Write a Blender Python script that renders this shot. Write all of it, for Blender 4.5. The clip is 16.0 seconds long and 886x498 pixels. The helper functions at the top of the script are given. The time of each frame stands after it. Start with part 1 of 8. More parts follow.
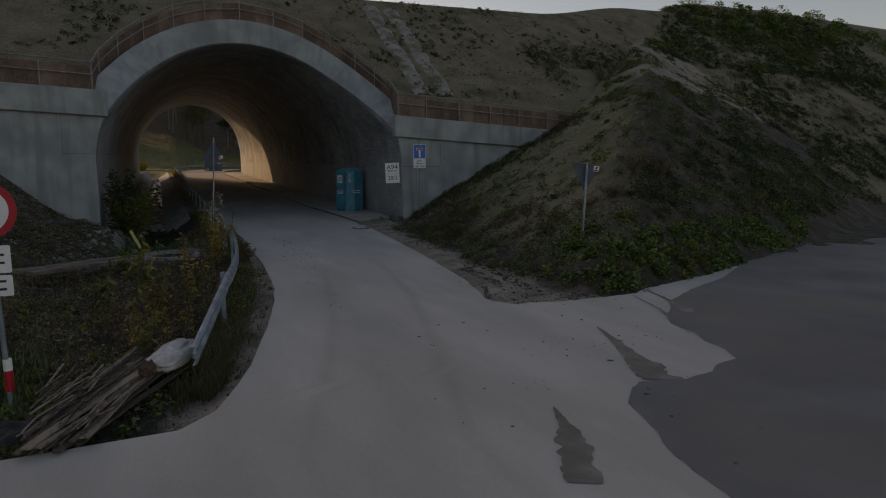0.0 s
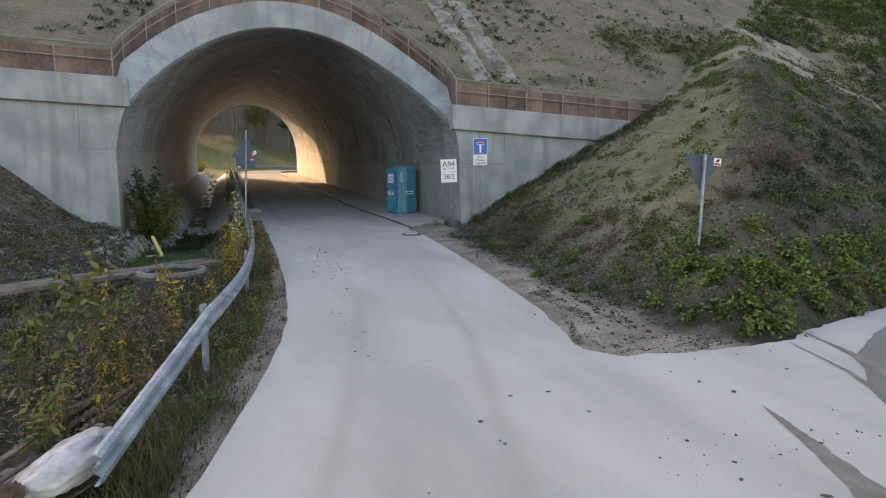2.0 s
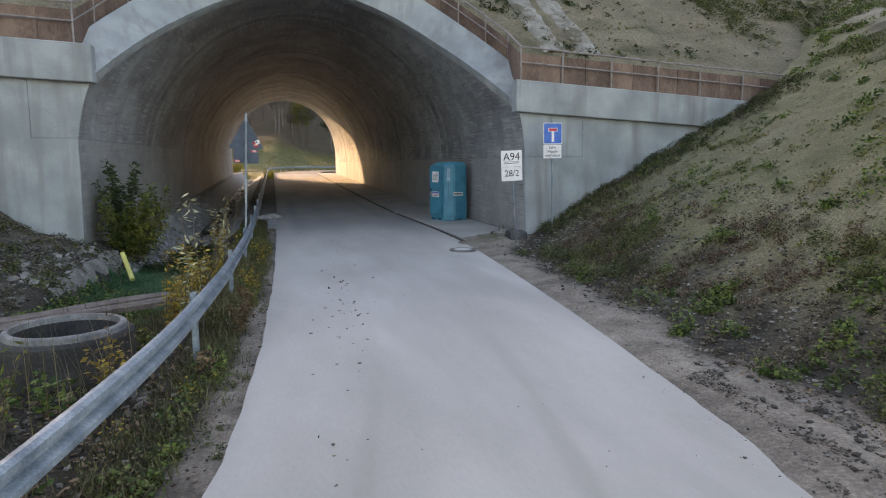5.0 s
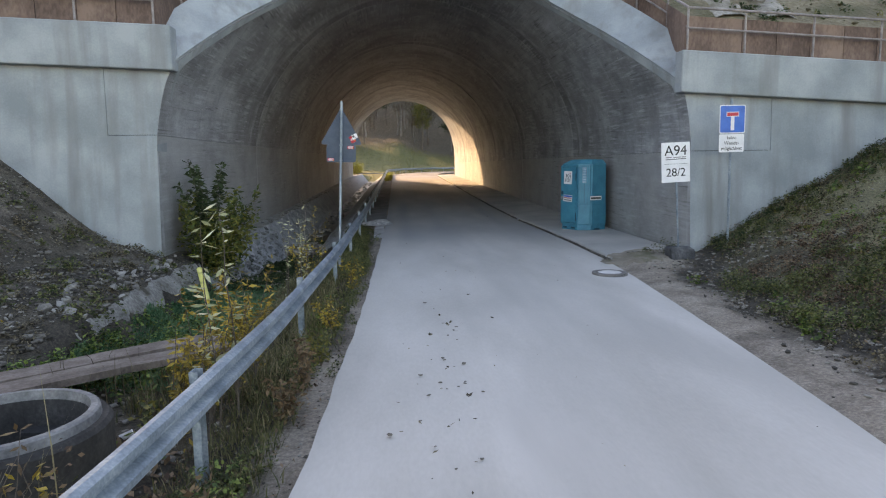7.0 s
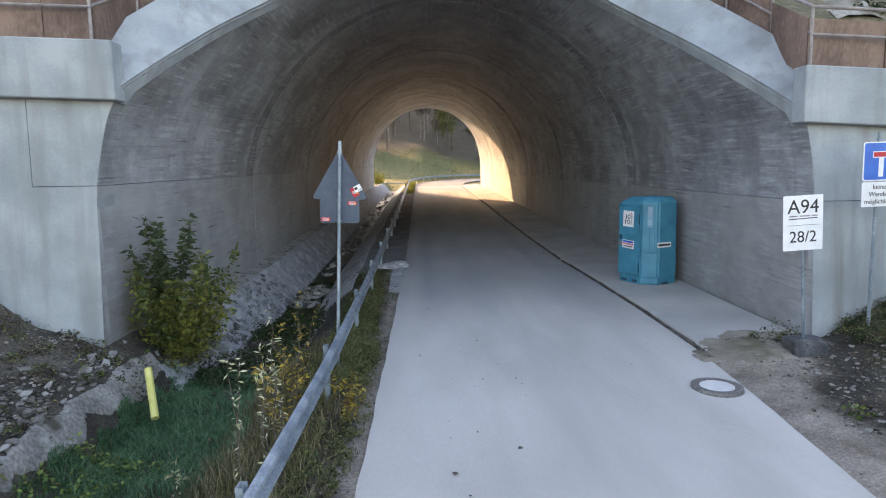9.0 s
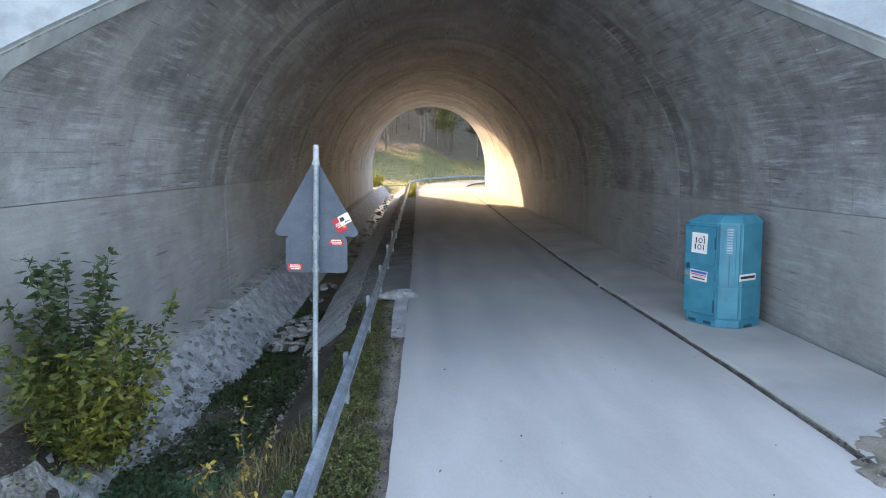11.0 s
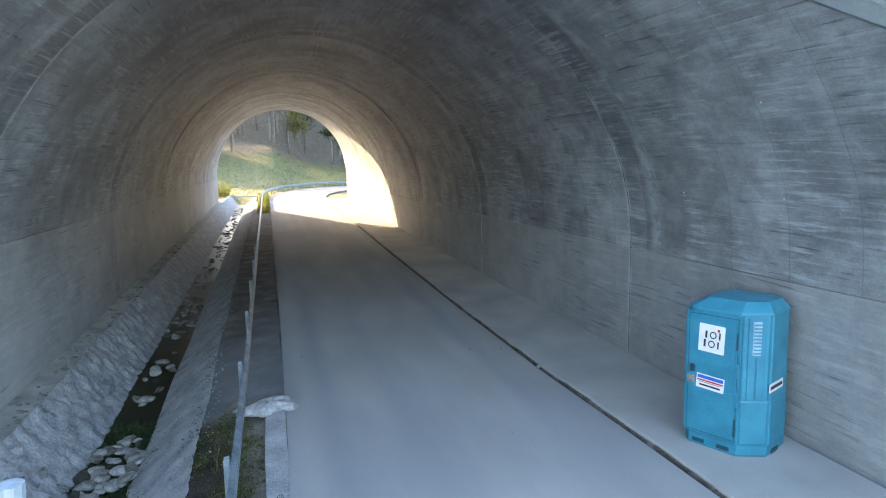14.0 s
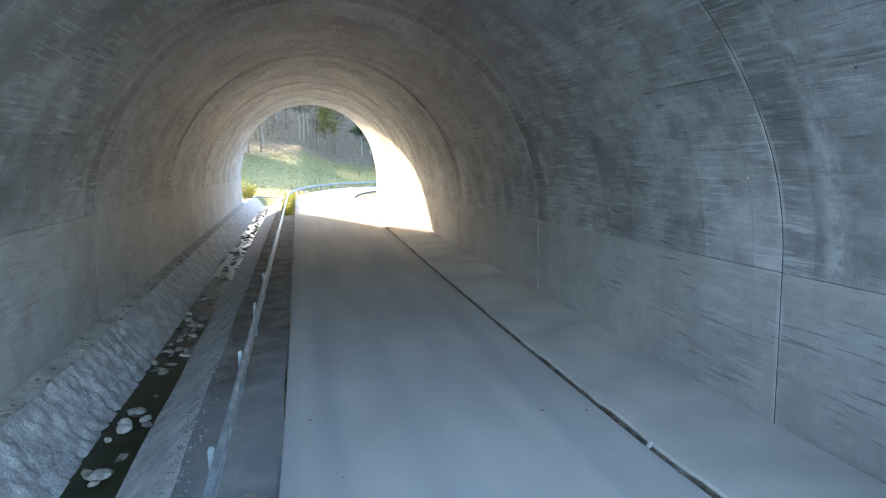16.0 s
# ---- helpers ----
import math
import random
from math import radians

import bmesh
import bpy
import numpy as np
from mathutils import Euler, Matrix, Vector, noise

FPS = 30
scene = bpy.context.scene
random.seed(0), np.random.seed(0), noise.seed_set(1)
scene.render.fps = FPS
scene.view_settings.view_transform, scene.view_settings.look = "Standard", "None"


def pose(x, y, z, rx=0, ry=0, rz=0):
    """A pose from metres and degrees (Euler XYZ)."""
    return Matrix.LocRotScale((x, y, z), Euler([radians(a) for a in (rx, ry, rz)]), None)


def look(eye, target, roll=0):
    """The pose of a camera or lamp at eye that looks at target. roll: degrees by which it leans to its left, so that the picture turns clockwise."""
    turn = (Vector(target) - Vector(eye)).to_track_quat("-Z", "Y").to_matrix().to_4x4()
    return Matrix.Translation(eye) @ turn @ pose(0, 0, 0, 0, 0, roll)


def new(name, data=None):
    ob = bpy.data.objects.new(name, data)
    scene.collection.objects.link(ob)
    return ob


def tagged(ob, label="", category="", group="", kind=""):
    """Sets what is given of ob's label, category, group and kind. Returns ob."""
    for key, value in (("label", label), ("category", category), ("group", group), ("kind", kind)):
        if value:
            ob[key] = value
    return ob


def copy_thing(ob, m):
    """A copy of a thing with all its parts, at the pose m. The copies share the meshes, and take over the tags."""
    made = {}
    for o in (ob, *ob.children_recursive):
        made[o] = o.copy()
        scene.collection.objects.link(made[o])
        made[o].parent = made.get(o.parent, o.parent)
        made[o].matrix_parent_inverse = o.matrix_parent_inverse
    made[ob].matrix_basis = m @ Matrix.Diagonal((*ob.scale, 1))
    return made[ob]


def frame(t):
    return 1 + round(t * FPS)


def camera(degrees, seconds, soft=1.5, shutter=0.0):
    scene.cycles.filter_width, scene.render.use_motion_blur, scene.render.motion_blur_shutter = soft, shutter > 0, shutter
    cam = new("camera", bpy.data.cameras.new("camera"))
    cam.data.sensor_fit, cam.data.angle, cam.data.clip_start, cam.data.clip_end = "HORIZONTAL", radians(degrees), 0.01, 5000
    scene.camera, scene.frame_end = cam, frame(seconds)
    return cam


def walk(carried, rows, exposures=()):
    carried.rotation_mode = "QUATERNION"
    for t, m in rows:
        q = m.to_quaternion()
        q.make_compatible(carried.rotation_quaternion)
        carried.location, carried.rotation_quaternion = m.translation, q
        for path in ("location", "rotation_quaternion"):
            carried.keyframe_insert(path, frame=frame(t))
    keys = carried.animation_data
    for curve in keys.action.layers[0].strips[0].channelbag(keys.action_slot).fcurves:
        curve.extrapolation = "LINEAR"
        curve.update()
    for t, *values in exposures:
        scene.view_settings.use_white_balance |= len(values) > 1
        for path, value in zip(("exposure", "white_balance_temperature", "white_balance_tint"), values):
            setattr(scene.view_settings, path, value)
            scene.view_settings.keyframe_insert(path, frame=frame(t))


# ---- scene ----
cam = camera(71.6, 16.0, soft=1.1)
METRES, EYE, TILT, LEAN, TURN = 31.0, 2.2, -7.6, 0.0, -24.85
ROWS = [
    (0.0, 0.0, 0.0, 0.0, 0.0, 0.0, -0.0),
    (0.5, 0.0006, 0.0314, 0.0026, 2.25, 0.05, -0.25),
    (1.0, -0.0003, 0.0629, 0.0052, 3.7, 0.08, -0.41),
    (1.5, -0.0029, 0.0941, 0.0081, 4.75, 0.08, -0.54),
    (2.0, -0.0067, 0.1255, 0.011, 5.43, 0.1, -0.63),
    (2.5, -0.0114, 0.1567, 0.0138, 5.92, 0.12, -0.66),
    (3.0, -0.0167, 0.1879, 0.0165, 6.25, 0.14, -0.72),
    (5.5, -0.0488, 0.3407, 0.0323, 11.66, 0.12, -1.14),
    (6.0, -0.0567, 0.3699, 0.0353, 14.68, 0.08, -1.45),
    (6.5, -0.0657, 0.3982, 0.0386, 18.03, 0.01, -1.73),
    (7.0, -0.0758, 0.4264, 0.0431, 20.47, -0.03, -1.94),
    (7.5, -0.0873, 0.4547, 0.0521, 21.43, -0.08, -1.97),
    (8.0, -0.0996, 0.483, 0.0686, 22.02, -0.06, -2.05),
    (8.5, -0.1127, 0.5111, 0.0856, 22.39, -0.03, -2.04),
    (9.0, -0.1263, 0.539, 0.0928, 22.66, 0.0, -2.02),
    (11.5, -0.2008, 0.67, 0.1258, 22.5, -0.02, -1.92),
    (12.0, -0.2162, 0.6922, 0.14, 19.29, 0.1, -1.55),
    (12.5, -0.2312, 0.7118, 0.1525, 13.06, 0.21, -0.82),
    (13.0, -0.2448, 0.7322, 0.1602, 9.11, 0.27, -0.38),
    (13.5, -0.257, 0.7557, 0.164, 8.03, 0.26, -0.22),
    (14.0, -0.2678, 0.7822, 0.1671, 9.03, 0.26, -0.3),
    (14.5, -0.2778, 0.8109, 0.1701, 10.59, 0.26, -0.49),
    (15.0, -0.2869, 0.8422, 0.1728, 11.17, 0.28, -0.54),
    (15.5, -0.2961, 0.8753, 0.1762, 11.56, 0.26, -0.57),
    (16.0, -0.3071, 0.9098, 0.1797, 11.78, 0.27, -0.58),
]
walk(cam, [(t, pose(0, 0, EYE, TILT, LEAN, TURN) @ pose(METRES * x, METRES * y, METRES * z, 90 + pitch, roll, yaw)) for t, x, y, z, yaw, pitch, roll in ROWS],
     exposures=[(0.0, -0.42, 8900, 23), (0.4, 0.54, 8900, 23), (0.8, 1.45, 8900, 23), (1.2, 1.74, 8900, 23), (1.6, 1.79, 8800, 23), (3.0, 1.8, 8780, 23), (5.5, 1.9, 8600, 23),
                (7.0, 2.06, 8350, 23), (9.0, 2.47, 8100, 24), (11.5, 3.0, 7600, 20), (12.5, 3.16, 7250, 18), (13.5, 3.29, 7000, 16), (14.5, 3.49, 6750, 14), (16.0, 3.84, 6500, 12)])


# ---------------------------------------------------------------- light
SUN_TO = Vector((-0.39, 0.92, 0.31)).normalized()
world = bpy.data.worlds.new("sky")
scene.world = world
world.use_nodes = True
wn = world.node_tree.nodes
sky = wn.new("ShaderNodeTexSky")
sky.sky_type = "NISHITA"
sky.sun_disc = False
sky.sun_elevation = math.asin(SUN_TO.z)
sky.sun_rotation = math.atan2(SUN_TO.x, SUN_TO.y)
sky.air_density, sky.dust_density, sky.ozone_density = 1.0, 1.0, 1.0
world.node_tree.links.new(sky.outputs[0], wn["Background"].inputs["Color"])
wn["Background"].inputs["Strength"].default_value = 0.15
sun = new("sun", bpy.data.lights.new("sun", "SUN"))
sun.data.energy, sun.data.angle, sun.data.color = 2.3, radians(0.5), (1.0, 0.73, 0.43)
sun.matrix_world = look(SUN_TO * 300, (0, 0, 0))


# ---------------------------------------------------------------- materials
def ramp_set(node, stops):
    el = node.color_ramp.elements
    while len(el) < len(stops):
        el.new(0.5)
    for e, (p, c) in zip(el, stops):
        e.position, e.color = p, (*c, 1)


def material(name, colors, scale=4.0, detail=6.0, rough=0.85, metal=0.0, bump=0.3, fine=60.0, stretch=(1, 1, 1), island=0.0, obj=0.0, second=None, spec=0.5, trans=0.0, dist=0.02, stretch2=None, grain=0.5):
    """Two scales of noise drive colour and relief. colors: dark, middle, light. second: (colour, scale, low, high) for stains."""
    m = bpy.data.materials.new(name)
    m.use_nodes = True
    nt = m.node_tree
    N, L = nt.nodes, nt.links
    b = N["Principled BSDF"]
    b.inputs["Roughness"].default_value = rough
    b.inputs["Metallic"].default_value = metal
    b.inputs["Specular IOR Level"].default_value = spec
    geo = N.new("ShaderNodeNewGeometry")
    mp = N.new("ShaderNodeMapping")
    mp.inputs["Scale"].default_value = stretch
    L.new(geo.outputs["Position"], mp.inputs["Vector"])
    big = N.new("ShaderNodeTexNoise")
    big.inputs["Scale"].default_value, big.inputs["Detail"].default_value = scale, detail
    L.new(mp.outputs[0], big.inputs["Vector"])
    small = N.new("ShaderNodeTexNoise")
    small.inputs["Scale"].default_value, small.inputs["Detail"].default_value = fine, 4
    L.new(mp.outputs[0], small.inputs["Vector"])
    mix = N.new("ShaderNodeMath")
    mix.operation = "MULTIPLY_ADD"
    L.new(small.outputs[0], mix.inputs[0])
    mix.inputs[1].default_value = grain
    half = N.new("ShaderNodeMath")
    half.operation = "MULTIPLY_ADD"
    L.new(big.outputs[0], half.inputs[0])
    half.inputs[1].default_value, half.inputs[2].default_value = 0.9 + (0.5 - grain), -0.2
    L.new(half.outputs[0], mix.inputs[2])
    last = mix.outputs[0]
    for amount, src in ((island, geo.outputs["Random Per Island"]), (obj, None)):
        if amount:
            if src is None:
                src = N.new("ShaderNodeObjectInfo").outputs["Random"]
            add = N.new("ShaderNodeMath")
            add.operation = "MULTIPLY_ADD"
            L.new(src, add.inputs[0])
            add.inputs[1].default_value = amount
            sub = N.new("ShaderNodeMath")
            sub.operation = "SUBTRACT"
            L.new(last, sub.inputs[0])
            sub.inputs[1].default_value = amount / 2
            L.new(sub.outputs[0], add.inputs[2])
            last = add.outputs[0]
    ramp = N.new("ShaderNodeValToRGB")
    ramp_set(ramp, [(0.3, colors[0]), (0.5, colors[1]), (0.7, colors[2])])
    L.new(last, ramp.inputs[0])
    col = ramp.outputs[0]
    if second:
        c2, s2, lo, hi = second
        st = N.new("ShaderNodeTexNoise")
        st.inputs["Scale"].default_value, st.inputs["Detail"].default_value = s2, 7
        if stretch2:
            mq = N.new("ShaderNodeMapping")
            mq.inputs["Scale"].default_value = stretch2
            L.new(geo.outputs["Position"], mq.inputs["Vector"])
            L.new(mq.outputs[0], st.inputs["Vector"])
        else:
            L.new(mp.outputs[0], st.inputs["Vector"])
        mr = N.new("ShaderNodeMapRange")
        mr.inputs["From Min"].default_value, mr.inputs["From Max"].default_value = lo, hi
        L.new(st.outputs[0], mr.inputs["Value"])
        mx = N.new("ShaderNodeMix")
        mx.data_type = "RGBA"
        mx.inputs[7].default_value = (*c2, 1)
        L.new(mr.outputs[0], mx.inputs[0])
        L.new(col, mx.inputs[6])
        col = mx.outputs[2]
    L.new(col, b.inputs["Base Color"])
    if bump:
        bp = N.new("ShaderNodeBump")
        bp.inputs["Strength"].default_value, bp.inputs["Distance"].default_value = bump, dist
        L.new(mix.outputs[0], bp.inputs["Height"])
        L.new(bp.outputs[0], b.inputs["Normal"])
    if trans:
        b.inputs["Subsurface Weight"].default_value = 0.0
        tr = N.new("ShaderNodeBsdfTranslucent")
        L.new(col, tr.inputs["Color"])
        ms = N.new("ShaderNodeMixShader")
        ms.inputs[0].default_value = trans
        L.new(b.outputs[0], ms.inputs[1])
        L.new(tr.outputs[0], ms.inputs[2])
        L.new(ms.outputs[0], N["Material Output"].inputs["Surface"])
    return m


def ground_material():
    """Earth, gravel verge, bank soil, meadow and leaf litter blended by the cover weights."""
    m = bpy.data.materials.new("ground")
    m.use_nodes = True
    N, L = m.node_tree.nodes, m.node_tree.links
    b = N["Principled BSDF"]
    b.inputs["Roughness"].default_value = 0.95
    geo = N.new("ShaderNodeNewGeometry")

    def tex(scale, detail, rough=0.6):
        t = N.new("ShaderNodeTexNoise")
        t.inputs["Scale"].default_value, t.inputs["Detail"].default_value, t.inputs["Roughness"].default_value = scale, detail, rough
        L.new(geo.outputs["Position"], t.inputs["Vector"])
        return t.outputs[0]

    def mixed(fac, a, c):
        n = N.new("ShaderNodeMix")
        n.data_type = "RGBA"
        L.new(fac, n.inputs[0])
        L.new(a, n.inputs[6])
        L.new(c, n.inputs[7])
        return n.outputs[2]

    def ramp(src, stops):
        r = N.new("ShaderNodeValToRGB")
        ramp_set(r, stops)
        L.new(src, r.inputs[0])
        return r.outputs[0]

    a = N.new("ShaderNodeAttribute")
    a.attribute_name = "cover"
    sep = N.new("ShaderNodeSeparateColor")
    L.new(a.outputs["Color"], sep.inputs[0])
    n1, n2, n3 = tex(1.3, 11, 0.65), tex(9, 8, 0.7), tex(0.35, 6)
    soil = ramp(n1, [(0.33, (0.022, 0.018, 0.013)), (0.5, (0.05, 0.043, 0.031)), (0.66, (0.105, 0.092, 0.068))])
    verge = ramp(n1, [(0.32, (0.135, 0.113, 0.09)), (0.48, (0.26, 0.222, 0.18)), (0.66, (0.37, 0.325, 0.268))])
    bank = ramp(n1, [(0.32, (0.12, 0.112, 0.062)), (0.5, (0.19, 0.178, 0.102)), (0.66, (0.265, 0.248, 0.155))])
    moss = ramp(n3, [(0.42, (0.205, 0.18, 0.108)), (0.56, (0.16, 0.158, 0.07)), (0.66, (0.11, 0.12, 0.045))])
    half = N.new("ShaderNodeValue")
    half.outputs[0].default_value = 0.4
    bank = mixed(half.outputs[0], bank, moss)
    meadow = ramp(n1, [(0.3, (0.065, 0.072, 0.018)), (0.5, (0.11, 0.115, 0.03)), (0.68, (0.175, 0.16, 0.055))])
    litter = ramp(n1, [(0.3, (0.05, 0.042, 0.028)), (0.5, (0.1, 0.085, 0.055)), (0.7, (0.17, 0.145, 0.1))])
    col = mixed(sep.outputs[0], soil, verge)
    col = mixed(sep.outputs[1], col, bank)
    col = mixed(sep.outputs[2], col, meadow)
    col = mixed(a.outputs["Alpha"], col, litter)
    fine = ramp(tex(24, 7, 0.75), [(0.36, (0.42, 0.42, 0.42)), (0.52, (1, 1, 1)), (0.64, (1.7, 1.7, 1.7))])
    mul = N.new("ShaderNodeMix")
    mul.data_type, mul.blend_type = "RGBA", "MULTIPLY"
    mul.inputs[0].default_value = 1.0
    calm = N.new("ShaderNodeMath")
    calm.operation = "MULTIPLY_ADD"
    L.new(sep.outputs[0], calm.inputs[0])
    calm.inputs[1].default_value, calm.inputs[2].default_value = -0.4, 1.0
    L.new(calm.outputs[0], mul.inputs[0])
    L.new(col, mul.inputs[6])
    L.new(fine, mul.inputs[7])
    L.new(mul.outputs[2], b.inputs["Base Color"])
    bp = N.new("ShaderNodeBump")
    bp.inputs["Strength"].default_value, bp.inputs["Distance"].default_value = 1.0, 0.1
    ad = N.new("ShaderNodeMath")
    ad.operation = "MULTIPLY_ADD"
    L.new(n2, ad.inputs[0])
    ad.inputs[1].default_value = 0.4
    L.new(n1, ad.inputs[2])
    L.new(ad.outputs[0], bp.inputs["Height"])
    L.new(bp.outputs[0], b.inputs["Normal"])
    return m


M = {}
M["concrete"] = material("concrete", [(0.222, 0.255, 0.266), (0.29, 0.326, 0.338), (0.37, 0.405, 0.413)], 0.9, 11, 0.8, bump=0.2, fine=25, second=((0.2, 0.207, 0.2), 1.4, 0.5, 0.78), stretch2=(1.8, 1.8, 0.16), grain=0.25)


def vault_material(name, tones, mottle, scuffs, seams):
    """Cast concrete: mottling, board marks along the axis, pale scuffs, shutter panels. UV: metres along and round the vault."""
    m = bpy.data.materials.new(name)
    m.use_nodes = True
    N, L = m.node_tree.nodes, m.node_tree.links
    b = N["Principled BSDF"]
    b.inputs["Roughness"].default_value = 0.6
    uv = N.new("ShaderNodeUVMap")

    def tex(scale, stretch, detail=5, rough=0.55):
        mp = N.new("ShaderNodeMapping")
        mp.inputs["Scale"].default_value = (*stretch, 1)
        L.new(uv.outputs[0], mp.inputs["Vector"])
        t = N.new("ShaderNodeTexNoise")
        t.inputs["Scale"].default_value, t.inputs["Detail"].default_value, t.inputs["Roughness"].default_value = scale, detail, rough
        L.new(mp.outputs[0], t.inputs["Vector"])
        return t.outputs[0]

    def math_node(op, a, c, d=None):
        n = N.new("ShaderNodeMath")
        n.operation = op
        for k, v in enumerate((a, c, d)):
            if v is None:
                continue
            if isinstance(v, (int, float)):
                n.inputs[k].default_value = v
            else:
                L.new(v, n.inputs[k])
        return n.outputs[0]

    def span(v, lo, hi):
        n = N.new("ShaderNodeMapRange")
        n.inputs["From Min"].default_value, n.inputs["From Max"].default_value = lo, hi
        L.new(v, n.inputs["Value"])
        return n.outputs[0]

    # shutter panels of uneven tone
    br = N.new("ShaderNodeTexBrick")
    br.offset = 0.0
    br.inputs["Scale"].default_value = 1.0
    br.inputs["Brick Width"].default_value, br.inputs["Row Height"].default_value = 1.25, 2.45
    br.inputs["Mortar Size"].default_value, br.inputs["Mortar Smooth"].default_value = 0.012, 0.4
    br.inputs["Color1"].default_value, br.inputs["Color2"].default_value = (0, 0, 0, 1), (0.6, 0.6, 0.6, 1)
    br.inputs["Mortar"].default_value = (1, 1, 1, 1)
    wob = N.new("ShaderNodeVectorMath")
    wob.operation = "MULTIPLY_ADD"
    wt = N.new("ShaderNodeTexNoise")
    wt.inputs["Scale"].default_value, wt.inputs["Detail"].default_value = 2.2, 3
    L.new(uv.outputs[0], wt.inputs["Vector"])
    L.new(wt.outputs["Color"], wob.inputs[0])
    wob.inputs[1].default_value = (0.05, 0.05, 0)
    L.new(uv.outputs[0], wob.inputs[2])
    L.new(wob.outputs[0], br.inputs["Vector"])
    panel = math_node("MULTIPLY", br.outputs["Color"], math_node("SUBTRACT", 1.0, br.outputs["Fac"]))
    # metres since the last block joint
    sep = N.new("ShaderNodeSeparateXYZ")
    L.new(uv.outputs[0], sep.inputs[0])
    along = math_node("MULTIPLY", math_node("FRACT", math_node("MULTIPLY", math_node("SUBTRACT", sep.outputs[0], 28.1), 0.1), 0), 10.0)
    big = tex(0.3, (1, 1), 6)
    mid = tex(1.3, (0.8, 1), 9, 0.72)
    boards = tex(1.0, (0.5, 9), 6, 0.75)
    grit = tex(26, (1, 1), 4)
    val = math_node("MULTIPLY_ADD", big, 0.3 * mottle, 0.5 - 0.5 * (0.3 + 0.4 + 0.1) * mottle - 0.06)
    val = math_node("MULTIPLY_ADD", mid, 0.4 * mottle, val)
    val = math_node("MULTIPLY_ADD", boards, 0.1 * mottle, val)
    val = math_node("MULTIPLY_ADD", grit, 0.1, val)
    val = math_node("MULTIPLY_ADD", panel, 0.07 * mottle * seams, val)
    info = N.new("ShaderNodeObjectInfo")
    val = math_node("MULTIPLY_ADD", info.outputs["Random"], 0.03, val)
    ramp = N.new("ShaderNodeValToRGB")
    ramp_set(ramp, [(0.38, tones[0]), (0.5, tones[1]), (0.62, tones[2])])
    L.new(val, ramp.inputs[0])

    def laid(fac, base, colour):
        n = N.new("ShaderNodeMix")
        n.data_type = "RGBA"
        n.inputs[7].default_value = (*colour, 1)
        L.new(fac, n.inputs[0])
        L.new(base, n.inputs[6])
        return n.outputs[2]

    # dark dashes left by the boards, in patches
    dash = math_node("MULTIPLY", span(tex(1.0, (0.7, 13), 4, 0.6), 0.57, 0.66), span(tex(0.55, (1, 0.8), 4), 0.5, 0.58))
    col = laid(math_node("MULTIPLY", dash, 0.7), ramp.outputs[0], tuple(0.62 * c for c in tones[0]))
    blot = math_node("MULTIPLY", span(tex(0.42, (1, 1.5), 7, 0.65), 0.53, 0.66), 0.4 * seams)
    col = laid(blot, col, tuple(0.8 * c for c in tones[0]))
    band = math_node("MULTIPLY", span(along, 9.15, 9.3), span(tex(0.7, (0.3, 1), 5, 0.6), 0.36, 0.5))
    col = laid(math_node("MULTIPLY", band, 0.5 * seams), col, tuple(0.95 * c for c in tones[0]))
    # long thin lines where the boards met
    line = math_node("MULTIPLY", span(tex(1.0, (0.22, 26), 2, 0.5), 0.64, 0.69), span(tex(0.45, (1, 1.2), 4), 0.46, 0.56))
    col = laid(math_node("MULTIPLY", line, 0.6 * seams), col, tuple(0.5 * c for c in tones[0]))
    # pale scuffs and lime, thickest in the last metre before each joint
    streak = span(tex(1.0, (0.8, 10), 6, 0.7), 0.5, 0.62)
    scuff = math_node("MULTIPLY", streak, span(math_node("ADD", tex(0.8, (1, 0.5), 5, 0.6), math_node("MULTIPLY", panel, 0.12)), 0.47, 0.62))
    near_joint = math_node("MULTIPLY", span(along, 8.9, 9.5), span(tex(1.2, (0.6, 16), 3, 0.6), 0.53, 0.6))
    scuff = math_node("MAXIMUM", scuff, math_node("MULTIPLY", math_node("MULTIPLY", near_joint, span(tex(0.5, (0.2, 1), 4), 0.44, 0.58)), 0.75 * seams))
    trail = math_node("MULTIPLY", math_node("MULTIPLY", span(along, 8.75, 8.95), span(along, 9.3, 9.05)), span(tex(3.0, (1, 0.8), 7, 0.75), 0.47, 0.56))
    scuff = math_node("MAXIMUM", scuff, math_node("MULTIPLY", trail, 0.7 * seams))
    col = laid(math_node("MULTIPLY", scuff, scuffs), col, (0.5, 0.535, 0.57))
    # pale lips of the block joints
    lip = math_node("ADD", span(along, 0.09, 0.05), span(along, 9.9, 9.95))
    col = laid(math_node("MULTIPLY", lip, math_node("MULTIPLY", span(tex(1.1, (1, 1), 4), 0.4, 0.6), 0.6)), col, (0.5, 0.52, 0.54))
    # seams, here dark and there washed pale
    seam = math_node("MULTIPLY", br.outputs["Fac"], span(tex(0.8, (1, 1), 4), 0.42, 0.6))
    col = laid(math_node("MULTIPLY", seam, 0.22 * seams), col, (0.09, 0.09, 0.095))
    L.new(col, b.inputs["Base Color"])
    bp = N.new("ShaderNodeBump")
    bp.inputs["Strength"].default_value, bp.inputs["Distance"].default_value = 0.35, 0.02
    L.new(math_node("ADD", boards, math_node("MULTIPLY", mid, 0.6)), bp.inputs["Height"])
    L.new(bp.outputs[0], b.inputs["Normal"])
    L.new(span(mid, -0.6, 1.2), b.inputs["Roughness"])
    return m


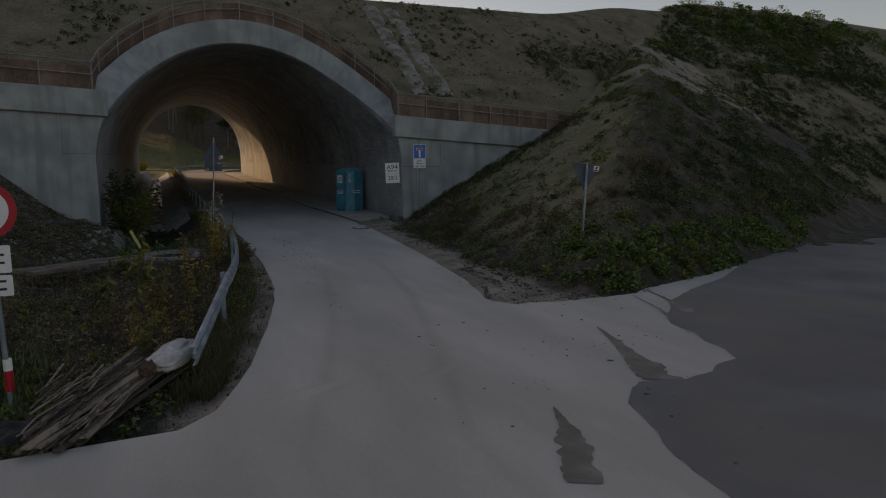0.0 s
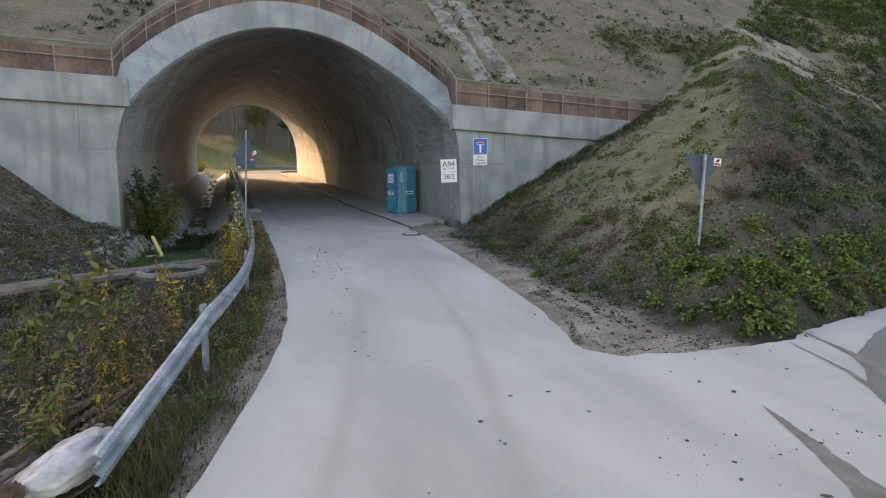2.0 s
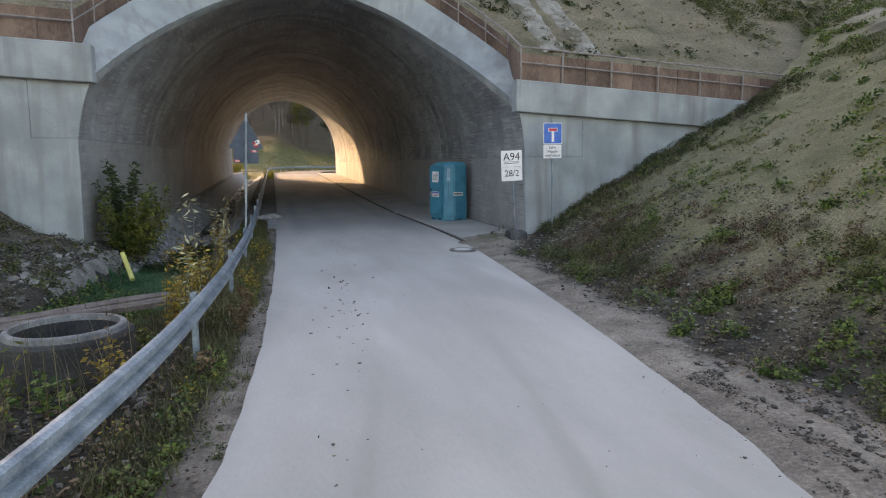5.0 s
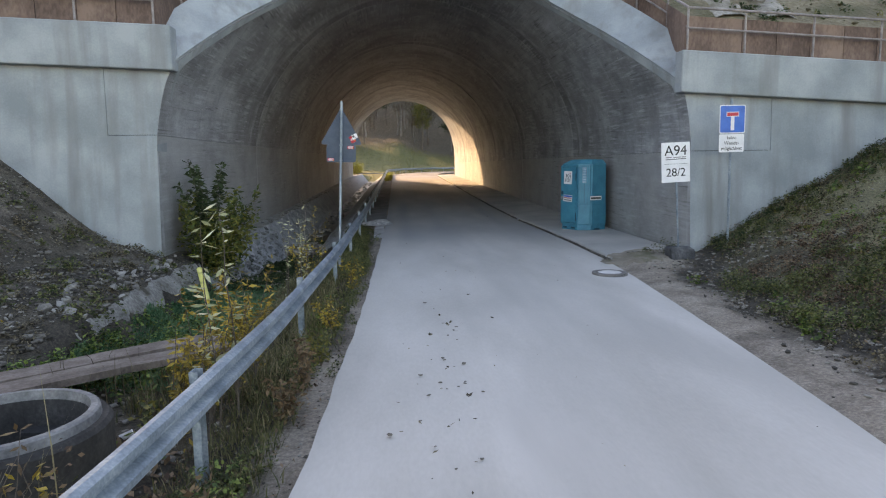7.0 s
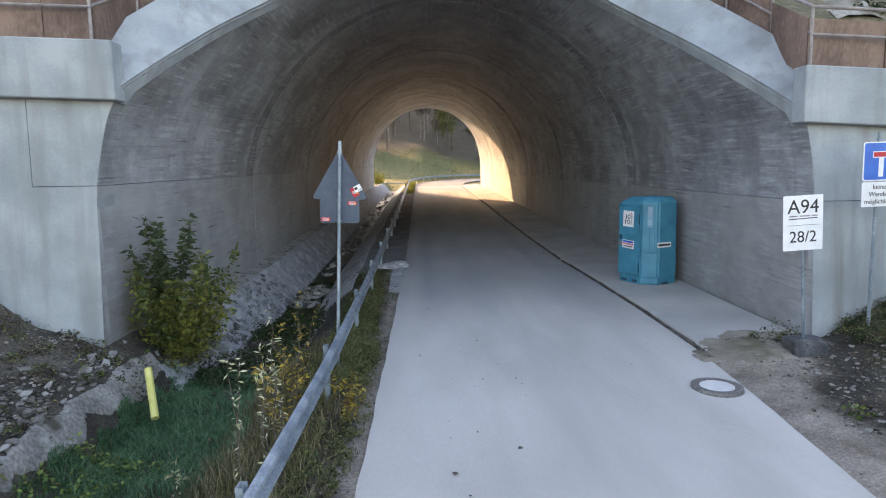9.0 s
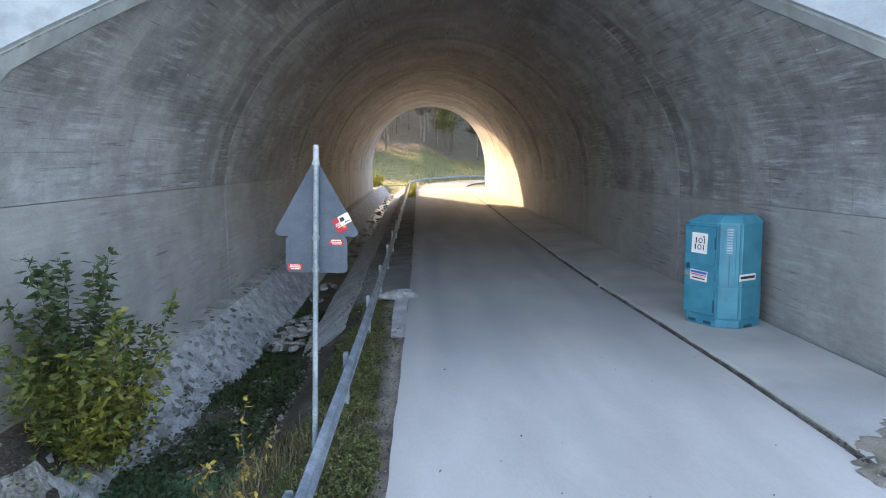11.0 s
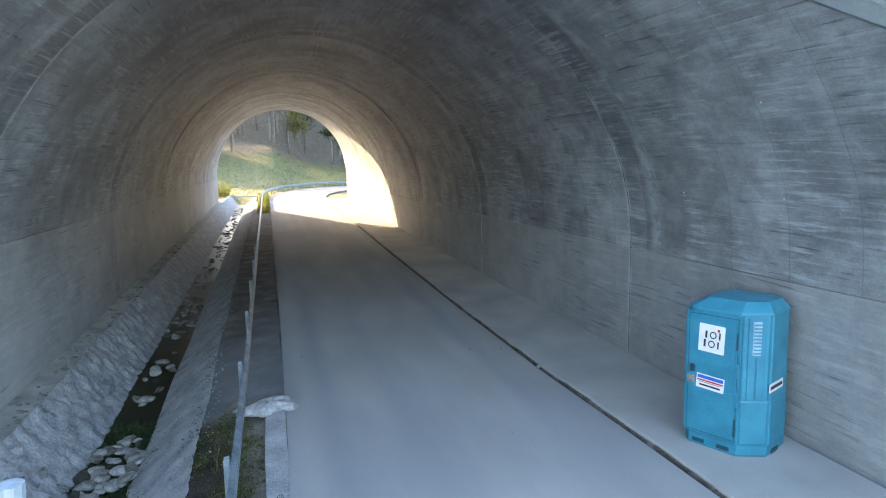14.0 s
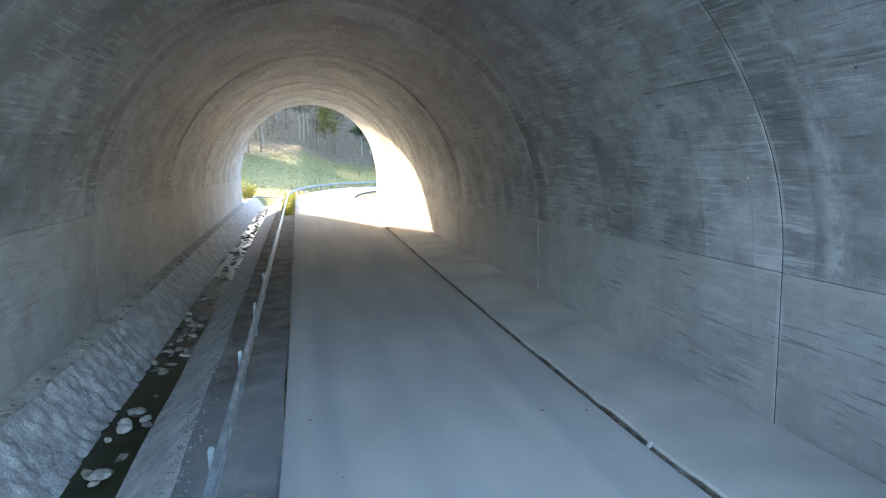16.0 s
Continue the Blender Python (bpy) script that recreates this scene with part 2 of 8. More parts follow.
M["vault"] = vault_material("vault", [(0.085, 0.089, 0.093), (0.222, 0.233, 0.243), (0.43, 0.45, 0.468)], 0.95, 0.6, 1.0)
M["foot_wall"] = vault_material("foot_wall", [(0.15, 0.154, 0.156), (0.295, 0.303, 0.304), (0.425, 0.434, 0.432)], 0.8, 0.3, 0.25)
M["joint"] = material("joint", [(0.04, 0.04, 0.04), (0.06, 0.06, 0.06), (0.09, 0.09, 0.085)])
M["gutter_dirt"] = material("gutter_dirt", [(0.04, 0.036, 0.031), (0.1, 0.093, 0.082), (0.24, 0.23, 0.21)], 3.5, 9, 0.95, bump=0.8, fine=40, dist=0.02)
M["road"] = material("road", [(0.4, 0.384, 0.352), (0.462, 0.445, 0.41), (0.53, 0.51, 0.475)], 0.7, 10, 0.9, bump=0.12, fine=30, stretch=(1, 0.35, 1), second=((0.36, 0.35, 0.325), 0.45, 0.5, 0.8), stretch2=(1.4, 0.3, 1), dist=0.005, grain=0.25)


def add_tracks(m):
    """Worn wheel tracks and thin dust, by stored weights; on the road, thin also holds tunnel shade."""
    N, L = m.node_tree.nodes, m.node_tree.links
    b = N["Principled BSDF"]
    src = b.inputs["Base Color"].links[0].from_socket
    at_ = N.new("ShaderNodeAttribute")
    at_.attribute_name = "wear"
    mx = N.new("ShaderNodeMix")
    mx.data_type = "RGBA"
    mx.inputs[7].default_value = (0.29, 0.275, 0.235, 1)
    L.new(at_.outputs["Fac"], mx.inputs[0])
    L.new(src, mx.inputs[6])
    thin = N.new("ShaderNodeAttribute")
    thin.attribute_name = "thin"
    my = N.new("ShaderNodeMix")
    my.data_type = "RGBA"
    my.inputs[7].default_value = (0.25, 0.268, 0.286, 1)
    L.new(thin.outputs["Fac"], my.inputs[0])
    L.new(mx.outputs[2], my.inputs[6])
    L.new(my.outputs[2], b.inputs["Base Color"])


add_tracks(M["road"])
M["dusty_asphalt"] = material("dusty_asphalt", [(0.145, 0.132, 0.112), (0.2, 0.184, 0.158), (0.31, 0.29, 0.255)], 2.2, 9, 0.9, bump=0.25, fine=80, dist=0.006)
M["asphalt"] = material("asphalt", [(0.11, 0.11, 0.112), (0.15, 0.15, 0.152), (0.2, 0.198, 0.195)], 0.6, 8, 0.85, bump=0.3, fine=120, second=((0.19, 0.175, 0.155), 0.35, 0.45, 0.75), dist=0.006)
M["far_road"] = material("far_road", [(0.1, 0.095, 0.087), (0.14, 0.134, 0.124), (0.19, 0.183, 0.17)], 0.6, 8, 0.88, bump=0.25, fine=90, dist=0.006)
# dark wet concrete of the well ring, its shade among weeds mixed into the colour
M["shaded_old_concrete"] = material("shaded_old_concrete", [(0.022, 0.021, 0.02), (0.042, 0.041, 0.039), (0.08, 0.078, 0.074)], 2, 8, 0.85, bump=0.4, fine=30)
# bare grey twigs of the far wood, with the distant haze put into the colour
M["hazy_twig"] = material("hazy_twig", [(0.13, 0.12, 0.1), (0.19, 0.178, 0.15), (0.27, 0.255, 0.215)], 1.5, 4, 0.8, bump=0, island=0.3, trans=0.35)
M["walkway"] = material("walkway", [(0.33, 0.328, 0.31), (0.41, 0.405, 0.38), (0.49, 0.48, 0.45)], 0.6, 8, 0.88, bump=0.2, fine=60, dist=0.006)
M["soil"] = material("soil", [(0.025, 0.021, 0.015), (0.05, 0.043, 0.03), (0.1, 0.088, 0.064)], 1.2, 10, 0.95, bump=0.8, fine=14, second=((0.075, 0.085, 0.03), 0.5, 0.5, 0.68), dist=0.06)
M["embank"] = material("embank", [(0.12, 0.1, 0.062), (0.18, 0.152, 0.098), (0.25, 0.216, 0.145)], 0.8, 12, 0.95, bump=1.0, fine=9, second=((0.09, 0.088, 0.045), 0.7, 0.54, 0.7), dist=0.12, grain=0.75)
M["gravel"] = material("gravel", [(0.13, 0.115, 0.09), (0.2, 0.178, 0.145), (0.28, 0.255, 0.215)], 1.1, 10, 0.95, bump=0.9, fine=45, dist=0.03)
M["mud"] = material("mud", [(0.13, 0.112, 0.085), (0.2, 0.176, 0.138), (0.29, 0.258, 0.21)], 1.3, 10, 0.95, bump=0.7, fine=30, second=((0.11, 0.105, 0.06), 1.6, 0.52, 0.64), dist=0.02)
M["bank_clod"] = material("bank_clod", [(0.08, 0.07, 0.042), (0.15, 0.132, 0.082), (0.25, 0.225, 0.15)], 3, 6, 0.95, bump=0.3, fine=40, island=0.5)
M["clod_dark"] = material("clod_dark", [(0.04, 0.033, 0.026), (0.085, 0.072, 0.058), (0.16, 0.138, 0.112)], 3, 6, 0.95, bump=0.3, fine=40, island=0.6)
M["rubble"] = material("rubble", [(0.07, 0.064, 0.054), (0.15, 0.14, 0.122), (0.29, 0.275, 0.245)], 3, 7, 0.95, bump=0.6, fine=26, island=0.7)
M["dark_rubble"] = material("dark_rubble", [(0.045, 0.04, 0.033), (0.09, 0.082, 0.07), (0.18, 0.168, 0.148)], 3, 7, 0.95, bump=0.6, fine=26, island=0.7)
M["clod"] = material("clod", [(0.06, 0.05, 0.04), (0.12, 0.105, 0.085), (0.2, 0.18, 0.15)], 9, 6, 0.95, bump=0.5, fine=40, obj=0.4)
M["stone"] = material("stone", [(0.1, 0.095, 0.085), (0.18, 0.172, 0.155), (0.3, 0.29, 0.265)], 3, 6, 0.85, bump=0.4, fine=30, island=0.3, obj=0.3)
M["river_stone"] = material("river_stone", [(0.15, 0.146, 0.13), (0.28, 0.273, 0.25), (0.42, 0.41, 0.38)], 9, 8, 0.75, bump=0.4, fine=30, obj=0.25)
M["gravel_pale"] = material("gravel_pale", [(0.14, 0.145, 0.145), (0.27, 0.275, 0.275), (0.45, 0.455, 0.45)], 3, 6, 0.9, bump=0.4, fine=30, island=0.7)
M["wet_stone"] = material("wet_stone", [(0.035, 0.037, 0.03), (0.09, 0.09, 0.075), (0.22, 0.215, 0.19)], 5, 7, 0.5, bump=0.5, fine=26, obj=0.5)
M["moss"] = material("moss", [(0.015, 0.035, 0.01), (0.03, 0.065, 0.015), (0.06, 0.1, 0.025)], 3, 6, 0.9, bump=0, island=0.4, trans=0.15)
M["chute"] = material("chute", [(0.13, 0.12, 0.1), (0.25, 0.235, 0.2), (0.37, 0.35, 0.31)], 1.6, 10, 0.92, bump=0.8, fine=14, second=((0.12, 0.105, 0.07), 0.9, 0.5, 0.62), dist=0.05)
M["film"] = material("film", [(0.3, 0.31, 0.32), (0.42, 0.43, 0.44), (0.55, 0.555, 0.56)], 7, 6, 0.35, bump=0.6, fine=14, trans=0.3)
M["grit"] = material("grit", [(0.045, 0.04, 0.033), (0.11, 0.1, 0.085), (0.27, 0.255, 0.225)], 3, 6, 0.9, bump=0.4, fine=30, island=0.7)
M["dark_stone"] = material("dark_stone", [(0.12, 0.125, 0.12), (0.18, 0.186, 0.18), (0.28, 0.285, 0.275)], 5, 8, 0.88, bump=0.8, fine=24, obj=0.35, dist=0.04)
M["sandy_lining"] = material("sandy_lining", [(0.13, 0.122, 0.105), (0.25, 0.24, 0.215), (0.38, 0.37, 0.335)], 2.6, 11, 0.92, bump=1.0, fine=18, second=((0.075, 0.066, 0.045), 1.3, 0.54, 0.62), dist=0.06, grain=0.7)
M["shoulder"] = material("shoulder", [(0.07, 0.064, 0.057), (0.13, 0.121, 0.11), (0.23, 0.218, 0.2)], 1.6, 10, 0.9, bump=0.6, fine=38, dist=0.012, grain=0.5)
add_tracks(M["shoulder"])
M["pale_lining"] = material("pale_lining", [(0.25, 0.255, 0.255), (0.4, 0.407, 0.405), (0.55, 0.555, 0.55)], 2.2, 11, 0.9, bump=0.8, fine=30, dist=0.03, grain=0.6)
M["ledge"] = material("ledge", [(0.22, 0.222, 0.205), (0.32, 0.32, 0.295), (0.41, 0.405, 0.375)], 1.6, 10, 0.9, bump=0.4, fine=40, second=((0.15, 0.15, 0.125), 2.2, 0.6, 0.72), dist=0.015, grain=0.4)
M["lining"] = material("lining", [(0.2, 0.208, 0.212), (0.31, 0.32, 0.325), (0.44, 0.448, 0.448)], 2.6, 11, 0.88, bump=0.9, fine=20, dist=0.04, grain=0.6)
M["water"] = material("water", [(0.01, 0.016, 0.006), (0.018, 0.024, 0.01), (0.03, 0.034, 0.018)], 2, 4, 0.3, bump=0.25, fine=9, spec=0.25)
M["steel"] = material("steel", [(0.13, 0.17, 0.205), (0.225, 0.28, 0.32), (0.37, 0.425, 0.465)], 3, 7, 0.45, metal=0.3, bump=0.06, fine=40)
M["rail_paint"] = material("rail_paint", [(0.2, 0.175, 0.165), (0.28, 0.25, 0.24), (0.36, 0.33, 0.32)], 5, 6, 0.6, metal=0.4, bump=0.05)
M["board"] = material("board", [(0.095, 0.06, 0.046), (0.165, 0.107, 0.082), (0.25, 0.17, 0.13)], 1.2, 9, 0.8, bump=0.25, fine=18, obj=0.22, stretch=(1, 1, 0.5))
M["sign_back"] = material("sign_back", [(0.05, 0.07, 0.1), (0.068, 0.092, 0.125), (0.09, 0.115, 0.15)], 4, 5, 0.55, metal=0.1, bump=0.03, spec=0.3)
M["white"] = material("white", [(0.7, 0.7, 0.7), (0.78, 0.78, 0.78), (0.82, 0.82, 0.82)], 5, 4, 0.5, bump=0.02)
M["black"] = material("black", [(0.015, 0.015, 0.015), (0.02, 0.02, 0.02), (0.03, 0.03, 0.03)], 5, 4, 0.5, bump=0.02)
M["blue_sign"] = material("blue_sign", [(0.01, 0.1, 0.42), (0.012, 0.13, 0.5), (0.02, 0.15, 0.55)], 5, 4, 0.4, bump=0.02)
M["red"] = material("red", [(0.4, 0.01, 0.02), (0.5, 0.015, 0.03), (0.55, 0.02, 0.04)], 5, 4, 0.4, bump=0.02)
M["orange"] = material("orange", [(0.7, 0.3, 0.02), (0.75, 0.35, 0.03), (0.8, 0.4, 0.04)], 5, 4, 0.4, bump=0.02)
M["yellow"] = material("yellow", [(0.55, 0.5, 0.12), (0.65, 0.6, 0.18), (0.72, 0.66, 0.25)], 5, 4, 0.5, bump=0.05)
M["toilet"] = material("toilet", [(0.016, 0.17, 0.255), (0.022, 0.22, 0.32), (0.035, 0.265, 0.37)], 2.5, 6, 0.42, bump=0.06, fine=50)
M["toilet_groove"] = material("toilet_groove", [(0.012, 0.11, 0.17), (0.016, 0.14, 0.21), (0.024, 0.17, 0.25)], 3, 5, 0.5, bump=0.03)
M["vent"] = material("vent", [(0.2, 0.34, 0.43), (0.28, 0.42, 0.52), (0.36, 0.5, 0.6)], 5, 4, 0.5, bump=0.05)
M["toilet_dark"] = material("toilet_dark", [(0.006, 0.04, 0.07), (0.01, 0.06, 0.09), (0.015, 0.08, 0.11)], 5, 4, 0.5, bump=0.03)
M["toilet_roof"] = material("toilet_roof", [(0.025, 0.2, 0.29), (0.032, 0.25, 0.35), (0.045, 0.295, 0.41)], 3, 5, 0.4, bump=0.05)
M["wood"] = material("wood", [(0.06, 0.045, 0.034), (0.14, 0.108, 0.082), (0.29, 0.235, 0.185)], 5, 9, 0.85, bump=0.8, fine=30, stretch=(3, 1, 1), obj=0.55)
M["red_wood"] = material("red_wood", [(0.09, 0.05, 0.034), (0.16, 0.098, 0.068), (0.26, 0.175, 0.13)], 4, 9, 0.85, bump=0.6, fine=28, obj=0.4)
M["rusty"] = material("rusty", [(0.05, 0.03, 0.022), (0.1, 0.06, 0.042), (0.17, 0.105, 0.07)], 9, 8, 0.9, bump=0.8, fine=40)
M["plank"] = material("plank", [(0.085, 0.066, 0.054), (0.15, 0.12, 0.1), (0.235, 0.198, 0.17)], 3, 8, 0.85, bump=0.5, fine=25, obj=0.15)
M["plastic_film"] = material("plastic_film", [(0.36, 0.355, 0.35), (0.47, 0.465, 0.46), (0.6, 0.595, 0.59)], 7, 6, 0.35, bump=0.4, fine=20)
M["rubber"] = material("rubber", [(0.02, 0.02, 0.02), (0.035, 0.035, 0.035), (0.05, 0.05, 0.05)], 8, 5, 0.8)
M["foot_rubber"] = material("foot_rubber", [(0.035, 0.037, 0.04), (0.07, 0.073, 0.078), (0.13, 0.135, 0.14)], 5, 7, 0.8, bump=0.5, fine=30)
M["iron"] = material("iron", [(0.2, 0.19, 0.17), (0.3, 0.28, 0.26), (0.4, 0.38, 0.35)], 6, 6, 0.7, metal=0.3, bump=0.3)
M["pale_concrete"] = material("pale_concrete", [(0.5, 0.49, 0.47), (0.58, 0.57, 0.55), (0.66, 0.65, 0.63)], 6, 6, 0.85, bump=0.1, fine=60)
M["dark_iron"] = material("dark_iron", [(0.09, 0.085, 0.08), (0.17, 0.16, 0.15), (0.28, 0.27, 0.25)], 22, 4, 0.75, metal=0.2, bump=0.5, fine=60)
M["bark"] = material("bark", [(0.06, 0.05, 0.04), (0.11, 0.09, 0.07), (0.17, 0.145, 0.115)], 6, 6, 0.9, bump=0.6)
M["birch"] = material("birch", [(0.14, 0.13, 0.11), (0.28, 0.265, 0.24), (0.4, 0.385, 0.35)], 4, 6, 0.85, bump=0.3)
M["leaf"] = material("leaf", [(0.03, 0.062, 0.014), (0.085, 0.145, 0.03), (0.2, 0.26, 0.058)], 1.5, 4, 0.6, bump=0, island=0.5, trans=0.3)
M["leaf_nettle"] = material("leaf_nettle", [(0.03, 0.066, 0.014), (0.085, 0.155, 0.03), (0.21, 0.29, 0.06)], 1.5, 4, 0.6, bump=0, island=0.6, trans=0.3)
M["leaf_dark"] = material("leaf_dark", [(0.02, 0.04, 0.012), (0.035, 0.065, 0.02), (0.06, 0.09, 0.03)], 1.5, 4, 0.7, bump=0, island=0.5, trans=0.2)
M["leaf_olive"] = material("leaf_olive", [(0.06, 0.08, 0.02), (0.12, 0.13, 0.03), (0.22, 0.19, 0.04)], 1.5, 4, 0.6, bump=0, island=0.6, trans=0.3)
M["leaf_yellow"] = material("leaf_yellow", [(0.16, 0.115, 0.022), (0.32, 0.225, 0.034), (0.54, 0.4, 0.07)], 1.5, 4, 0.6, bump=0, island=0.6, trans=0.35)
M["leaf_brown"] = material("leaf_brown", [(0.09, 0.055, 0.025), (0.16, 0.1, 0.05), (0.25, 0.17, 0.09)], 1.5, 4, 0.8, bump=0, island=0.6, trans=0.2)
M["leaf_rust"] = material("leaf_rust", [(0.055, 0.033, 0.02), (0.125, 0.078, 0.047), (0.26, 0.18, 0.115)], 1.2, 5, 0.85, bump=0, island=0.7, trans=0.15)
M["leaf_sunny"] = material("leaf_sunny", [(0.1, 0.13, 0.02), (0.2, 0.23, 0.035), (0.33, 0.32, 0.06)], 1.1, 4, 0.6, bump=0, island=0.6, trans=0.4)
M["leaf_bush"] = material("leaf_bush", [(0.035, 0.062, 0.012), (0.085, 0.118, 0.022), (0.2, 0.2, 0.04)], 1.1, 4, 0.6, bump=0, island=0.6, trans=0.35)
M["leaf_pale"] = material("leaf_pale", [(0.26, 0.28, 0.14), (0.43, 0.44, 0.26), (0.62, 0.6, 0.4)], 1.5, 4, 0.6, bump=0, island=0.6, trans=0.3)
M["leaf_verge"] = material("leaf_verge", [(0.034, 0.052, 0.014), (0.08, 0.1, 0.03), (0.17, 0.175, 0.06)], 0.8, 5, 0.7, bump=0, island=0.6, trans=0.25)
M["withered"] = material("withered", [(0.045, 0.036, 0.022), (0.1, 0.083, 0.05), (0.21, 0.178, 0.11)], 1.5, 4, 0.8, bump=0, island=0.6, trans=0.2)
M["rim"] = material("rim", [(0.12, 0.12, 0.12), (0.2, 0.2, 0.195), (0.3, 0.3, 0.29)], 4, 8, 0.85, bump=0.4, fine=30)
M["grass"] = material("grass", [(0.05, 0.06, 0.02), (0.09, 0.1, 0.035), (0.16, 0.15, 0.06)], 0.9, 5, 0.7, bump=0, island=0.5, trans=0.3)
M["grass_lush"] = material("grass_lush", [(0.04, 0.125, 0.055), (0.085, 0.21, 0.1), (0.17, 0.32, 0.17)], 0.9, 5, 0.7, bump=0, island=0.4, trans=0.3)
M["grass_green"] = material("grass_green", [(0.05, 0.075, 0.022), (0.11, 0.15, 0.045), (0.22, 0.25, 0.085)], 0.9, 5, 0.7, bump=0, island=0.5, trans=0.3)
M["straw"] = material("straw", [(0.1, 0.078, 0.036), (0.17, 0.14, 0.07), (0.29, 0.25, 0.14)], 0.9, 5, 0.8, bump=0, island=0.5, trans=0.25)


# ---------------------------------------------------------------- mesh helpers
def mesh_of(name, verts, faces, mat, smooth=False):
    me = bpy.data.meshes.new(name)
    me.from_pydata(np.asarray(verts, float).tolist(), [], faces.tolist() if hasattr(faces, "tolist") else [tuple(map(int, f)) for f in faces])
    me.materials.append(M[mat])
    if smooth:
        me.polygons.foreach_set("use_smooth", [True] * len(me.polygons))
    me.update()
    return me


def empty(name, m=None, **tags):
    ob = new(name)
    if m is not None:
        ob.matrix_basis = m
    return tagged(ob, **tags)


def part(name, bm, mat, parent=None, label="", smooth=False):
    """Links a bmesh as one mesh object under a thing or part."""
    me = bpy.data.meshes.new(name)
    bmesh.ops.recalc_face_normals(bm, faces=bm.faces)
    bm.to_mesh(me)
    bm.free()
    me.materials.append(M[mat])
    if smooth:
        me.polygons.foreach_set("use_smooth", [True] * len(me.polygons))
    ob = new(name, me)
    ob.parent = parent
    return tagged(ob, label=label)


def mpart(name, me, parent=None, label=""):
    ob = new(name, me)
    ob.parent = parent
    return tagged(ob, label=label)


def box(bm, x0, x1, y0, y1, z0, z1, bevel=0.0, m=None):
    r = bmesh.ops.create_cube(bm, size=1.0, matrix=Matrix.Translation(((x0 + x1) / 2, (y0 + y1) / 2, (z0 + z1) / 2)) @ Matrix.Diagonal((x1 - x0, y1 - y0, z1 - z0, 1)))
    vs = r["verts"]
    if bevel:
        es = list({e for v in vs for e in v.link_edges})
        out = bmesh.ops.bevel(bm, geom=es, offset=bevel, segments=2, affect="EDGES", profile=0.5)
        vs = list({v for f in out["faces"] for v in f.verts} | {v for v in vs if v.is_valid})
    if m is not None:
        bmesh.ops.transform(bm, matrix=m, verts=vs)
    return vs


def boxbm(*a, **k):
    bm = bmesh.new()
    box(bm, *a, **k)
    return bm


def tube(bm, pts, radii, sides=8, caps=True):
    """A round tube along points."""
    pts = [Vector(p) for p in pts]
    if not hasattr(radii, "__len__"):
        radii = [radii] * len(pts)
    rings = []
    ref = Vector((0.31, 0.17, 0.93))
    for i, (p, r) in enumerate(zip(pts, radii)):
        d = (pts[min(i + 1, len(pts) - 1)] - pts[max(i - 1, 0)]).normalized()
        u = d.cross(ref if abs(d.dot(ref)) < 0.95 else Vector((1, 0, 0))).normalized()
        v = d.cross(u)
        rings.append([bm.verts.new(p + r * (math.cos(a) * u + math.sin(a) * v)) for a in (2 * math.pi * k / sides for k in range(sides))])
    for a, b in zip(rings, rings[1:]):
        for k in range(sides):
            bm.faces.new((a[k], a[(k + 1) % sides], b[(k + 1) % sides], b[k]))
    if caps:
        bm.faces.new(rings[0][::-1])
        bm.faces.new(rings[-1])
    return bm


def tubebm(pts, radii, sides=8):
    return tube(bmesh.new(), pts, radii, sides)


def text_part(words, size, m, mat, parent, name="lettering", label=""):
    cu = bpy.data.curves.new("lettering", "FONT")
    cu.body, cu.size, cu.align_x, cu.align_y, cu.extrude = words, size, "CENTER", "CENTER", 0.002
    ob = bpy.data.objects.new("lettering_curve", cu)
    scene.collection.objects.link(ob)
    dg = bpy.context.evaluated_depsgraph_get()
    me = bpy.data.meshes.new_from_object(ob.evaluated_get(dg))
    bpy.data.objects.remove(ob)
    me.materials.clear()
    me.materials.append(M[mat])
    o = new(name, me)
    o.parent = parent
    o.matrix_basis = m
    return tagged(o, label=label)




# ---------------------------------------------------------------- plan
CX, RAD = 4.38, 6.28                      # tunnel axis and radius
def road_z(y):
    return np.interp(y, [-60, 4, 11, 25, 38, 62, 92, 125], [-1.2, -0.82, -0.72, -0.5, -0.27, 0.42, 1.32, 1.8])
def axis_z(y):
    return 2.2 + 0.03 * (y - 38.1)
def edge_l(y):
    return np.interp(y, [7.4, 8.24, 9.24, 10.3, 11.2, 12.4, 13.3, 14.6, 17.6, 23, 31, 42, 60, 92], [0.4, 0.78, 1.14, 1.42, 1.68, 1.94, 2.15, 2.38, 2.63, 2.82, 2.92, 3.0, 3.0, 3.0])
def edge_r(y):
    return np.interp(y, [11.6, 12.4, 13.6, 15.3, 18, 20.4, 23, 25.5, 28, 31, 34.7, 38, 44, 54, 66, 92], [6.42, 6.66, 6.98, 7.24, 7.62, 7.9, 8.18, 8.42, 8.58, 8.6, 8.53, 8.42, 8.34, 8.36, 8.46, 8.5])
def sand_w(y):
    return np.interp(y, [8, 12, 17, 24, 28, 31.5, 36], [0.5, 0.5, 0.32, 0.13, 0.05, 0.3, 0.45])
def rail_x(y):
    line = lambda v: np.interp(v, [7.0, 9.0, 12.6, 13.64, 15.5, 17, 20, 25, 30, 38, 92], [-0.17, 0.29, 1.12, 1.33, 1.64, 1.8, 2.02, 2.18, 2.22, 2.24, 2.24])
    return sum(line(y + d) for d in (-0.6, -0.3, 0, 0.3, 0.6)) / 5
def mound_foot(y):
    return np.interp(y, [11, 12.2, 14, 16.7, 20, 25, 28], [9.3, 8.85, 9.15, 9.7, 10.2, 10.7, 11.0])
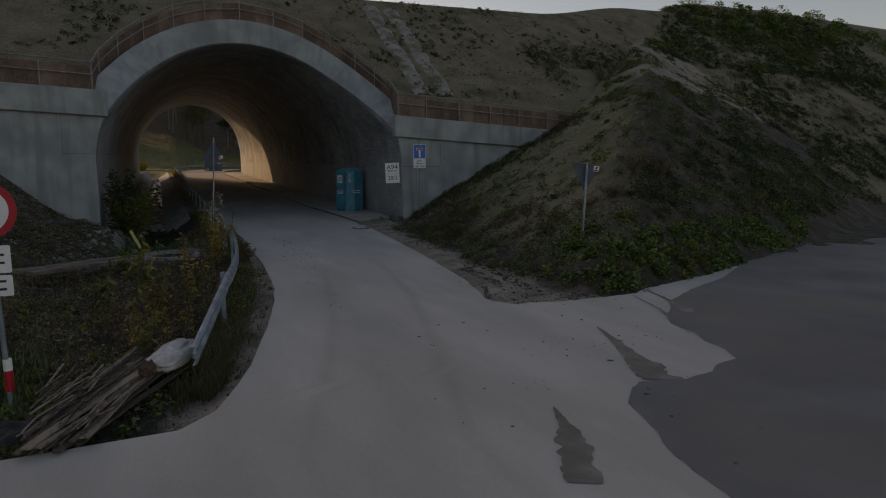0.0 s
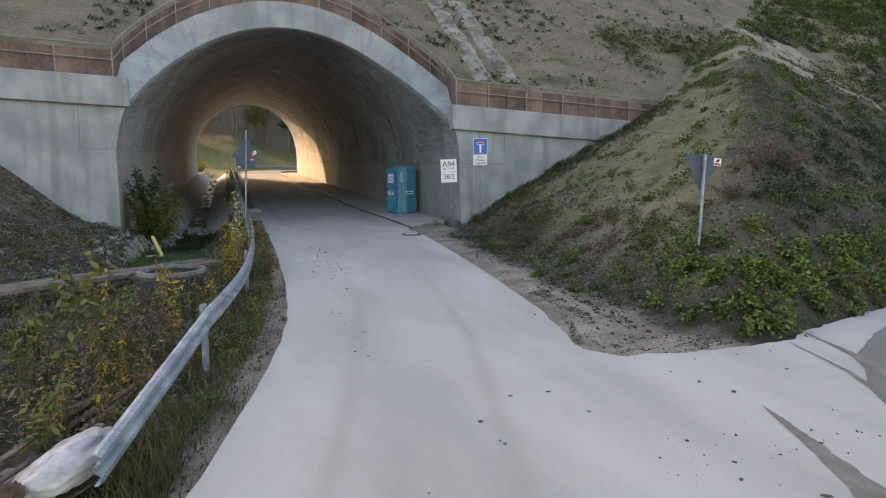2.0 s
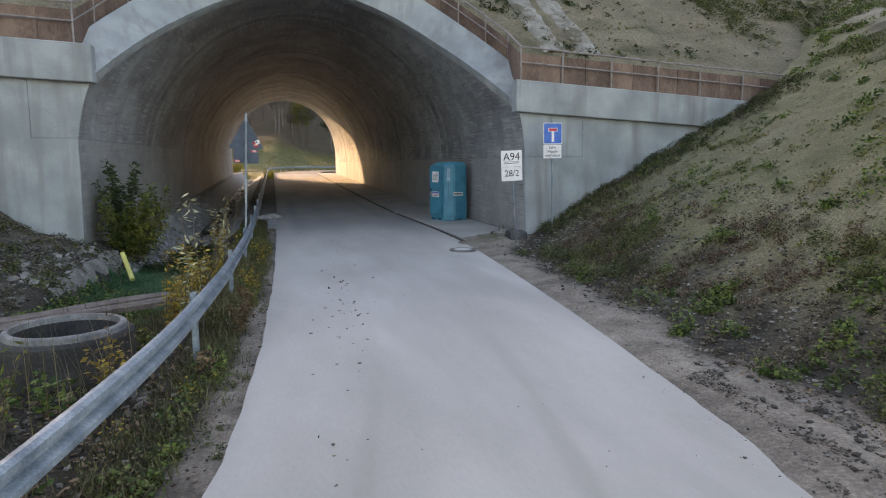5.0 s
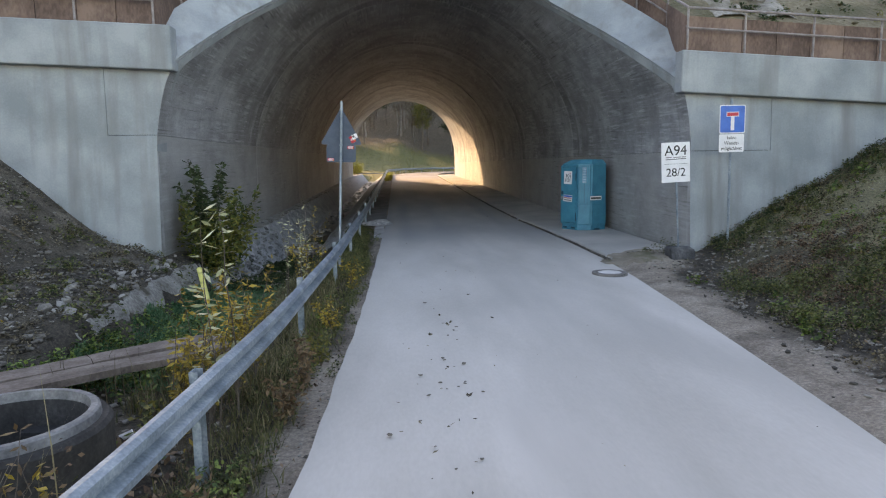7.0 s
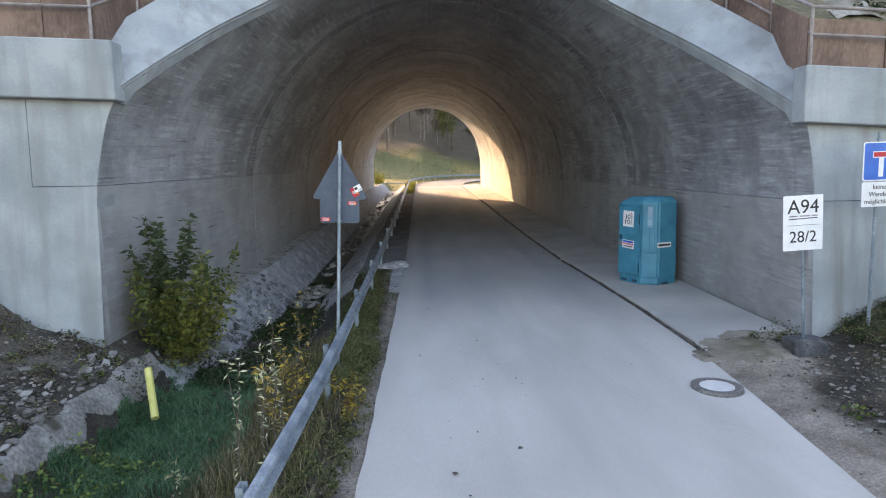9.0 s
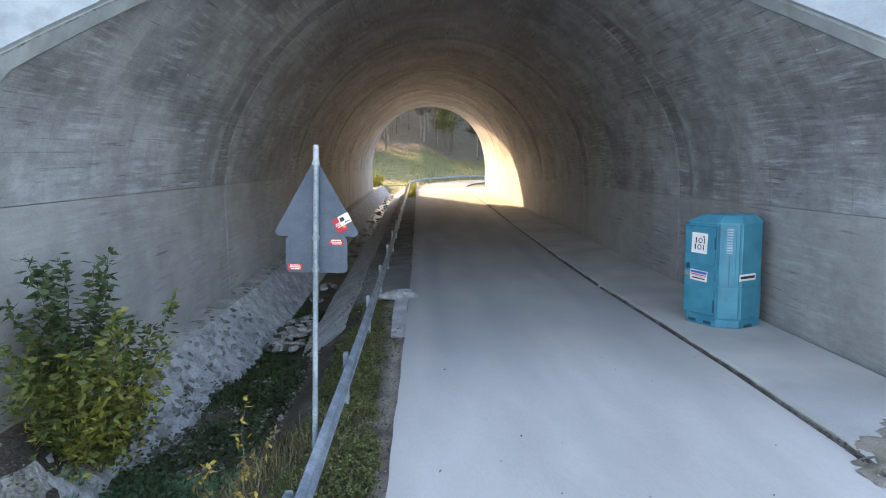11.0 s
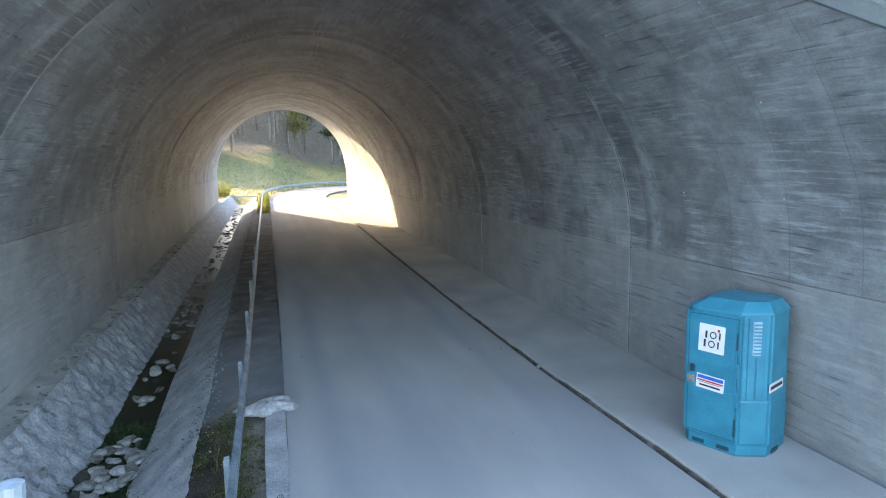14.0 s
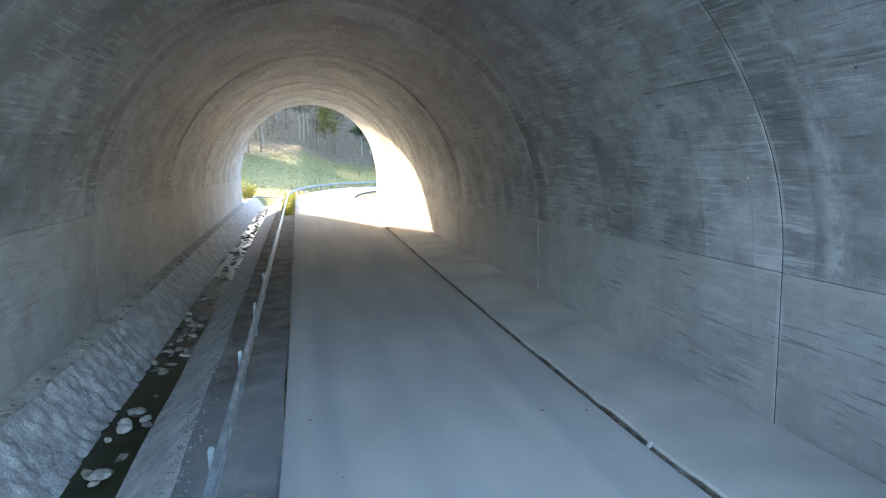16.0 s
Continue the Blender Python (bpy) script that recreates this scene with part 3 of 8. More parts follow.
def side_edge(x):
    return np.interp(x, [6.4, 6.8, 8.2, 9.8, 10.6, 13.2, 20.3, 35.5, 60, 200], [11.35, 10.86, 10.72, 10.72, 11.1, 11.73, 14.4, 19.9, 29, 80])


BEND_OUT = [(3.0, 93), (3.2, 100), (4.2, 108), (6.5, 117), (11, 126), (18, 133), (30, 139), (50, 144), (80, 148)]
BEND_IN = [(8.85, 93), (9.3, 98), (10.4, 103.5), (13, 110), (17, 117.5), (23, 125), (33, 131.5), (51, 137.5), (80, 142)]


def smooth_line(pts, n=6):
    """A rounded line through points."""
    P = [Vector(p) for p in pts]
    out = []
    for i in range(len(P) - 1):
        a, b, c, d = P[max(i - 1, 0)], P[i], P[i + 1], P[min(i + 2, len(P) - 1)]
        for k in range(n):
            t = k / n
            out.append(0.5 * (2 * b + (c - a) * t + (2 * a - 5 * b + 4 * c - d) * t * t + (3 * b - a - 3 * c + d) * t ** 3))
    out.append(P[-1])
    return [(float(p[0]), float(p[1])) for p in out]


def smin(a, b, k):
    h = np.clip(0.5 + 0.5 * (b - a) / k, 0, 1)
    return b * (1 - h) + a * h - k * h * (1 - h)


def step(v, a, b):
    t = np.clip((v - a) / (b - a), 0, 1)
    return t * t * (3 - 2 * t)


def lattice(x, y, seed=0.0):
    """Smooth value noise from 0 to 1 on a unit lattice."""
    x, y = np.asarray(x, float), np.asarray(y, float)
    i, j = np.floor(x), np.floor(y)
    u, v = x - i, y - j
    u, v = u * u * (3 - 2 * u), v * v * (3 - 2 * v)
    def h(a, b):
        q = np.sin(a * 127.1 + b * 311.7 + seed * 74.7) * 43758.5453
        return q - np.floor(q)
    return (h(i, j) * (1 - u) + h(i + 1, j) * u) * (1 - v) + (h(i, j + 1) * (1 - u) + h(i + 1, j + 1) * u) * v


def bumps(x, y):
    """Uneven earth, about -1.5 to 1.5."""
    return 1.6 * (lattice(x * 0.9, y * 0.9, 1) - 0.5) + 1.0 * (lattice(x * 2.3, y * 2.3, 2) - 0.5) + 0.7 * (lattice(x * 5.1, y * 5.1, 3) - 0.5)


def ground_z(x, y):
    """Height of the earth: verges, ditch, mounds, far meadow."""
    x, y = np.asarray(x, float), np.asarray(y, float)
    r = road_z(y)
    z = r - 0.05
    wild = 0.05 * bumps(x, y)
    left = edge_l(y) - x
    # left side: rough ground and the ditch before the tunnel
    ditch = step(y, 20.2, 22.5)
    prof_near = np.interp(x, [-40, -12, -6, -3, -1.2, 0.6, 1.6, 2.4], [0.6, 0.35, 0.15, 0.0, -0.1, -0.15, -0.1, 0.0])
    prof_ditch = np.interp(x, [-40, -6, -4, -2.6, -1.9, -1.5, -1.0, 0.5, 1.4, 2.2], [2.2, 1.4, 0.9, 0.55, 0.28, 0.12, -0.62, -0.72, -0.12, 0.0])
    prof_in = np.interp(x, [-2.6, -1.95, -1.52, -0.75, 0.38, 1.5, 2.2], [0.2, 0.16, 0.1, -0.98, -0.98, -0.14, -0.04])
    inside = step(y, 28.5, 30.5) * (1 - step(y, 101, 106))
    prof = (prof_near * (1 - ditch) + prof_ditch * ditch) * (1 - inside) + (prof_in + 0.22 * (1 - step(y, 31.0, 37.5)) * (np.abs(x + 0.1) < 0.75) + 0.05 * bumps(x * 1.5, y * 1.5) * (y < 40)) * inside
    lm = step(left, 0.0, 0.5)
    prof = prof * (1 - step(y, 104, 112))
    z = z + lm * (prof + wild * step(left, 0.3, 1.0) * (1 - 0.7 * inside))
    # left bank against the wing wall
    z = z + 0.62 * np.maximum(0, -3.4 - x) * step(y, 21, 27.5) * (y < 28.4)
    # right mound
    dx = (x - mound_foot(y)) * 0.53
    dside = (y - side_edge(x)) * 0.68
    h = smin(smin(dx, dside, 0.5), np.full_like(dx, 15.0), 4.0)
    h = np.maximum(h, 0)
    h = h * np.where((y > 28.45) & (x < 21.4), 0, 1) * (1 - step(y, 60, 90))
    h = h + step(h, 0.2, 1.5) * (0.12 * bumps(x * 0.6, y * 0.6) + 0.05 * bumps(x * 1.7, y * 1.7))
    verge = step(x - edge_r(y), 0, 0.6) * step(y, 11.5, 13) * (y < 92)
    z = z + np.maximum(h, 0) + verge * (0.06 + 0.03 * bumps(x * 1.3, y * 1.3) + 0.13 * step(y, 25.6, 27.3) * step(x, 8.6, 9.3)) * (y < 28.4)
    # far meadow rising beyond the bend
    y0 = np.interp(x, [-30, 1, 3, 4.2, 6.5, 11, 18, 30, 50, 80], [118, 113, 111, 112, 120, 129, 136, 142, 147, 151])
    far = step(y - y0, 0, 85) * 9.5 + step(y, 178, 300) * 34 * step(x, -75, -25)
    z = z + far + step(y - y0, 0, 8) * 0.15 * bumps(x * 0.4, y * 0.4)
    far_out = step(np.hypot(x, y - 30), 150, 600)
    return z + far_out * (1 - step(y, 60, 120)) * 4


def grid_axis(parts):
    out = []
    for a, b, s in parts:
        out += list(np.arange(a, b - 1e-6, s))
    out.append(parts[-1][1])
    return np.array(out)


gx = grid_axis([(-900, -300, 100), (-300, -60, 24), (-60, -15, 3), (-15, -6, 0.6), (-6, 12, 0.25), (12, 24, 0.5), (24, 48, 1.0), (48, 120, 6), (120, 300, 30), (300, 900, 100)])
gy = grid_axis([(-900, -300, 100), (-300, -60, 30), (-60, -6, 4), (-6, 3, 1), (3, 31, 0.25), (31, 94, 0.9), (94, 200, 2.5), (200, 400, 20), (400, 1500, 110)])
XX, YY = np.meshgrid(gx, gy)
ZZ = ground_z(XX, YY)
nx, ny = len(gx), len(gy)
idx = np.arange(nx * ny).reshape(ny, nx)
quads = np.stack([idx[:-1, :-1], idx[:-1, 1:], idx[1:, 1:], idx[1:, :-1]], -1).reshape(-1, 4)
gme = mesh_of("ground", np.stack([XX, YY, ZZ], -1).reshape(-1, 3), quads, "soil", True)
fx, fy = XX.reshape(-1), YY.reshape(-1)
wob = (lattice(fx * 1.3, fy * 1.3, 21) - 0.5) * 0.8 + (lattice(fx * 3.7, fy * 3.7, 22) - 0.5) * 0.5
right_lim = np.minimum(mound_foot(fy) - 0.2, edge_r(fy) + np.interp(fy, [11, 12, 14.5, 18, 23, 25.5, 28.4], [3.2, 2.3, 1.5, 1.0, 0.85, 1.2, 2.0]))
verge_w = np.where(fx > 4, 1 - step(fx - right_lim + wob, -0.3, 0.3), 1 - step(edge_l(fy) - fx + wob * 0.4, sand_w(fy), sand_w(fy) + 0.25))
verge_w = np.where((fx < -1.3) & (fy > 20) & (fy < 28.3), (0.08 + 0.4 * step(wob, 0.0, 0.45)) * (1 - 0.6 * step(fx, -4.5, -3.0)), verge_w)
verge_w = np.where((fy < 28.3) | ((fx < 3) & (fy < 37.3)), verge_w, np.where(fy < 93, 1.0, 0.0))
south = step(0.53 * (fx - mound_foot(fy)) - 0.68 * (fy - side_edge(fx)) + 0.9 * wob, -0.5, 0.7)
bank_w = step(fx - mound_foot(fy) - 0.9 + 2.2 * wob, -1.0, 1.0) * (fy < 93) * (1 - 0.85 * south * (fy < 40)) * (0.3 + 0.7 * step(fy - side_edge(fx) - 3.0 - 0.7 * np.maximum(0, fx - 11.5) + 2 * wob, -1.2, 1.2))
meadow_w = step(fy, 92.5, 94)
litter_w = step(fy - 168 - 0.2 * fx + 10 * wob, -6, 6)
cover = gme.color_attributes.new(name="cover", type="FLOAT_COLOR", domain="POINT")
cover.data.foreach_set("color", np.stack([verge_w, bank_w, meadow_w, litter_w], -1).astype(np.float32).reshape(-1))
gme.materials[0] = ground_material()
tagged(new("ground", gme), "rough bare earth with weeds, a ditch and banks", "ground", kind="structure")


# ---------------------------------------------------------------- roads
def strip(name, rows, mat, label, category, drop=0.25):
    """rows: list of lists of points across; closed below by a skirt."""
    V, F = [], []
    w = len(rows[0])
    for r in rows:
        V += r
    for i in range(len(rows) - 1):
        for k in range(w - 1):
            F.append((i * w + k, i * w + k + 1, (i + 1) * w + k + 1, (i + 1) * w + k))
    n = len(V)
    top = list(V)
    V += [(x, y, z - drop) for x, y, z in top]
    for i in range(len(rows) - 1):
        F.append((i * w, (i + 1) * w, n + (i + 1) * w, n + i * w))
        F.append(((i + 1) * w + w - 1, i * w + w - 1, n + i * w + w - 1, n + (i + 1) * w + w - 1))
    me = mesh_of(name, V, F, mat)
    if mat == "road":
        P = np.array(V)
        wear = np.zeros(len(P))
        for xs_, dark, wide in (([1.2, 1.67, 2.18, 2.74, 3.26, 4.0, 4.4, 4.6, 4.6], 0.42, 0.1), ([3.0, 3.5, 3.95, 4.5, 5.1, 5.7, 6.1, 6.3, 6.3], 0.5, 0.11), ([2.4, 2.85, 3.3, 3.8, 4.3, 4.95, 5.3, 5.5, 5.5], 0.1, 0.3)):
            c = np.interp(P[:, 1], [5.8, 7.28, 8.74, 10.63, 12.75, 16.3, 20, 25, 90], xs_)
            w = wide * (0.7 + 0.6 * lattice(P[:, 0] * 0.2, P[:, 1] * 0.5, 3))
            broken = 0.2 + 0.8 * lattice(P[:, 0] * 0.1, P[:, 1] * 0.35, 7)
            wear = np.maximum(wear, dark * np.exp(-((P[:, 0] - c) / w) ** 2) * broken * np.interp(P[:, 1], [5.5, 7, 14, 18, 30], [0.5, 1, 1, 0.45, 0.15]))
        # in the tunnel: thinner dust, and the tunnel's shade put into the road colour
        bare = step(P[:, 1] + 4 * (lattice(P[:, 0] * 0.5, P[:, 1] * 0.2, 11) - 0.5), 26.5, 37) * (0.15 + 0.45 * lattice(P[:, 0] * 2.4, P[:, 1] * 0.07, 12) + 0.3 * lattice(P[:, 0] * 0.7, P[:, 1] * 0.25, 13)) * np.where(P[:, 1] < 96, 1, 0)
        # fully darkened towards the far mouth, to hold down the sun's glare there
        bare = np.maximum(bare, step(P[:, 1], 74, 86))
        layer = me.attributes.new("thin", "FLOAT", "POINT")
        layer.data.foreach_set("value", bare.astype(np.float32))
        layer = me.attributes.new("wear", "FLOAT", "POINT")
        layer.data.foreach_set("value", wear.astype(np.float32))
    return tagged(new(name, me), label, category, kind="structure")


rows = []
for y in np.concatenate([np.arange(11.6, 28, 0.1), np.arange(28, 92.01, 0.4)]):
    a, b = float(edge_l(y)) + (0.008 * math.sin(2.1 * y) + 0.007 * math.sin(5.3 * y)) * (y < 37), float(edge_r(y)) + (0.09 * noise.noise(Vector((y * 1.1, 5, 0))) + 0.05 * noise.noise(Vector((y * 4.3, 8, 0)))) * max(0.12, min(1, (15.5 - y) / 2.5)) * (y < 27)
    rows.append([(a + (b - a) * k / 48, y, float(road_z(y)) + 0.05 - 0.03 * abs(k / 24 - 1)) for k in range(49)])
strip("road", rows, "road", "pale dusty concrete-coloured road running through the tunnel", "road")
# beyond the tunnel the road swings to the right
rows = [rows[-1]]
bend = []
for (xo, yo), (xi, yi) in zip(smooth_line(BEND_OUT), smooth_line(BEND_IN)):
    p_out, p_in = Vector((xo, yo)), Vector((xi, yi))
    bend.append((p_out, p_in))
    rows.append([(*(p_out.lerp(p_in, j / 48)), float(road_z(p_out.y)) + 0.05) for j in range(49)])
strip("road", rows, "far_road", "sunlit grey asphalt road bending away beyond the tunnel", "road")

# junction before the tunnel: approach, then the side road along the mound
rows = []
for y in np.arange(-30, 11.61, 0.4):
    if y < 6.9:
        a = -30.0
    else:
        a = float(np.interp(y, [6.9, 7.1, 7.4], [-1.4, -0.1, 0.4])) if y < 7.4 else float(edge_l(y))
    b = 6.42
    xs2 = [a + (0.5 - a) * k / 8 for k in range(8)] + [max(a, 0.5) + (b - max(a, 0.5)) * k / 48 for k in range(49)] if a < 0.5 else [a + (b - a) * k / 56 for k in range(57)]
    rows.append([(x_, y, float(road_z(y)) + 0.046) for x_ in xs2])
strip("road", rows, "road", "pale dusty junction in front of the tunnel", "road")
rows = []
for x in list(np.arange(6.42, 16, 0.1)) + list(np.arange(16, 22, 0.4)) + [24, 28, 33, 40, 50, 65, 90, 140]:
    top = float(side_edge(x)) + 0.12 * noise.noise(Vector((x * 1.6, 0, 2))) + 0.07 * noise.noise(Vector((x * 5, 0, 4)))
    low = -30.0 + 0.3 * max(0, x - 20)
    ys2 = [top + (low - top) * (k / 10) ** 1.6 for k in range(11)]
    rows.append([(x, y, float(road_z(min(y, 12))) + 0.045) for y in ys2[::-1]])
strip("road", rows, "road", "pale dusty margin of the side road", "road")

# dark asphalt of the side road, with the dust's ragged border
bound = [(3.4, -6), (4.3, 2.0), (4.6, 4.0), (4.78, 4.61), (4.95, 4.95), (5.13, 5.44), (5.25, 5.77), (5.64, 6.13), (5.88, 6.26), (6.43, 6.2), (6.6, 6.12), (7.15, 6.15), (7.4, 6.32), (8.0, 6.45), (8.22, 6.85), (8.28, 7.3), (8.5, 7.74), (8.6, 8.4), (8.96, 8.87), (9.5, 9.3), (9.9, 9.75), (10.55, 10.1), (11.35, 10.53), (13.31, 11.3), (15.94, 12.8), (18.76, 13.9), (24, 15.6), (33, 18.7), (60, 28.4)]
fine_b = []
for (x0, y0), (x1, y1) in zip(bound, bound[1:]):
    n = max(2, int(math.hypot(x1 - x0, y1 - y0) / 0.15)) if x1 < 17 else 12
    for k in range(n):
        t = k / n
        x, y = x0 + (x1 - x0) * t, y0 + (y1 - y0) * t
        w = 0.06 * noise.noise(Vector((x * 2.2, y * 2.2, 0))) + 0.05 * noise.noise(Vector((x * 7, y * 7, 3))) + 0.025 * noise.noise(Vector((x * 19, y * 19, 5)))
        fine_b.append((x + w, y + w))
V, F = [], []
for x, y in fine_b:
    for k in range(7):
        yy = y + (-29 - y) * (k / 6) ** 1.8
        V.append((x, yy, float(road_z(min(yy, 12))) + 0.052))
for i in range(len(fine_b) - 1):
    for k in range(6):
        F.append((i * 7 + k, i * 7 + k + 1, (i + 1) * 7 + k + 1, (i + 1) * 7 + k))
tagged(new("asphalt", mesh_of("asphalt", V, F, "asphalt")), "dark asphalt side road with a ragged dusty border", "road", kind="structure")


def dark_patch(pts, n=28):
    """A ragged strip where the asphalt shows through the dust; pts hold x, y and width."""
    V, F = [], []
    P = [Vector(p) for p in pts]
    for k in range(n + 1):
        t = k / n * (len(P) - 1)
        i = min(int(t), len(P) - 2)
        p = P[i].lerp(P[i + 1], t - i)
        d = (P[i + 1] - P[i]).xy.normalized()
        for s in (-1, 1):
            w = p.z * (1 + 0.5 * noise.noise(Vector((p.x * 3, p.y * 3, s))) + 0.35 * noise.noise(Vector((p.x * 9, p.y * 9, s)))) + 0.02 * noise.noise(Vector((p.x * 14, p.y * 14, s)))
            u = p.xy + Vector((-d.y, d.x)) * max(w, 0.01) / 2 * s
            V.append((u.x, u.y, float(road_z(u.y)) + 0.056))
    for k in range(n):
        F.append((2 * k, 2 * k + 1, 2 * k + 3, 2 * k + 2))
    tagged(new("asphalt", mesh_of("asphalt", V, F, "dusty_asphalt")), "worn strip where dark asphalt shows through dust", "road", kind="structure")


dark_patch([(7.19, 8.82, 0.015), (7.08, 8.5, 0.07), (6.8, 7.73, 0.17), (6.57, 7.14, 0.27), (6.36, 6.6, 0.5), (6.2, 6.22, 0.62)], 60)
dark_patch([(4.29, 6.01, 0.02), (4.15, 5.62, 0.15), (4.02, 5.3, 0.3), (3.84, 5.0, 0.34), (3.5, 4.4, 0.3)], 50)
dark_patch([(9.64, 10.63, 0.02), (9.24, 9.32, 0.05), (8.99, 8.86, 0.12)])
dark_patch([(10.34, 10.93, 0.03), (10.1, 10.09, 0.08), (9.85, 9.5, 0.22), (9.6, 8.9, 0.3)])


def kerb_x(y):
    return float(edge_r(y)) + 0.06 + 0.012 * math.sin(2.3 * y) + 0.03 * noise.noise(Vector((y * 1.7, 3, 0)))


rows = []
for y in np.concatenate([np.arange(27.1, 52, 0.2), np.arange(52, 92.01, 1.0)]):
    z = float(road_z(y)) - 0.1 * max(0, 28.1 - y)
    chip = 0.02 * max(0, noise.noise(Vector((y * 5, 9, 0))))
    k = kerb_x(y)
    rows.append([(k + chip, y, z + 0.085), (k + 0.025 + chip, y, z + 0.115 - chip * 0.5), (9.4, y, z + 0.122), (10.0, y, z + 0.13), (CX + RAD + 0.05, y, z + 0.14)])
strip("pavement", rows, "walkway", "narrow raised concrete walkway along the tunnel wall", "pavement", 0.3)
rows = []
for y in np.concatenate([np.arange(27.2, 52, 0.12), np.arange(52, 92, 0.5)]):
    out = (0.01 + 0.06 * max(0, noise.noise(Vector((y * 0.9, 1, 0)))) + 0.05 * noise.noise(Vector((y * 4.1, 2, 0)))) * (0.25 + 0.9 * float(step(y, 33, 44)))
    r = float(road_z(y))
    rows.append([(kerb_x(y) - 0.022 - 0.8 * out, y, r + 0.0525), (kerb_x(y) - 0.016, y, r + 0.057 + 0.01 * noise.noise(Vector((y * 6, 0, 5)))), (kerb_x(y) + 0.01, y, r + 0.062)])
strip("trim", rows, "gutter_dirt", "dark dirt-filled joint along the kerb", "gutter", 0.1)


def verge_top(x, y):
    """The uppermost of earth, road and walkway."""
    z = float(ground_z(x, y))
    if x > kerb_x(y) - 0.02 and y > 27.1:
        z = max(z, float(road_z(y)) - 0.1 * max(0, 28.1 - y) + 0.12)
    elif x < float(edge_r(y)):
        z = max(z, float(road_z(y)) + 0.05)
    return z


def mud_patch(cx, cy, rx, ry, seed, high=0.03):
    """A thin ragged spread of dried mud."""
    V, F = [(cx, cy, verge_top(cx, cy) + high)], []
    n, m = 64, 10
    for k in range(n):
        a = 2 * math.pi * k / n
        w = 1 + 0.35 * noise.noise(Vector((math.cos(a) * 1.5, math.sin(a) * 1.5, seed))) + 0.25 * noise.noise(Vector((math.cos(a) * 5, math.sin(a) * 5, seed)))
        for j in range(1, m + 1):
            u = j / m
            x, y = cx + rx * w * u * math.cos(a), cy + ry * w * u * math.sin(a)
            V.append((x, y, verge_top(x, y) + high * (1 - u ** 2) + 0.004 - 0.02 * (j == m) + 0.012 * noise.noise(Vector((x * 5, y * 5, 1))) * (1 - u)))
    for k in range(n):
        q = (k + 1) % n
        F.append((0, 1 + k * m, 1 + q * m))
        for j in range(m - 1):
            F.append((1 + k * m + j, 1 + k * m + j + 1, 1 + q * m + j + 1, 1 + q * m + j))
    tagged(new("mud", mesh_of("mud", V, F, "mud", True)), "dried brown mud spread over the walkway's end", "mud", kind="structure")


mud_patch(9.35, 27.45, 0.95, 0.7, 1)
mud_patch(9.9, 28.15, 0.7, 0.42, 2)


# ---------------------------------------------------------------- tunnel
def face_y(z):
    """Front of the portal walls, leaning back a little."""
    return 28.16 - 0.07 * max(0.0, min(3.2 - z, 5.0))


def portal_y(z, x=CX):
    """Where the leaning portal edge lies, by height and side."""
    side = min(1, max(0, (x + 1.9) / 12.5))
    t = z - (4.42 - 0.55 * side)
    return max(face_y(z), 28.2 + (1.45 + 0.23 * side) * (t - 0.17 * max(0, t - 2) ** 2))


def far_y(z, x=CX):
    return 92.0 - 2.5 * (x + 1.9) / 12.5 - max(0.0, 1.2 * (z - 5.4))


def widen(x, y, z):
    """The walls stand wider and straighter than the half circle, most of all at the near mouth."""
    h = z - float(axis_z(y))
    near = 1 - float(step(y, 31, 44))
    if x < CX:
        k = near * np.interp(h, [0, 0.75, 2.1, 3.4, 4.6], [0.037, 0.046, 0.05, 0.018, 0]) + (1 - near) * np.interp(h, [0, 1, 3.4], [0.016, 0.016, 0])
    else:
        k = near * np.interp(h, [0, 1.0, 1.8, 3.4, 4.6], [0.022, 0.032, 0.036, 0.012, 0])
    return CX + (x - CX) * (1 + float(k))


def profile(y, r):
    """Points round the section from the left foot over the crown to the right foot."""
    c = float(axis_z(y))
    lo = float(road_z(y)) - 1.4
    pts = [(-1, z) for z in np.linspace(lo, c, 9)[:-1]]
    out = [(CX - r, z, None) for _, z in pts]
    for k in range(41):
        a = math.pi - math.pi * k / 40
        out.append((CX + r * math.cos(a), c + r * math.sin(a), a))
    out += [(CX + r, z, None) for _, z in pts[::-1]]
    return [(widen(x, y, z), z, a) for x, z, a in out]


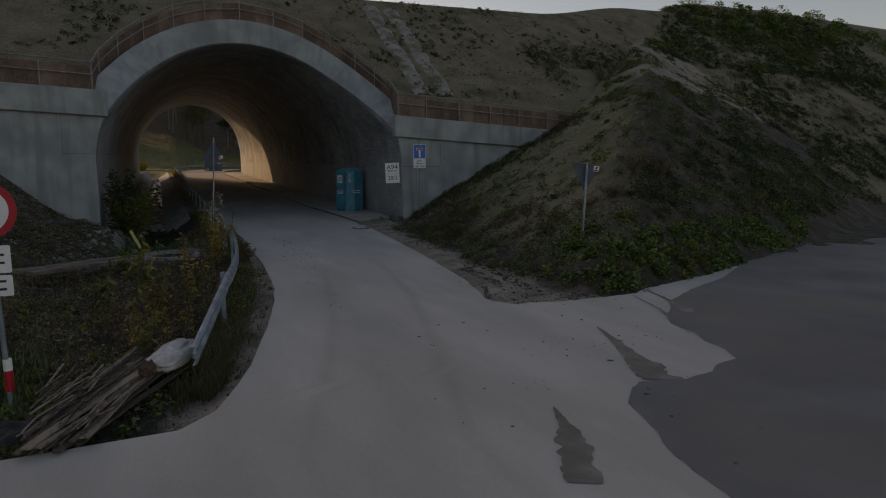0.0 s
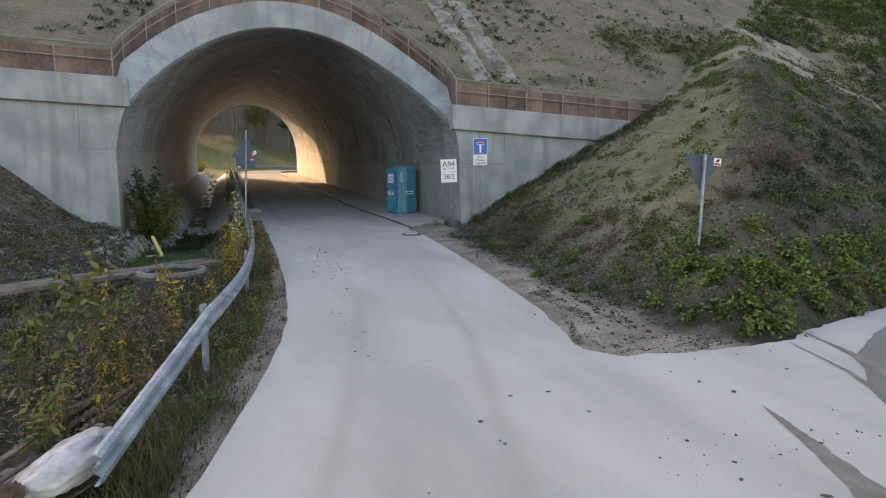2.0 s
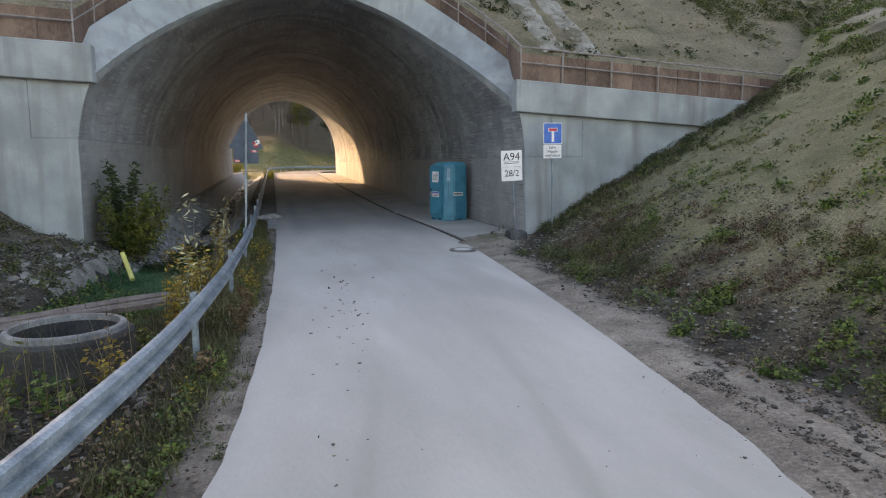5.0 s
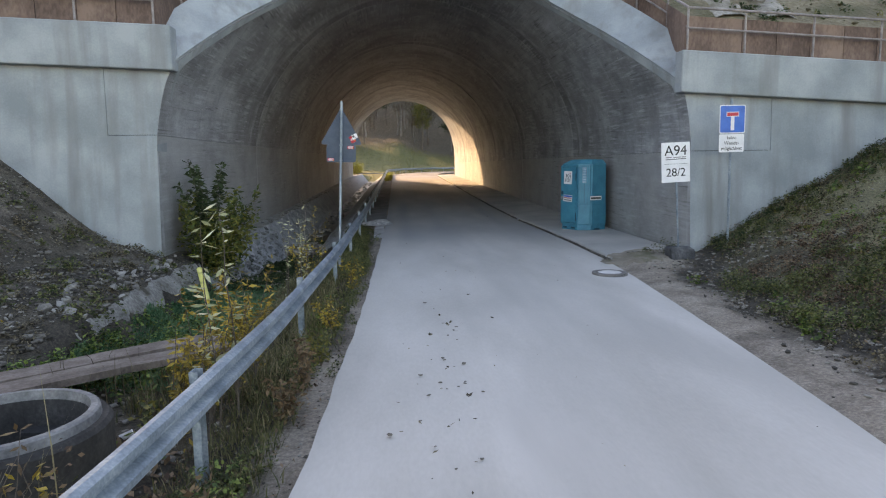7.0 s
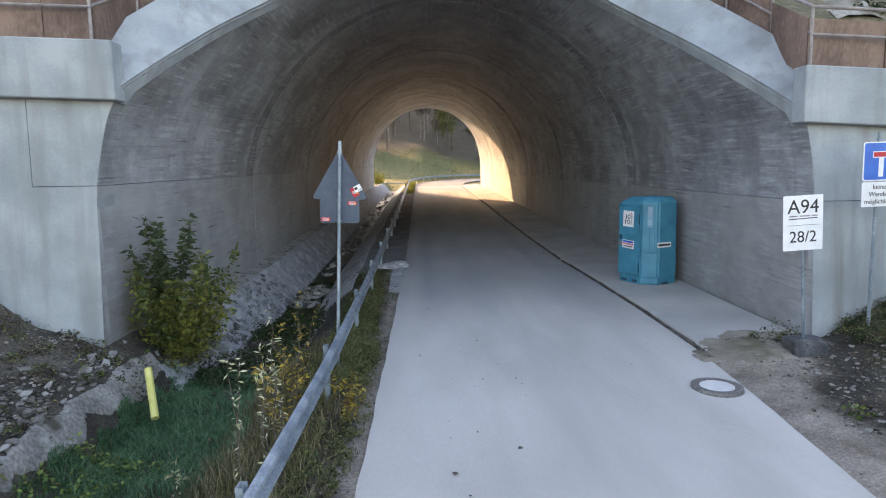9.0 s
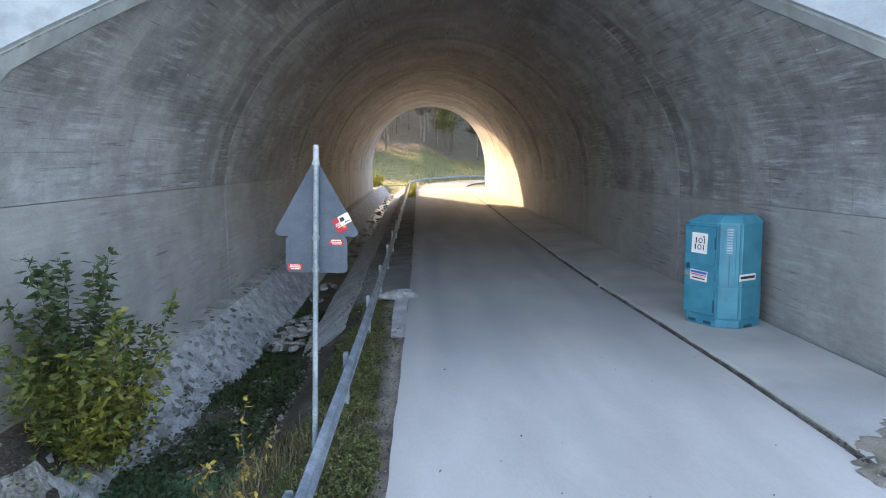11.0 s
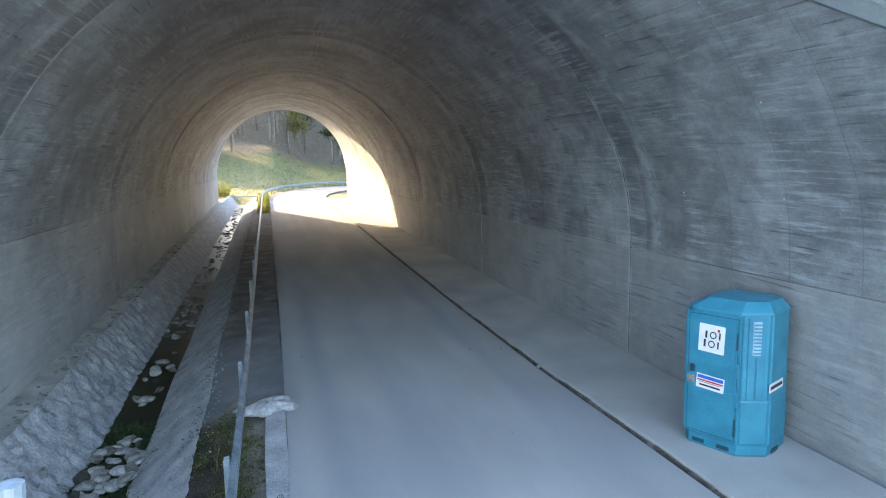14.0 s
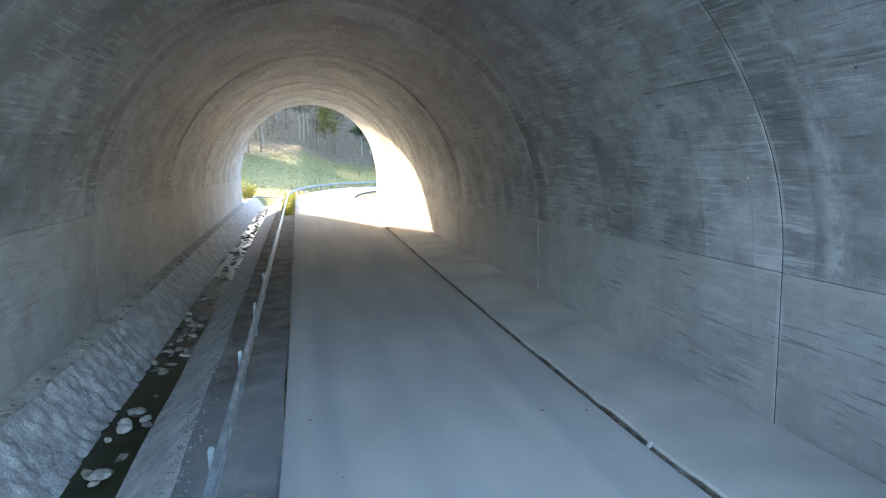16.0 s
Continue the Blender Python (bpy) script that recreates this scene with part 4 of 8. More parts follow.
def shell(y0, y1, zlo, zhi, side, r0, r1, mitre0=False, mitre1=False):
    """One cast piece of the lining. side: -1, 1: straight foot walls; 0: vault over the joints zlo (left) and zhi (right)."""
    n_len = 8
    V, F = [], []
    if side:
        k_n = 14
    else:
        k_n = 96
    def sect(y, r, k):
        x, z = round_sect(y, r, k)
        return widen(x, y, z), z
    def round_sect(y, r, k):
        c = float(axis_z(y))
        if side:
            lo = float(road_z(y)) - 1.4
            top = (zlo(y) if side < 0 else zhi(y)) - 0.006
            z = lo + (top - lo) * k / k_n
            return CX + side * r * (math.cos(math.asin((z - c) / r)) if z > c else 1), z
        zl, zr = zlo(y) + 0.006, zhi(y) + 0.006
        if k == 0 and zl < c:
            return CX - r, zl
        if k == k_n and zr < c:
            return CX + r, zr
        al = math.pi - (math.asin(min(1, (zl - c) / r)) if zl > c else 0)
        ar = math.asin(min(1, (zr - c) / r)) if zr > c else 0
        a = al + (ar - al) * k / k_n
        return CX + r * math.cos(a), c + r * math.sin(a)
    for ring in range(2):
        r = (r0, r1)[ring]
        for i in range(n_len + 1):
            for k in range(k_n + 1):
                xi, zi = sect(y0 + 1, r0, k)
                a = portal_y(zi, xi) if mitre0 else y0 + (0.018 if y0 < 50 else 0.045)
                xi, zi = sect(y1 - 1, r0, k)
                b = far_y(zi, xi) if mitre1 else y1 - (0.018 if y1 < 50 else 0.045)
                if mitre0 and ring:
                    a += 0.25
                y = a + (b - a) * i / n_len
                x, z = sect(y, r, k)
                V.append((x, y, z))
    w = k_n + 1
    off = (n_len + 1) * w
    for i in range(n_len):
        for k in range(k_n):
            a, b, c, d = i * w + k, i * w + k + 1, (i + 1) * w + k + 1, (i + 1) * w + k
            F.append((a, b, c, d))
            F.append((off + d, off + c, off + b, off + a))
        for k in (0, k_n):
            a, d = i * w + k, (i + 1) * w + k
            F.append((a, d, off + d, off + a))
    for k in range(k_n):
        for i in (0, n_len):
            a, b = i * w + k, i * w + k + 1
            F.append((a, b, off + b, off + a))
    me = mesh_of("vault_block", V, F, "foot_wall" if side else "vault")
    uvl = me.uv_layers.new(name="UVMap")
    arc = []
    for x, y, z in V:
        c = float(axis_z(y))
        arc.append((y, RAD * math.atan2(z - c, x - CX) if z > c else (z - c if x > CX else math.pi * RAD + c - z)))
    for lp in me.loops:
        uvl.data[lp.index].uv = arc[lp.vertex_index]
    return me


def joint_l(y):
    return 2.72 + 0.015 * (y - 28)
def joint_r(y):
    return 2.22 + 0.011 * (y - 28)


tunnel = empty("tunnel_vault", label="grey cast concrete arch tunnel in jointed blocks", category="tunnel", kind="structure")
cuts = [28.15, 38.1, 48.1, 58.1, 68.1, 78.1, 93.0]
for i, (a, b) in enumerate(zip(cuts, cuts[1:])):
    first, last = i == 0, i == len(cuts) - 2
    ob = mpart("vault_block", shell(a, b, joint_l, joint_r, 0, RAD, RAD + 0.4, first, last), tunnel)
    ob.data.polygons.foreach_set("use_smooth", [False] * len(ob.data.polygons))
    mpart("wall_block", shell(a, b, joint_l, joint_r, -1, RAD, RAD + 0.4, first, last), tunnel)
    mpart("wall_block", shell(a, b, joint_l, joint_r, 1, RAD, RAD + 0.4, first, last), tunnel)
# dark backing behind the open joints
V, F = [], []
ys = np.linspace(28.6, 92.6, 12)
for y in ys:
    n_p = len(profile(float(y), 1))
    for k in range(n_p):
        q = float(y)
        for _ in range(4):
            x, z, a = profile(q, RAD + 0.2)[k]
            q = max(float(y), portal_y(z, x) + 0.6) if y < 35 else min(float(y), far_y(z, x) - 0.6)
        V.append((x, q, z))
w = len(V) // len(ys)
for i in range(len(ys) - 1):
    for k in range(w - 1):
        F.append((i * w + k, i * w + k + 1, (i + 1) * w + k + 1, (i + 1) * w + k))
mpart("joint_backing", mesh_of("joint_backing", V, F, "joint"), tunnel, "dark joint filler")
# strips of loose dark tape hanging in one of the joints
for a0, a1, deep in ((14, 62, 0.085), (122, 158, 0.06)):
    V, F = [], []
    for k in range(41):
        a = radians(a0 + (a1 - a0) * k / 40)
        d = 0.008 + deep * max(0, noise.noise(Vector((math.degrees(a) * 0.09, 4.2, 0)))) * 1.6 * math.sin(math.pi * k / 40)
        for q in (58.0, 58.02):
            for r in (RAD + 0.02, RAD - d):
                x, z = CX + r * math.cos(a), float(axis_z(58.0)) + r * math.sin(a)
                V.append((widen(x, 58.0, z), q, z))
    for k in range(40):
        a = 4 * k
        F += [(a, a + 1, a + 5, a + 4), (a + 2, a + 6, a + 7, a + 3), (a + 1, a + 3, a + 7, a + 5)]
    mpart("joint_tape", mesh_of("joint_tape", V, F, "joint"), tunnel, "loose dark joint tape")
# plugs of the shutter ties, in rows along the vault
g = np.random.default_rng(5)
for deg in (14, 29, 44, 60, 120, 136, 151, 166):
    for y in np.arange(31.2, 57, 2.5):
        a, q = radians(deg + g.normal() * 0.4), float(y + 0.06 * g.normal())
        if q < portal_y(2 + RAD * math.sin(a), CX + RAD * math.cos(a)) + 0.8:
            continue
        c = float(axis_z(q))
        ends = [(widen(CX + r * math.cos(a), q, c + r * math.sin(a)), q, c + r * math.sin(a)) for r in (RAD - 0.008, RAD + 0.04)]
        part("tie_plug", tubebm(ends, 0.018, 8), "pale_concrete" if g.uniform() < 0.75 else "joint", tunnel)
# shallow filler bands in the joints between the blocks
for c in cuts[1:-1]:
    V, F = [], []
    for q in (c - 0.07, c + 0.07):
        V += [(x, q, z) for x, z, a in profile(q, RAD + 0.014)]
    w = len(V) // 2
    F = [(k, k + 1, w + k + 1, w + k) for k in range(w - 1)]
    mpart("joint_band", mesh_of("joint_band", V, F, "joint"), tunnel, "dark filler band in a block joint")


def ring_mesh(section, a0, a1, n=60):
    """A band along the leaning arch; section: radius and depth behind the portal edge, point by point."""
    V, F = [], []
    w = len(section)
    for k in range(n + 1):
        a = a0 + (a1 - a0) * k / n
        zi = 1.95 + RAD * math.sin(a)
        y = portal_y(zi, CX + RAD * math.cos(a))
        c = 1.95 + 0.03 * (y - 29)
        for r, dy in section:
            x, z = CX + r * math.cos(a), c + r * math.sin(a)
            V.append((widen(x, y, z), y + dy, z))
    for k in range(n):
        for j in range(w):
            F.append((k * w + j, k * w + (j + 1) % w, (k + 1) * w + (j + 1) % w, (k + 1) * w + j))
    F.append(tuple(range(w)))
    F.append(tuple(n * w + j for j in range(w))[::-1])
    return mesh_of("arch_ring", V, F, "concrete")


portal = empty("wall_portal", label="pale concrete portal wall with a leaning arch ring", category="portal wall", kind="structure")
A_L, A_R = math.pi - math.asin((4.2 - 1.95) / RAD), math.asin((3.66 - 1.95) / RAD)
mpart("arch_ring", ring_mesh([(RAD + 0.012, -0.12), (7.42, -0.12), (7.42, 0.75), (RAD + 0.012, 0.75)], A_L, A_R), portal)
mpart("arch_lip", ring_mesh([(RAD + 0.009, -0.03), (RAD - 0.008, 0.02), (RAD - 0.05, 0.36), (RAD - 0.035, 0.41), (RAD + 0.009, 0.5)], A_L, A_R), portal, "slanting inner lip of the arch")


def sloped_box(name, x0, x1, zb0, zb1, zt0, zt1, y0, y1, mat, parent, label="", n=1):
    V = []
    for x, zb, zt in ((x0, zb0, zt0), (x1, zb1, zt1)):
        V += [(x, y0, zb), (x, y1, zb), (x, y1, zt), (x, y0, zt)]
    F = [(0, 1, 2, 3), (7, 6, 5, 4), (0, 4, 5, 1), (1, 5, 6, 2), (2, 6, 7, 3), (3, 7, 4, 0)]
    bm = bmesh.new()
    vs = [bm.verts.new(v) for v in V]
    for f in F:
        bm.faces.new([vs[i] for i in f])
    bmesh.ops.bevel(bm, geom=list(bm.edges), offset=0.02, segments=1, affect="EDGES")
    return part(name, bm, mat, parent, label)


def corn_bottom(x):
    return 4.18 - 0.043 * (x + 1.7) if x < 4 else 3.65 - 0.054 * (x - 10.5)
def mouth_x(z, side):
    """Edge of the opening by height."""
    c = float(axis_z(28.2))
    x = RAD * (math.cos(math.asin((z - c) / RAD)) if z > c else 1)
    return widen(CX + side * x, 28.2, z)


def wing_piece(outline, label=""):
    """A slab of the portal wall with the given outline in x and z, its front leaning back."""
    bm = bmesh.new()
    front = [bm.verts.new((x, face_y(z), z)) for x, z in outline]
    back = [bm.verts.new((x, 28.75, z)) for x, z in outline]
    bm.faces.new(front)
    bm.faces.new(back[::-1])
    for k in range(len(outline)):
        n = (k + 1) % len(outline)
        bm.faces.new((front[n], front[k], back[k], back[n]))
    bmesh.ops.recalc_face_normals(bm, faces=bm.faces)
    part("wing_wall", bm, "concrete", portal, label)


for side, joint_at, far, end in ((-1, joint_l(28.1), -14.0, -3.25), (1, joint_r(28.1), 21.5, 12.9)):
    lip = [(mouth_x(z, side) + side * 0.004, z) for z in np.linspace(-1.8, joint_at - 0.006, 10)]
    wing_piece(lip + [(end, joint_at - 0.006), (end, corn_bottom(end)), (far, corn_bottom(far)), (far, -1.8)])
    zs = np.linspace(joint_at + 0.006, corn_bottom(-1.9 if side < 0 else 10.6), 10)
    lip = [(mouth_x(z, side) + side * 0.004, z) for z in zs]
    wing_piece(lip + [(end - side * 0.012, corn_bottom(end)), (end - side * 0.012, joint_at + 0.006)], "separate block beneath the cornice")
    V = [(x, 28.21, z) for x, z in ((mouth_x(joint_at, side) + side * 0.05, joint_at - 0.3), (end + side * 0.3, joint_at - 0.3), (end + side * 0.3, corn_bottom(end) + 0.2), (end - side * 0.3, corn_bottom(end) + 0.2), (end - side * 0.3, joint_at + 0.3), (mouth_x(joint_at + 0.3, side) + side * 0.05, joint_at + 0.3))]
    mpart("joint_backing", mesh_of("joint_backing", V, [tuple(range(6))], "joint"), portal, "dark joint filler")
sloped_box("cornice", -14.0, -1.62, corn_bottom(-14), corn_bottom(-1.62), corn_bottom(-14) + 1.0, corn_bottom(-1.62) + 1.0, 27.95, 28.35, "concrete", portal)
sloped_box("cornice", 10.45, 21.5, corn_bottom(10.45), corn_bottom(21.5), corn_bottom(10.45) + 1.0, corn_bottom(21.5) + 1.0, 27.95, 28.35, "concrete", portal)


# ---------------------------------------------------------------- embankment over the tunnel
def crest_z(x):
    return np.clip(13.25 + 0.055 * (x - 20), 12.6, 15.5) + 1.6 * step(x, 26, 38) + 1.7 * step(x, 41, 49)


ex = grid_axis([(-400, -100, 50), (-100, -20, 8), (-20, -3.2, 0.8), (-3.2, 12, 0.2), (12, 24, 0.5), (24, 60, 1.5), (60, 120, 10), (120, 400, 56)])
V, F = [], []
NS, NF = 44, 24
for x in ex:
    d = abs(x - CX)
    if d < 7.4:
        a = math.acos((x - CX) / 7.42)
        zi = 1.95 + RAD * math.sin(a)
        y0 = portal_y(zi, x) + 0.72
        z0 = max(1.95 + 0.03 * (y0 - 29.7) + 7.42 * math.sin(a) - 0.12, corn_bottom(x) + 0.9)
        yf = far_y(zi, x) - 0.5
        zf = z0 + 1.2
    elif -14 < x < 21.4:
        y0, z0 = 28.8, corn_bottom(x) + 0.92
        yf, zf = 92.3, 6.0
    else:
        y0, z0 = 22.0, 4.9 + (22.0 - 28.6) / 1.38
        yf, zf = 99.0, 1.0
    zc = float(crest_z(x))
    yc = max(28.6 + 1.38 * (zc - 4.9), y0 + 1)
    col = []
    for k in range(NS + 1):
        t = k / NS
        y = y0 + (yc - y0) * t
        plane = 4.9 + (y - 28.6) / 1.38
        z = max(plane, z0 + (zc - z0) * t) if t > 0 else z0
        z = min(z, zc)
        wob = 0.1 * float(bumps(x * 0.5, y * 0.5)) * min(1, 4 * t) * (1 - t)
        col.append((x, y, z + wob))
    for k in range(1, 5):
        col.append((x, yc + (79 - yc) * k / 4, zc + 0.15))
    for k in range(1, NF + 1):
        t = k / NF
        col.append((x, 79 + (yf - 79) * t, zc + 0.15 + (zf - zc - 0.15) * t))
    V += col
w = NS + 1 + 4 + NF
for i in range(len(ex) - 1):
    for k in range(w - 1):
        F.append((i * w + k, (i + 1) * w + k, (i + 1) * w + k + 1, i * w + k + 1))
tagged(new("embankment", mesh_of("embankment", V, F, "embank", True)), "steep bare earth embankment with sparse weeds over the tunnel", "embankment", kind="structure")


# ---------------------------------------------------------------- railing with boards
railing = empty("railing", label="grey steel pipe railing along the portal top", category="railing")
line = [(-13.5, 28.25, corn_bottom(-13.5) + 1.0)]
x = -13.5
left_posts = [-13.4, -11.5, -9.6, -7.6, -5.7, -3.85, -2.1]
right_posts = [10.72, 12.2, 14.0, 15.8, 17.5, 19.3, 21.0]
path = [(x, 28.3, corn_bottom(x) + 1.0) for x in left_posts]
ring_angles = [radians(a) for a in (148, 139, 128, 116, 104, 91, 78, 66, 54, 43, 34.5, 27.5)]
def ring_top(a, r=7.42, dy=0.25):
    y = portal_y(1.95 + RAD * math.sin(a), CX + RAD * math.cos(a))
    return (CX + r * math.cos(a), y + dy, 1.95 + 0.03 * (y - 29) + r * math.sin(a))
path += [ring_top(a) for a in ring_angles if True]
path += [(x, 28.3, corn_bottom(x) + 1.0) for x in right_posts]
for p in path:
    bm = tubebm([p, (p[0], p[1], p[2] + 1.08)], 0.028, 8)
    box(bm, p[0] - 0.08, p[0] + 0.08, p[1] - 0.08, p[1] + 0.08, p[2] - 0.01, p[2] + 0.02)
    part("post", bm, "rail_paint", railing)
for name, h, r in (("top_rail", 1.08, 0.034), ("mid_rail", 0.6, 0.026)):
    part(name, tubebm([(p[0], p[1] - 0.03, p[2] + h) for p in path], r, 8), "rail_paint", railing)
hoard = empty("board_fence", label="rusty brown boards standing behind the railing", category="fence")
for p, q in zip(path, path[1:]):
    p, q = Vector(p), Vector(q)
    p, q = p + Vector((0, 0.12, 0)), q + Vector((0, 0.12, 0))
    n = max(1, round((q - p).length / 1.0))
    for k in range(n):
        a, b = p.lerp(q, (k + 0.01) / n), p.lerp(q, (k + 0.99) / n)
        up = Vector((0, 0, 1))
        top = 0.92
        bm = bmesh.new()
        vs = [bm.verts.new(v) for v in (a - up * 0.1, b - up * 0.1, b + up * top, a + up * top)]
        th = Vector((0, 0.05, 0))
        vs += [bm.verts.new(v.co + th) for v in vs]
        for f in ((0, 1, 2, 3), (7, 6, 5, 4), (0, 4, 5, 1), (1, 5, 6, 2), (2, 6, 7, 3), (3, 7, 4, 0)):
            bm.faces.new([vs[i] for i in f])
        part("board", bm, "board", hoard)


# ---------------------------------------------------------------- crash barrier
W_PROFILE = [(0.0, 0.14), (0.03, 0.138), (0.07, 0.11), (0.07, 0.06), (0.0, 0.022), (0.0, -0.022), (0.07, -0.06), (0.07, -0.11), (0.03, -0.138), (0.0, -0.14)]


def barrier(points, label, post_gap=4.0, start=0.0, first=()):
    """Steel W-beam with channel posts along points (road lies on the right-hand side of travel)."""
    thing = empty("crash_barrier", label=label, category="crash barrier")
    pts = [Vector(p) for p in points]
    rings = []
    V, F = [], []
    for i, p in enumerate(pts):
        d = (pts[min(i + 1, len(pts) - 1)] - pts[max(i - 1, 0)])
        d.z = 0
        nrm = Vector((d.y, -d.x, 0)).normalized()
        for o, z in W_PROFILE:
            V.append(p + nrm * o + Vector((0, 0, z)))
        for o, z in W_PROFILE:
            V.append(p + nrm * (o - 0.006) + Vector((0, 0, z)))
    w = len(W_PROFILE)
    for i in range(len(pts) - 1):
        for k in range(w - 1):
            a, b, c, dd = i * 2 * w + k, i * 2 * w + k + 1, (i + 1) * 2 * w + k + 1, (i + 1) * 2 * w + k
            F.append((a, b, c, dd))
            F.append((dd + w, c + w, b + w, a + w))
        for k in (0, w - 1):
            a, dd = i * 2 * w + k, (i + 1) * 2 * w + k
            F.append((a, dd, dd + w, a + w))
    mpart("beam", mesh_of("beam", V, F, "steel"), thing)
    acc, want, early = 0.0, start, list(first)
    for a, b in zip(pts, pts[1:]):
        seg = (b - a).length
        while want <= acc + seg:
            p = a.lerp(b, (want - acc) / seg)
            d = (b - a).normalized()
            n = Vector((d.y, -d.x, 0)).normalized()
            ang = math.atan2(n.y, n.x)
            m = Matrix.Translation(p) @ Matrix.Rotation(ang, 4, "Z")
            bm = bmesh.new()
            box(bm, -0.1, -0.094, -0.06, 0.06, -1.3, 0.17)
            box(bm, -0.1, -0.03, -0.06, -0.054, -1.3, 0.17)
            box(bm, -0.1, -0.03, 0.054, 0.06, -1.3, 0.17)
            box(bm, -0.04, 0.0, -0.05, 0.05, -0.1, 0.1)
            bmesh.ops.transform(bm, matrix=m, verts=bm.verts)
            part("post", bm, "steel", thing)
            want = early.pop(0) if early else want + post_gap
        acc += seg
    return thing


pts = []
for y in np.arange(9.1, 93.1, 0.5):
    drop = 0.36 * max(0, (12.6 - y) / 3.5)
    pts.append((float(rail_x(y)), y, float(road_z(y)) + 0.66 - drop))
barrier(pts, "galvanised steel crash barrier beside the road", 4.0, 3.72, (9.02,))
pts = [(float(rail_x(93)), 93.0, float(road_z(93)) + 0.66)] + [(p.x - 0.6, p.y + 0.4, float(road_z(p.y)) + 0.66) for p, _ in bend[3:]]
barrier(pts, "galvanised crash barrier round the far bend", 4.0, 2.0)


# ---------------------------------------------------------------- signs
def pole_thing(name, base, top, label, category, r=0.03):
    t = empty(name, label=label, category=category)
    part("pole", tubebm([base, top], r, 10), "steel", t)
    return t


def plate(name, pts, y, th, mat, parent, label="", m=None, bevel=0.0):
    """A flat plate in the xz plane with its face at y and thickness th behind it."""
    bm = bmesh.new()
    f = [bm.verts.new((x, y, z)) for x, z in pts]
    g = [bm.verts.new((x, y + th, z)) for x, z in pts]
    n = len(pts)
    bm.faces.new(f)
    bm.faces.new(g[::-1])
    for k in range(n):
        bm.faces.new((f[k], f[(k + 1) % n], g[(k + 1) % n], g[k]))
    if m is not None:
        bmesh.ops.transform(bm, matrix=m, verts=bm.verts)
    return part(name, bm, mat, parent, label)


def rounded(w, h, r, n=4):
    out = []
    for cx, cz, a0 in ((w / 2 - r, h / 2 - r, 0), (-w / 2 + r, h / 2 - r, 90), (-w / 2 + r, -h / 2 + r, 180), (w / 2 - r, -h / 2 + r, 270)):
        for k in range(n + 1):
            a = radians(a0 + 90 * k / n)
            out.append((cx + r * math.cos(a), cz + r * math.sin(a)))
    return out


def triangle(side, r, point_up=True, n=4):
    """Rounded triangle centred on its base line's middle."""
    h = side * math.sqrt(3) / 2
    corners = [(-side / 2, 0), (side / 2, 0), (0, h)]
    cen = Vector((0, h / 3))
    out = []
    for i, a0 in ((1, -90), (2, 30), (0, 150)):
        c = Vector(corners[i])
        c = c + (cen - c).normalized() * 2 * r
        for k in range(n + 1):
            a = radians(a0 + 120 * k / n)
            out.append((c.x + r * math.cos(a), c.y + r * math.sin(a)))
    if not point_up:
        out = [(x, h - z) for x, z in out][::-1]
    return out


def sticker(parent, m, w=0.14, h=0.09):
    s = plate("sticker", rounded(w, h, 0.008, 2), -0.006, 0.003, "red", parent, "red sticker with white lines", m)
    for k, (z, ww) in enumerate(((0.02, 0.7), (0.0, 0.8), (-0.02, 0.6))):
        plate("print_line", [(-w * ww / 2, z - 0.004), (w * ww / 2, z - 0.004), (w * ww / 2, z + 0.004), (-w * ww / 2, z + 0.004)], -0.008, 0.002, "white", s, "", m)
    plate("print_patch", rounded(0.03, 0.02, 0.004, 2), -0.008, 0.002, "orange", s, "", m @ pose(w * 0.3, 0, -h * 0.25))


def clamp(p, parent):
    part("clamp", tubebm([(p[0], p[1], p[2] - 0.02), (p[0], p[1], p[2] + 0.02)], 0.042, 10), "steel", parent)


# warning sign seen from behind, beside the barrier
wb, wt = Vector((2.04, 27.5, -0.95)), Vector((2.235, 27.52, 3.41))
ws = pole_thing("warning_sign", wb, wt, "grey back of a triangular road sign with extra plate", "road sign")
lean = pose(0, 0, 0, 0, 1.5, -5)
def on_pole(z):
    return wb.lerp(wt, (z - wb.z) / (wt.z - wb.z))
p = on_pole(2.43)
mt = Matrix.Translation(p + Vector((0, 0.05, 0))) @ lean
plate("sign_plate", triangle(0.98, 0.045), 0, 0.006, "sign_back", ws, "grey metal triangle", mt)
st1 = mt @ pose(0.26, 0, 0.13, 0, -28, 0)
sticker(ws, st1, 0.115, 0.16)
note = plate("sticker", rounded(0.125, 0.11, 0.006, 2), -0.0085, 0.002, "white", ws, "white sticker with a dark picture", st1 @ pose(0.075, 0, 0.03))
plate("print_patch", rounded(0.05, 0.045, 0.003, 2), -0.0115, 0.002, "black", note, "", st1 @ pose(0.048, 0, 0.042))
plate("print_line", [(-0.035, -0.006), (0.03, -0.006), (0.03, 0.004), (-0.035, 0.004)], -0.0115, 0.002, "black", note, "", st1 @ pose(0.095, 0, 0.0))
p2 = on_pole(2.23)
mt2 = Matrix.Translation(p2 + Vector((0, 0.05, 0))) @ lean
plate("extra_plate", rounded(0.68, 0.4, 0.05), 0, 0.006, "sign_back", ws, "grey metal plate", mt2)
sticker(ws, mt2 @ pose(0.22, 0, 0.14), 0.15, 0.065)
sticker(ws, mt2 @ pose(-0.24, 0, -0.14), 0.15, 0.065)
for z in (3.22, 2.42, 2.07):
    clamp(on_pole(z), ws)

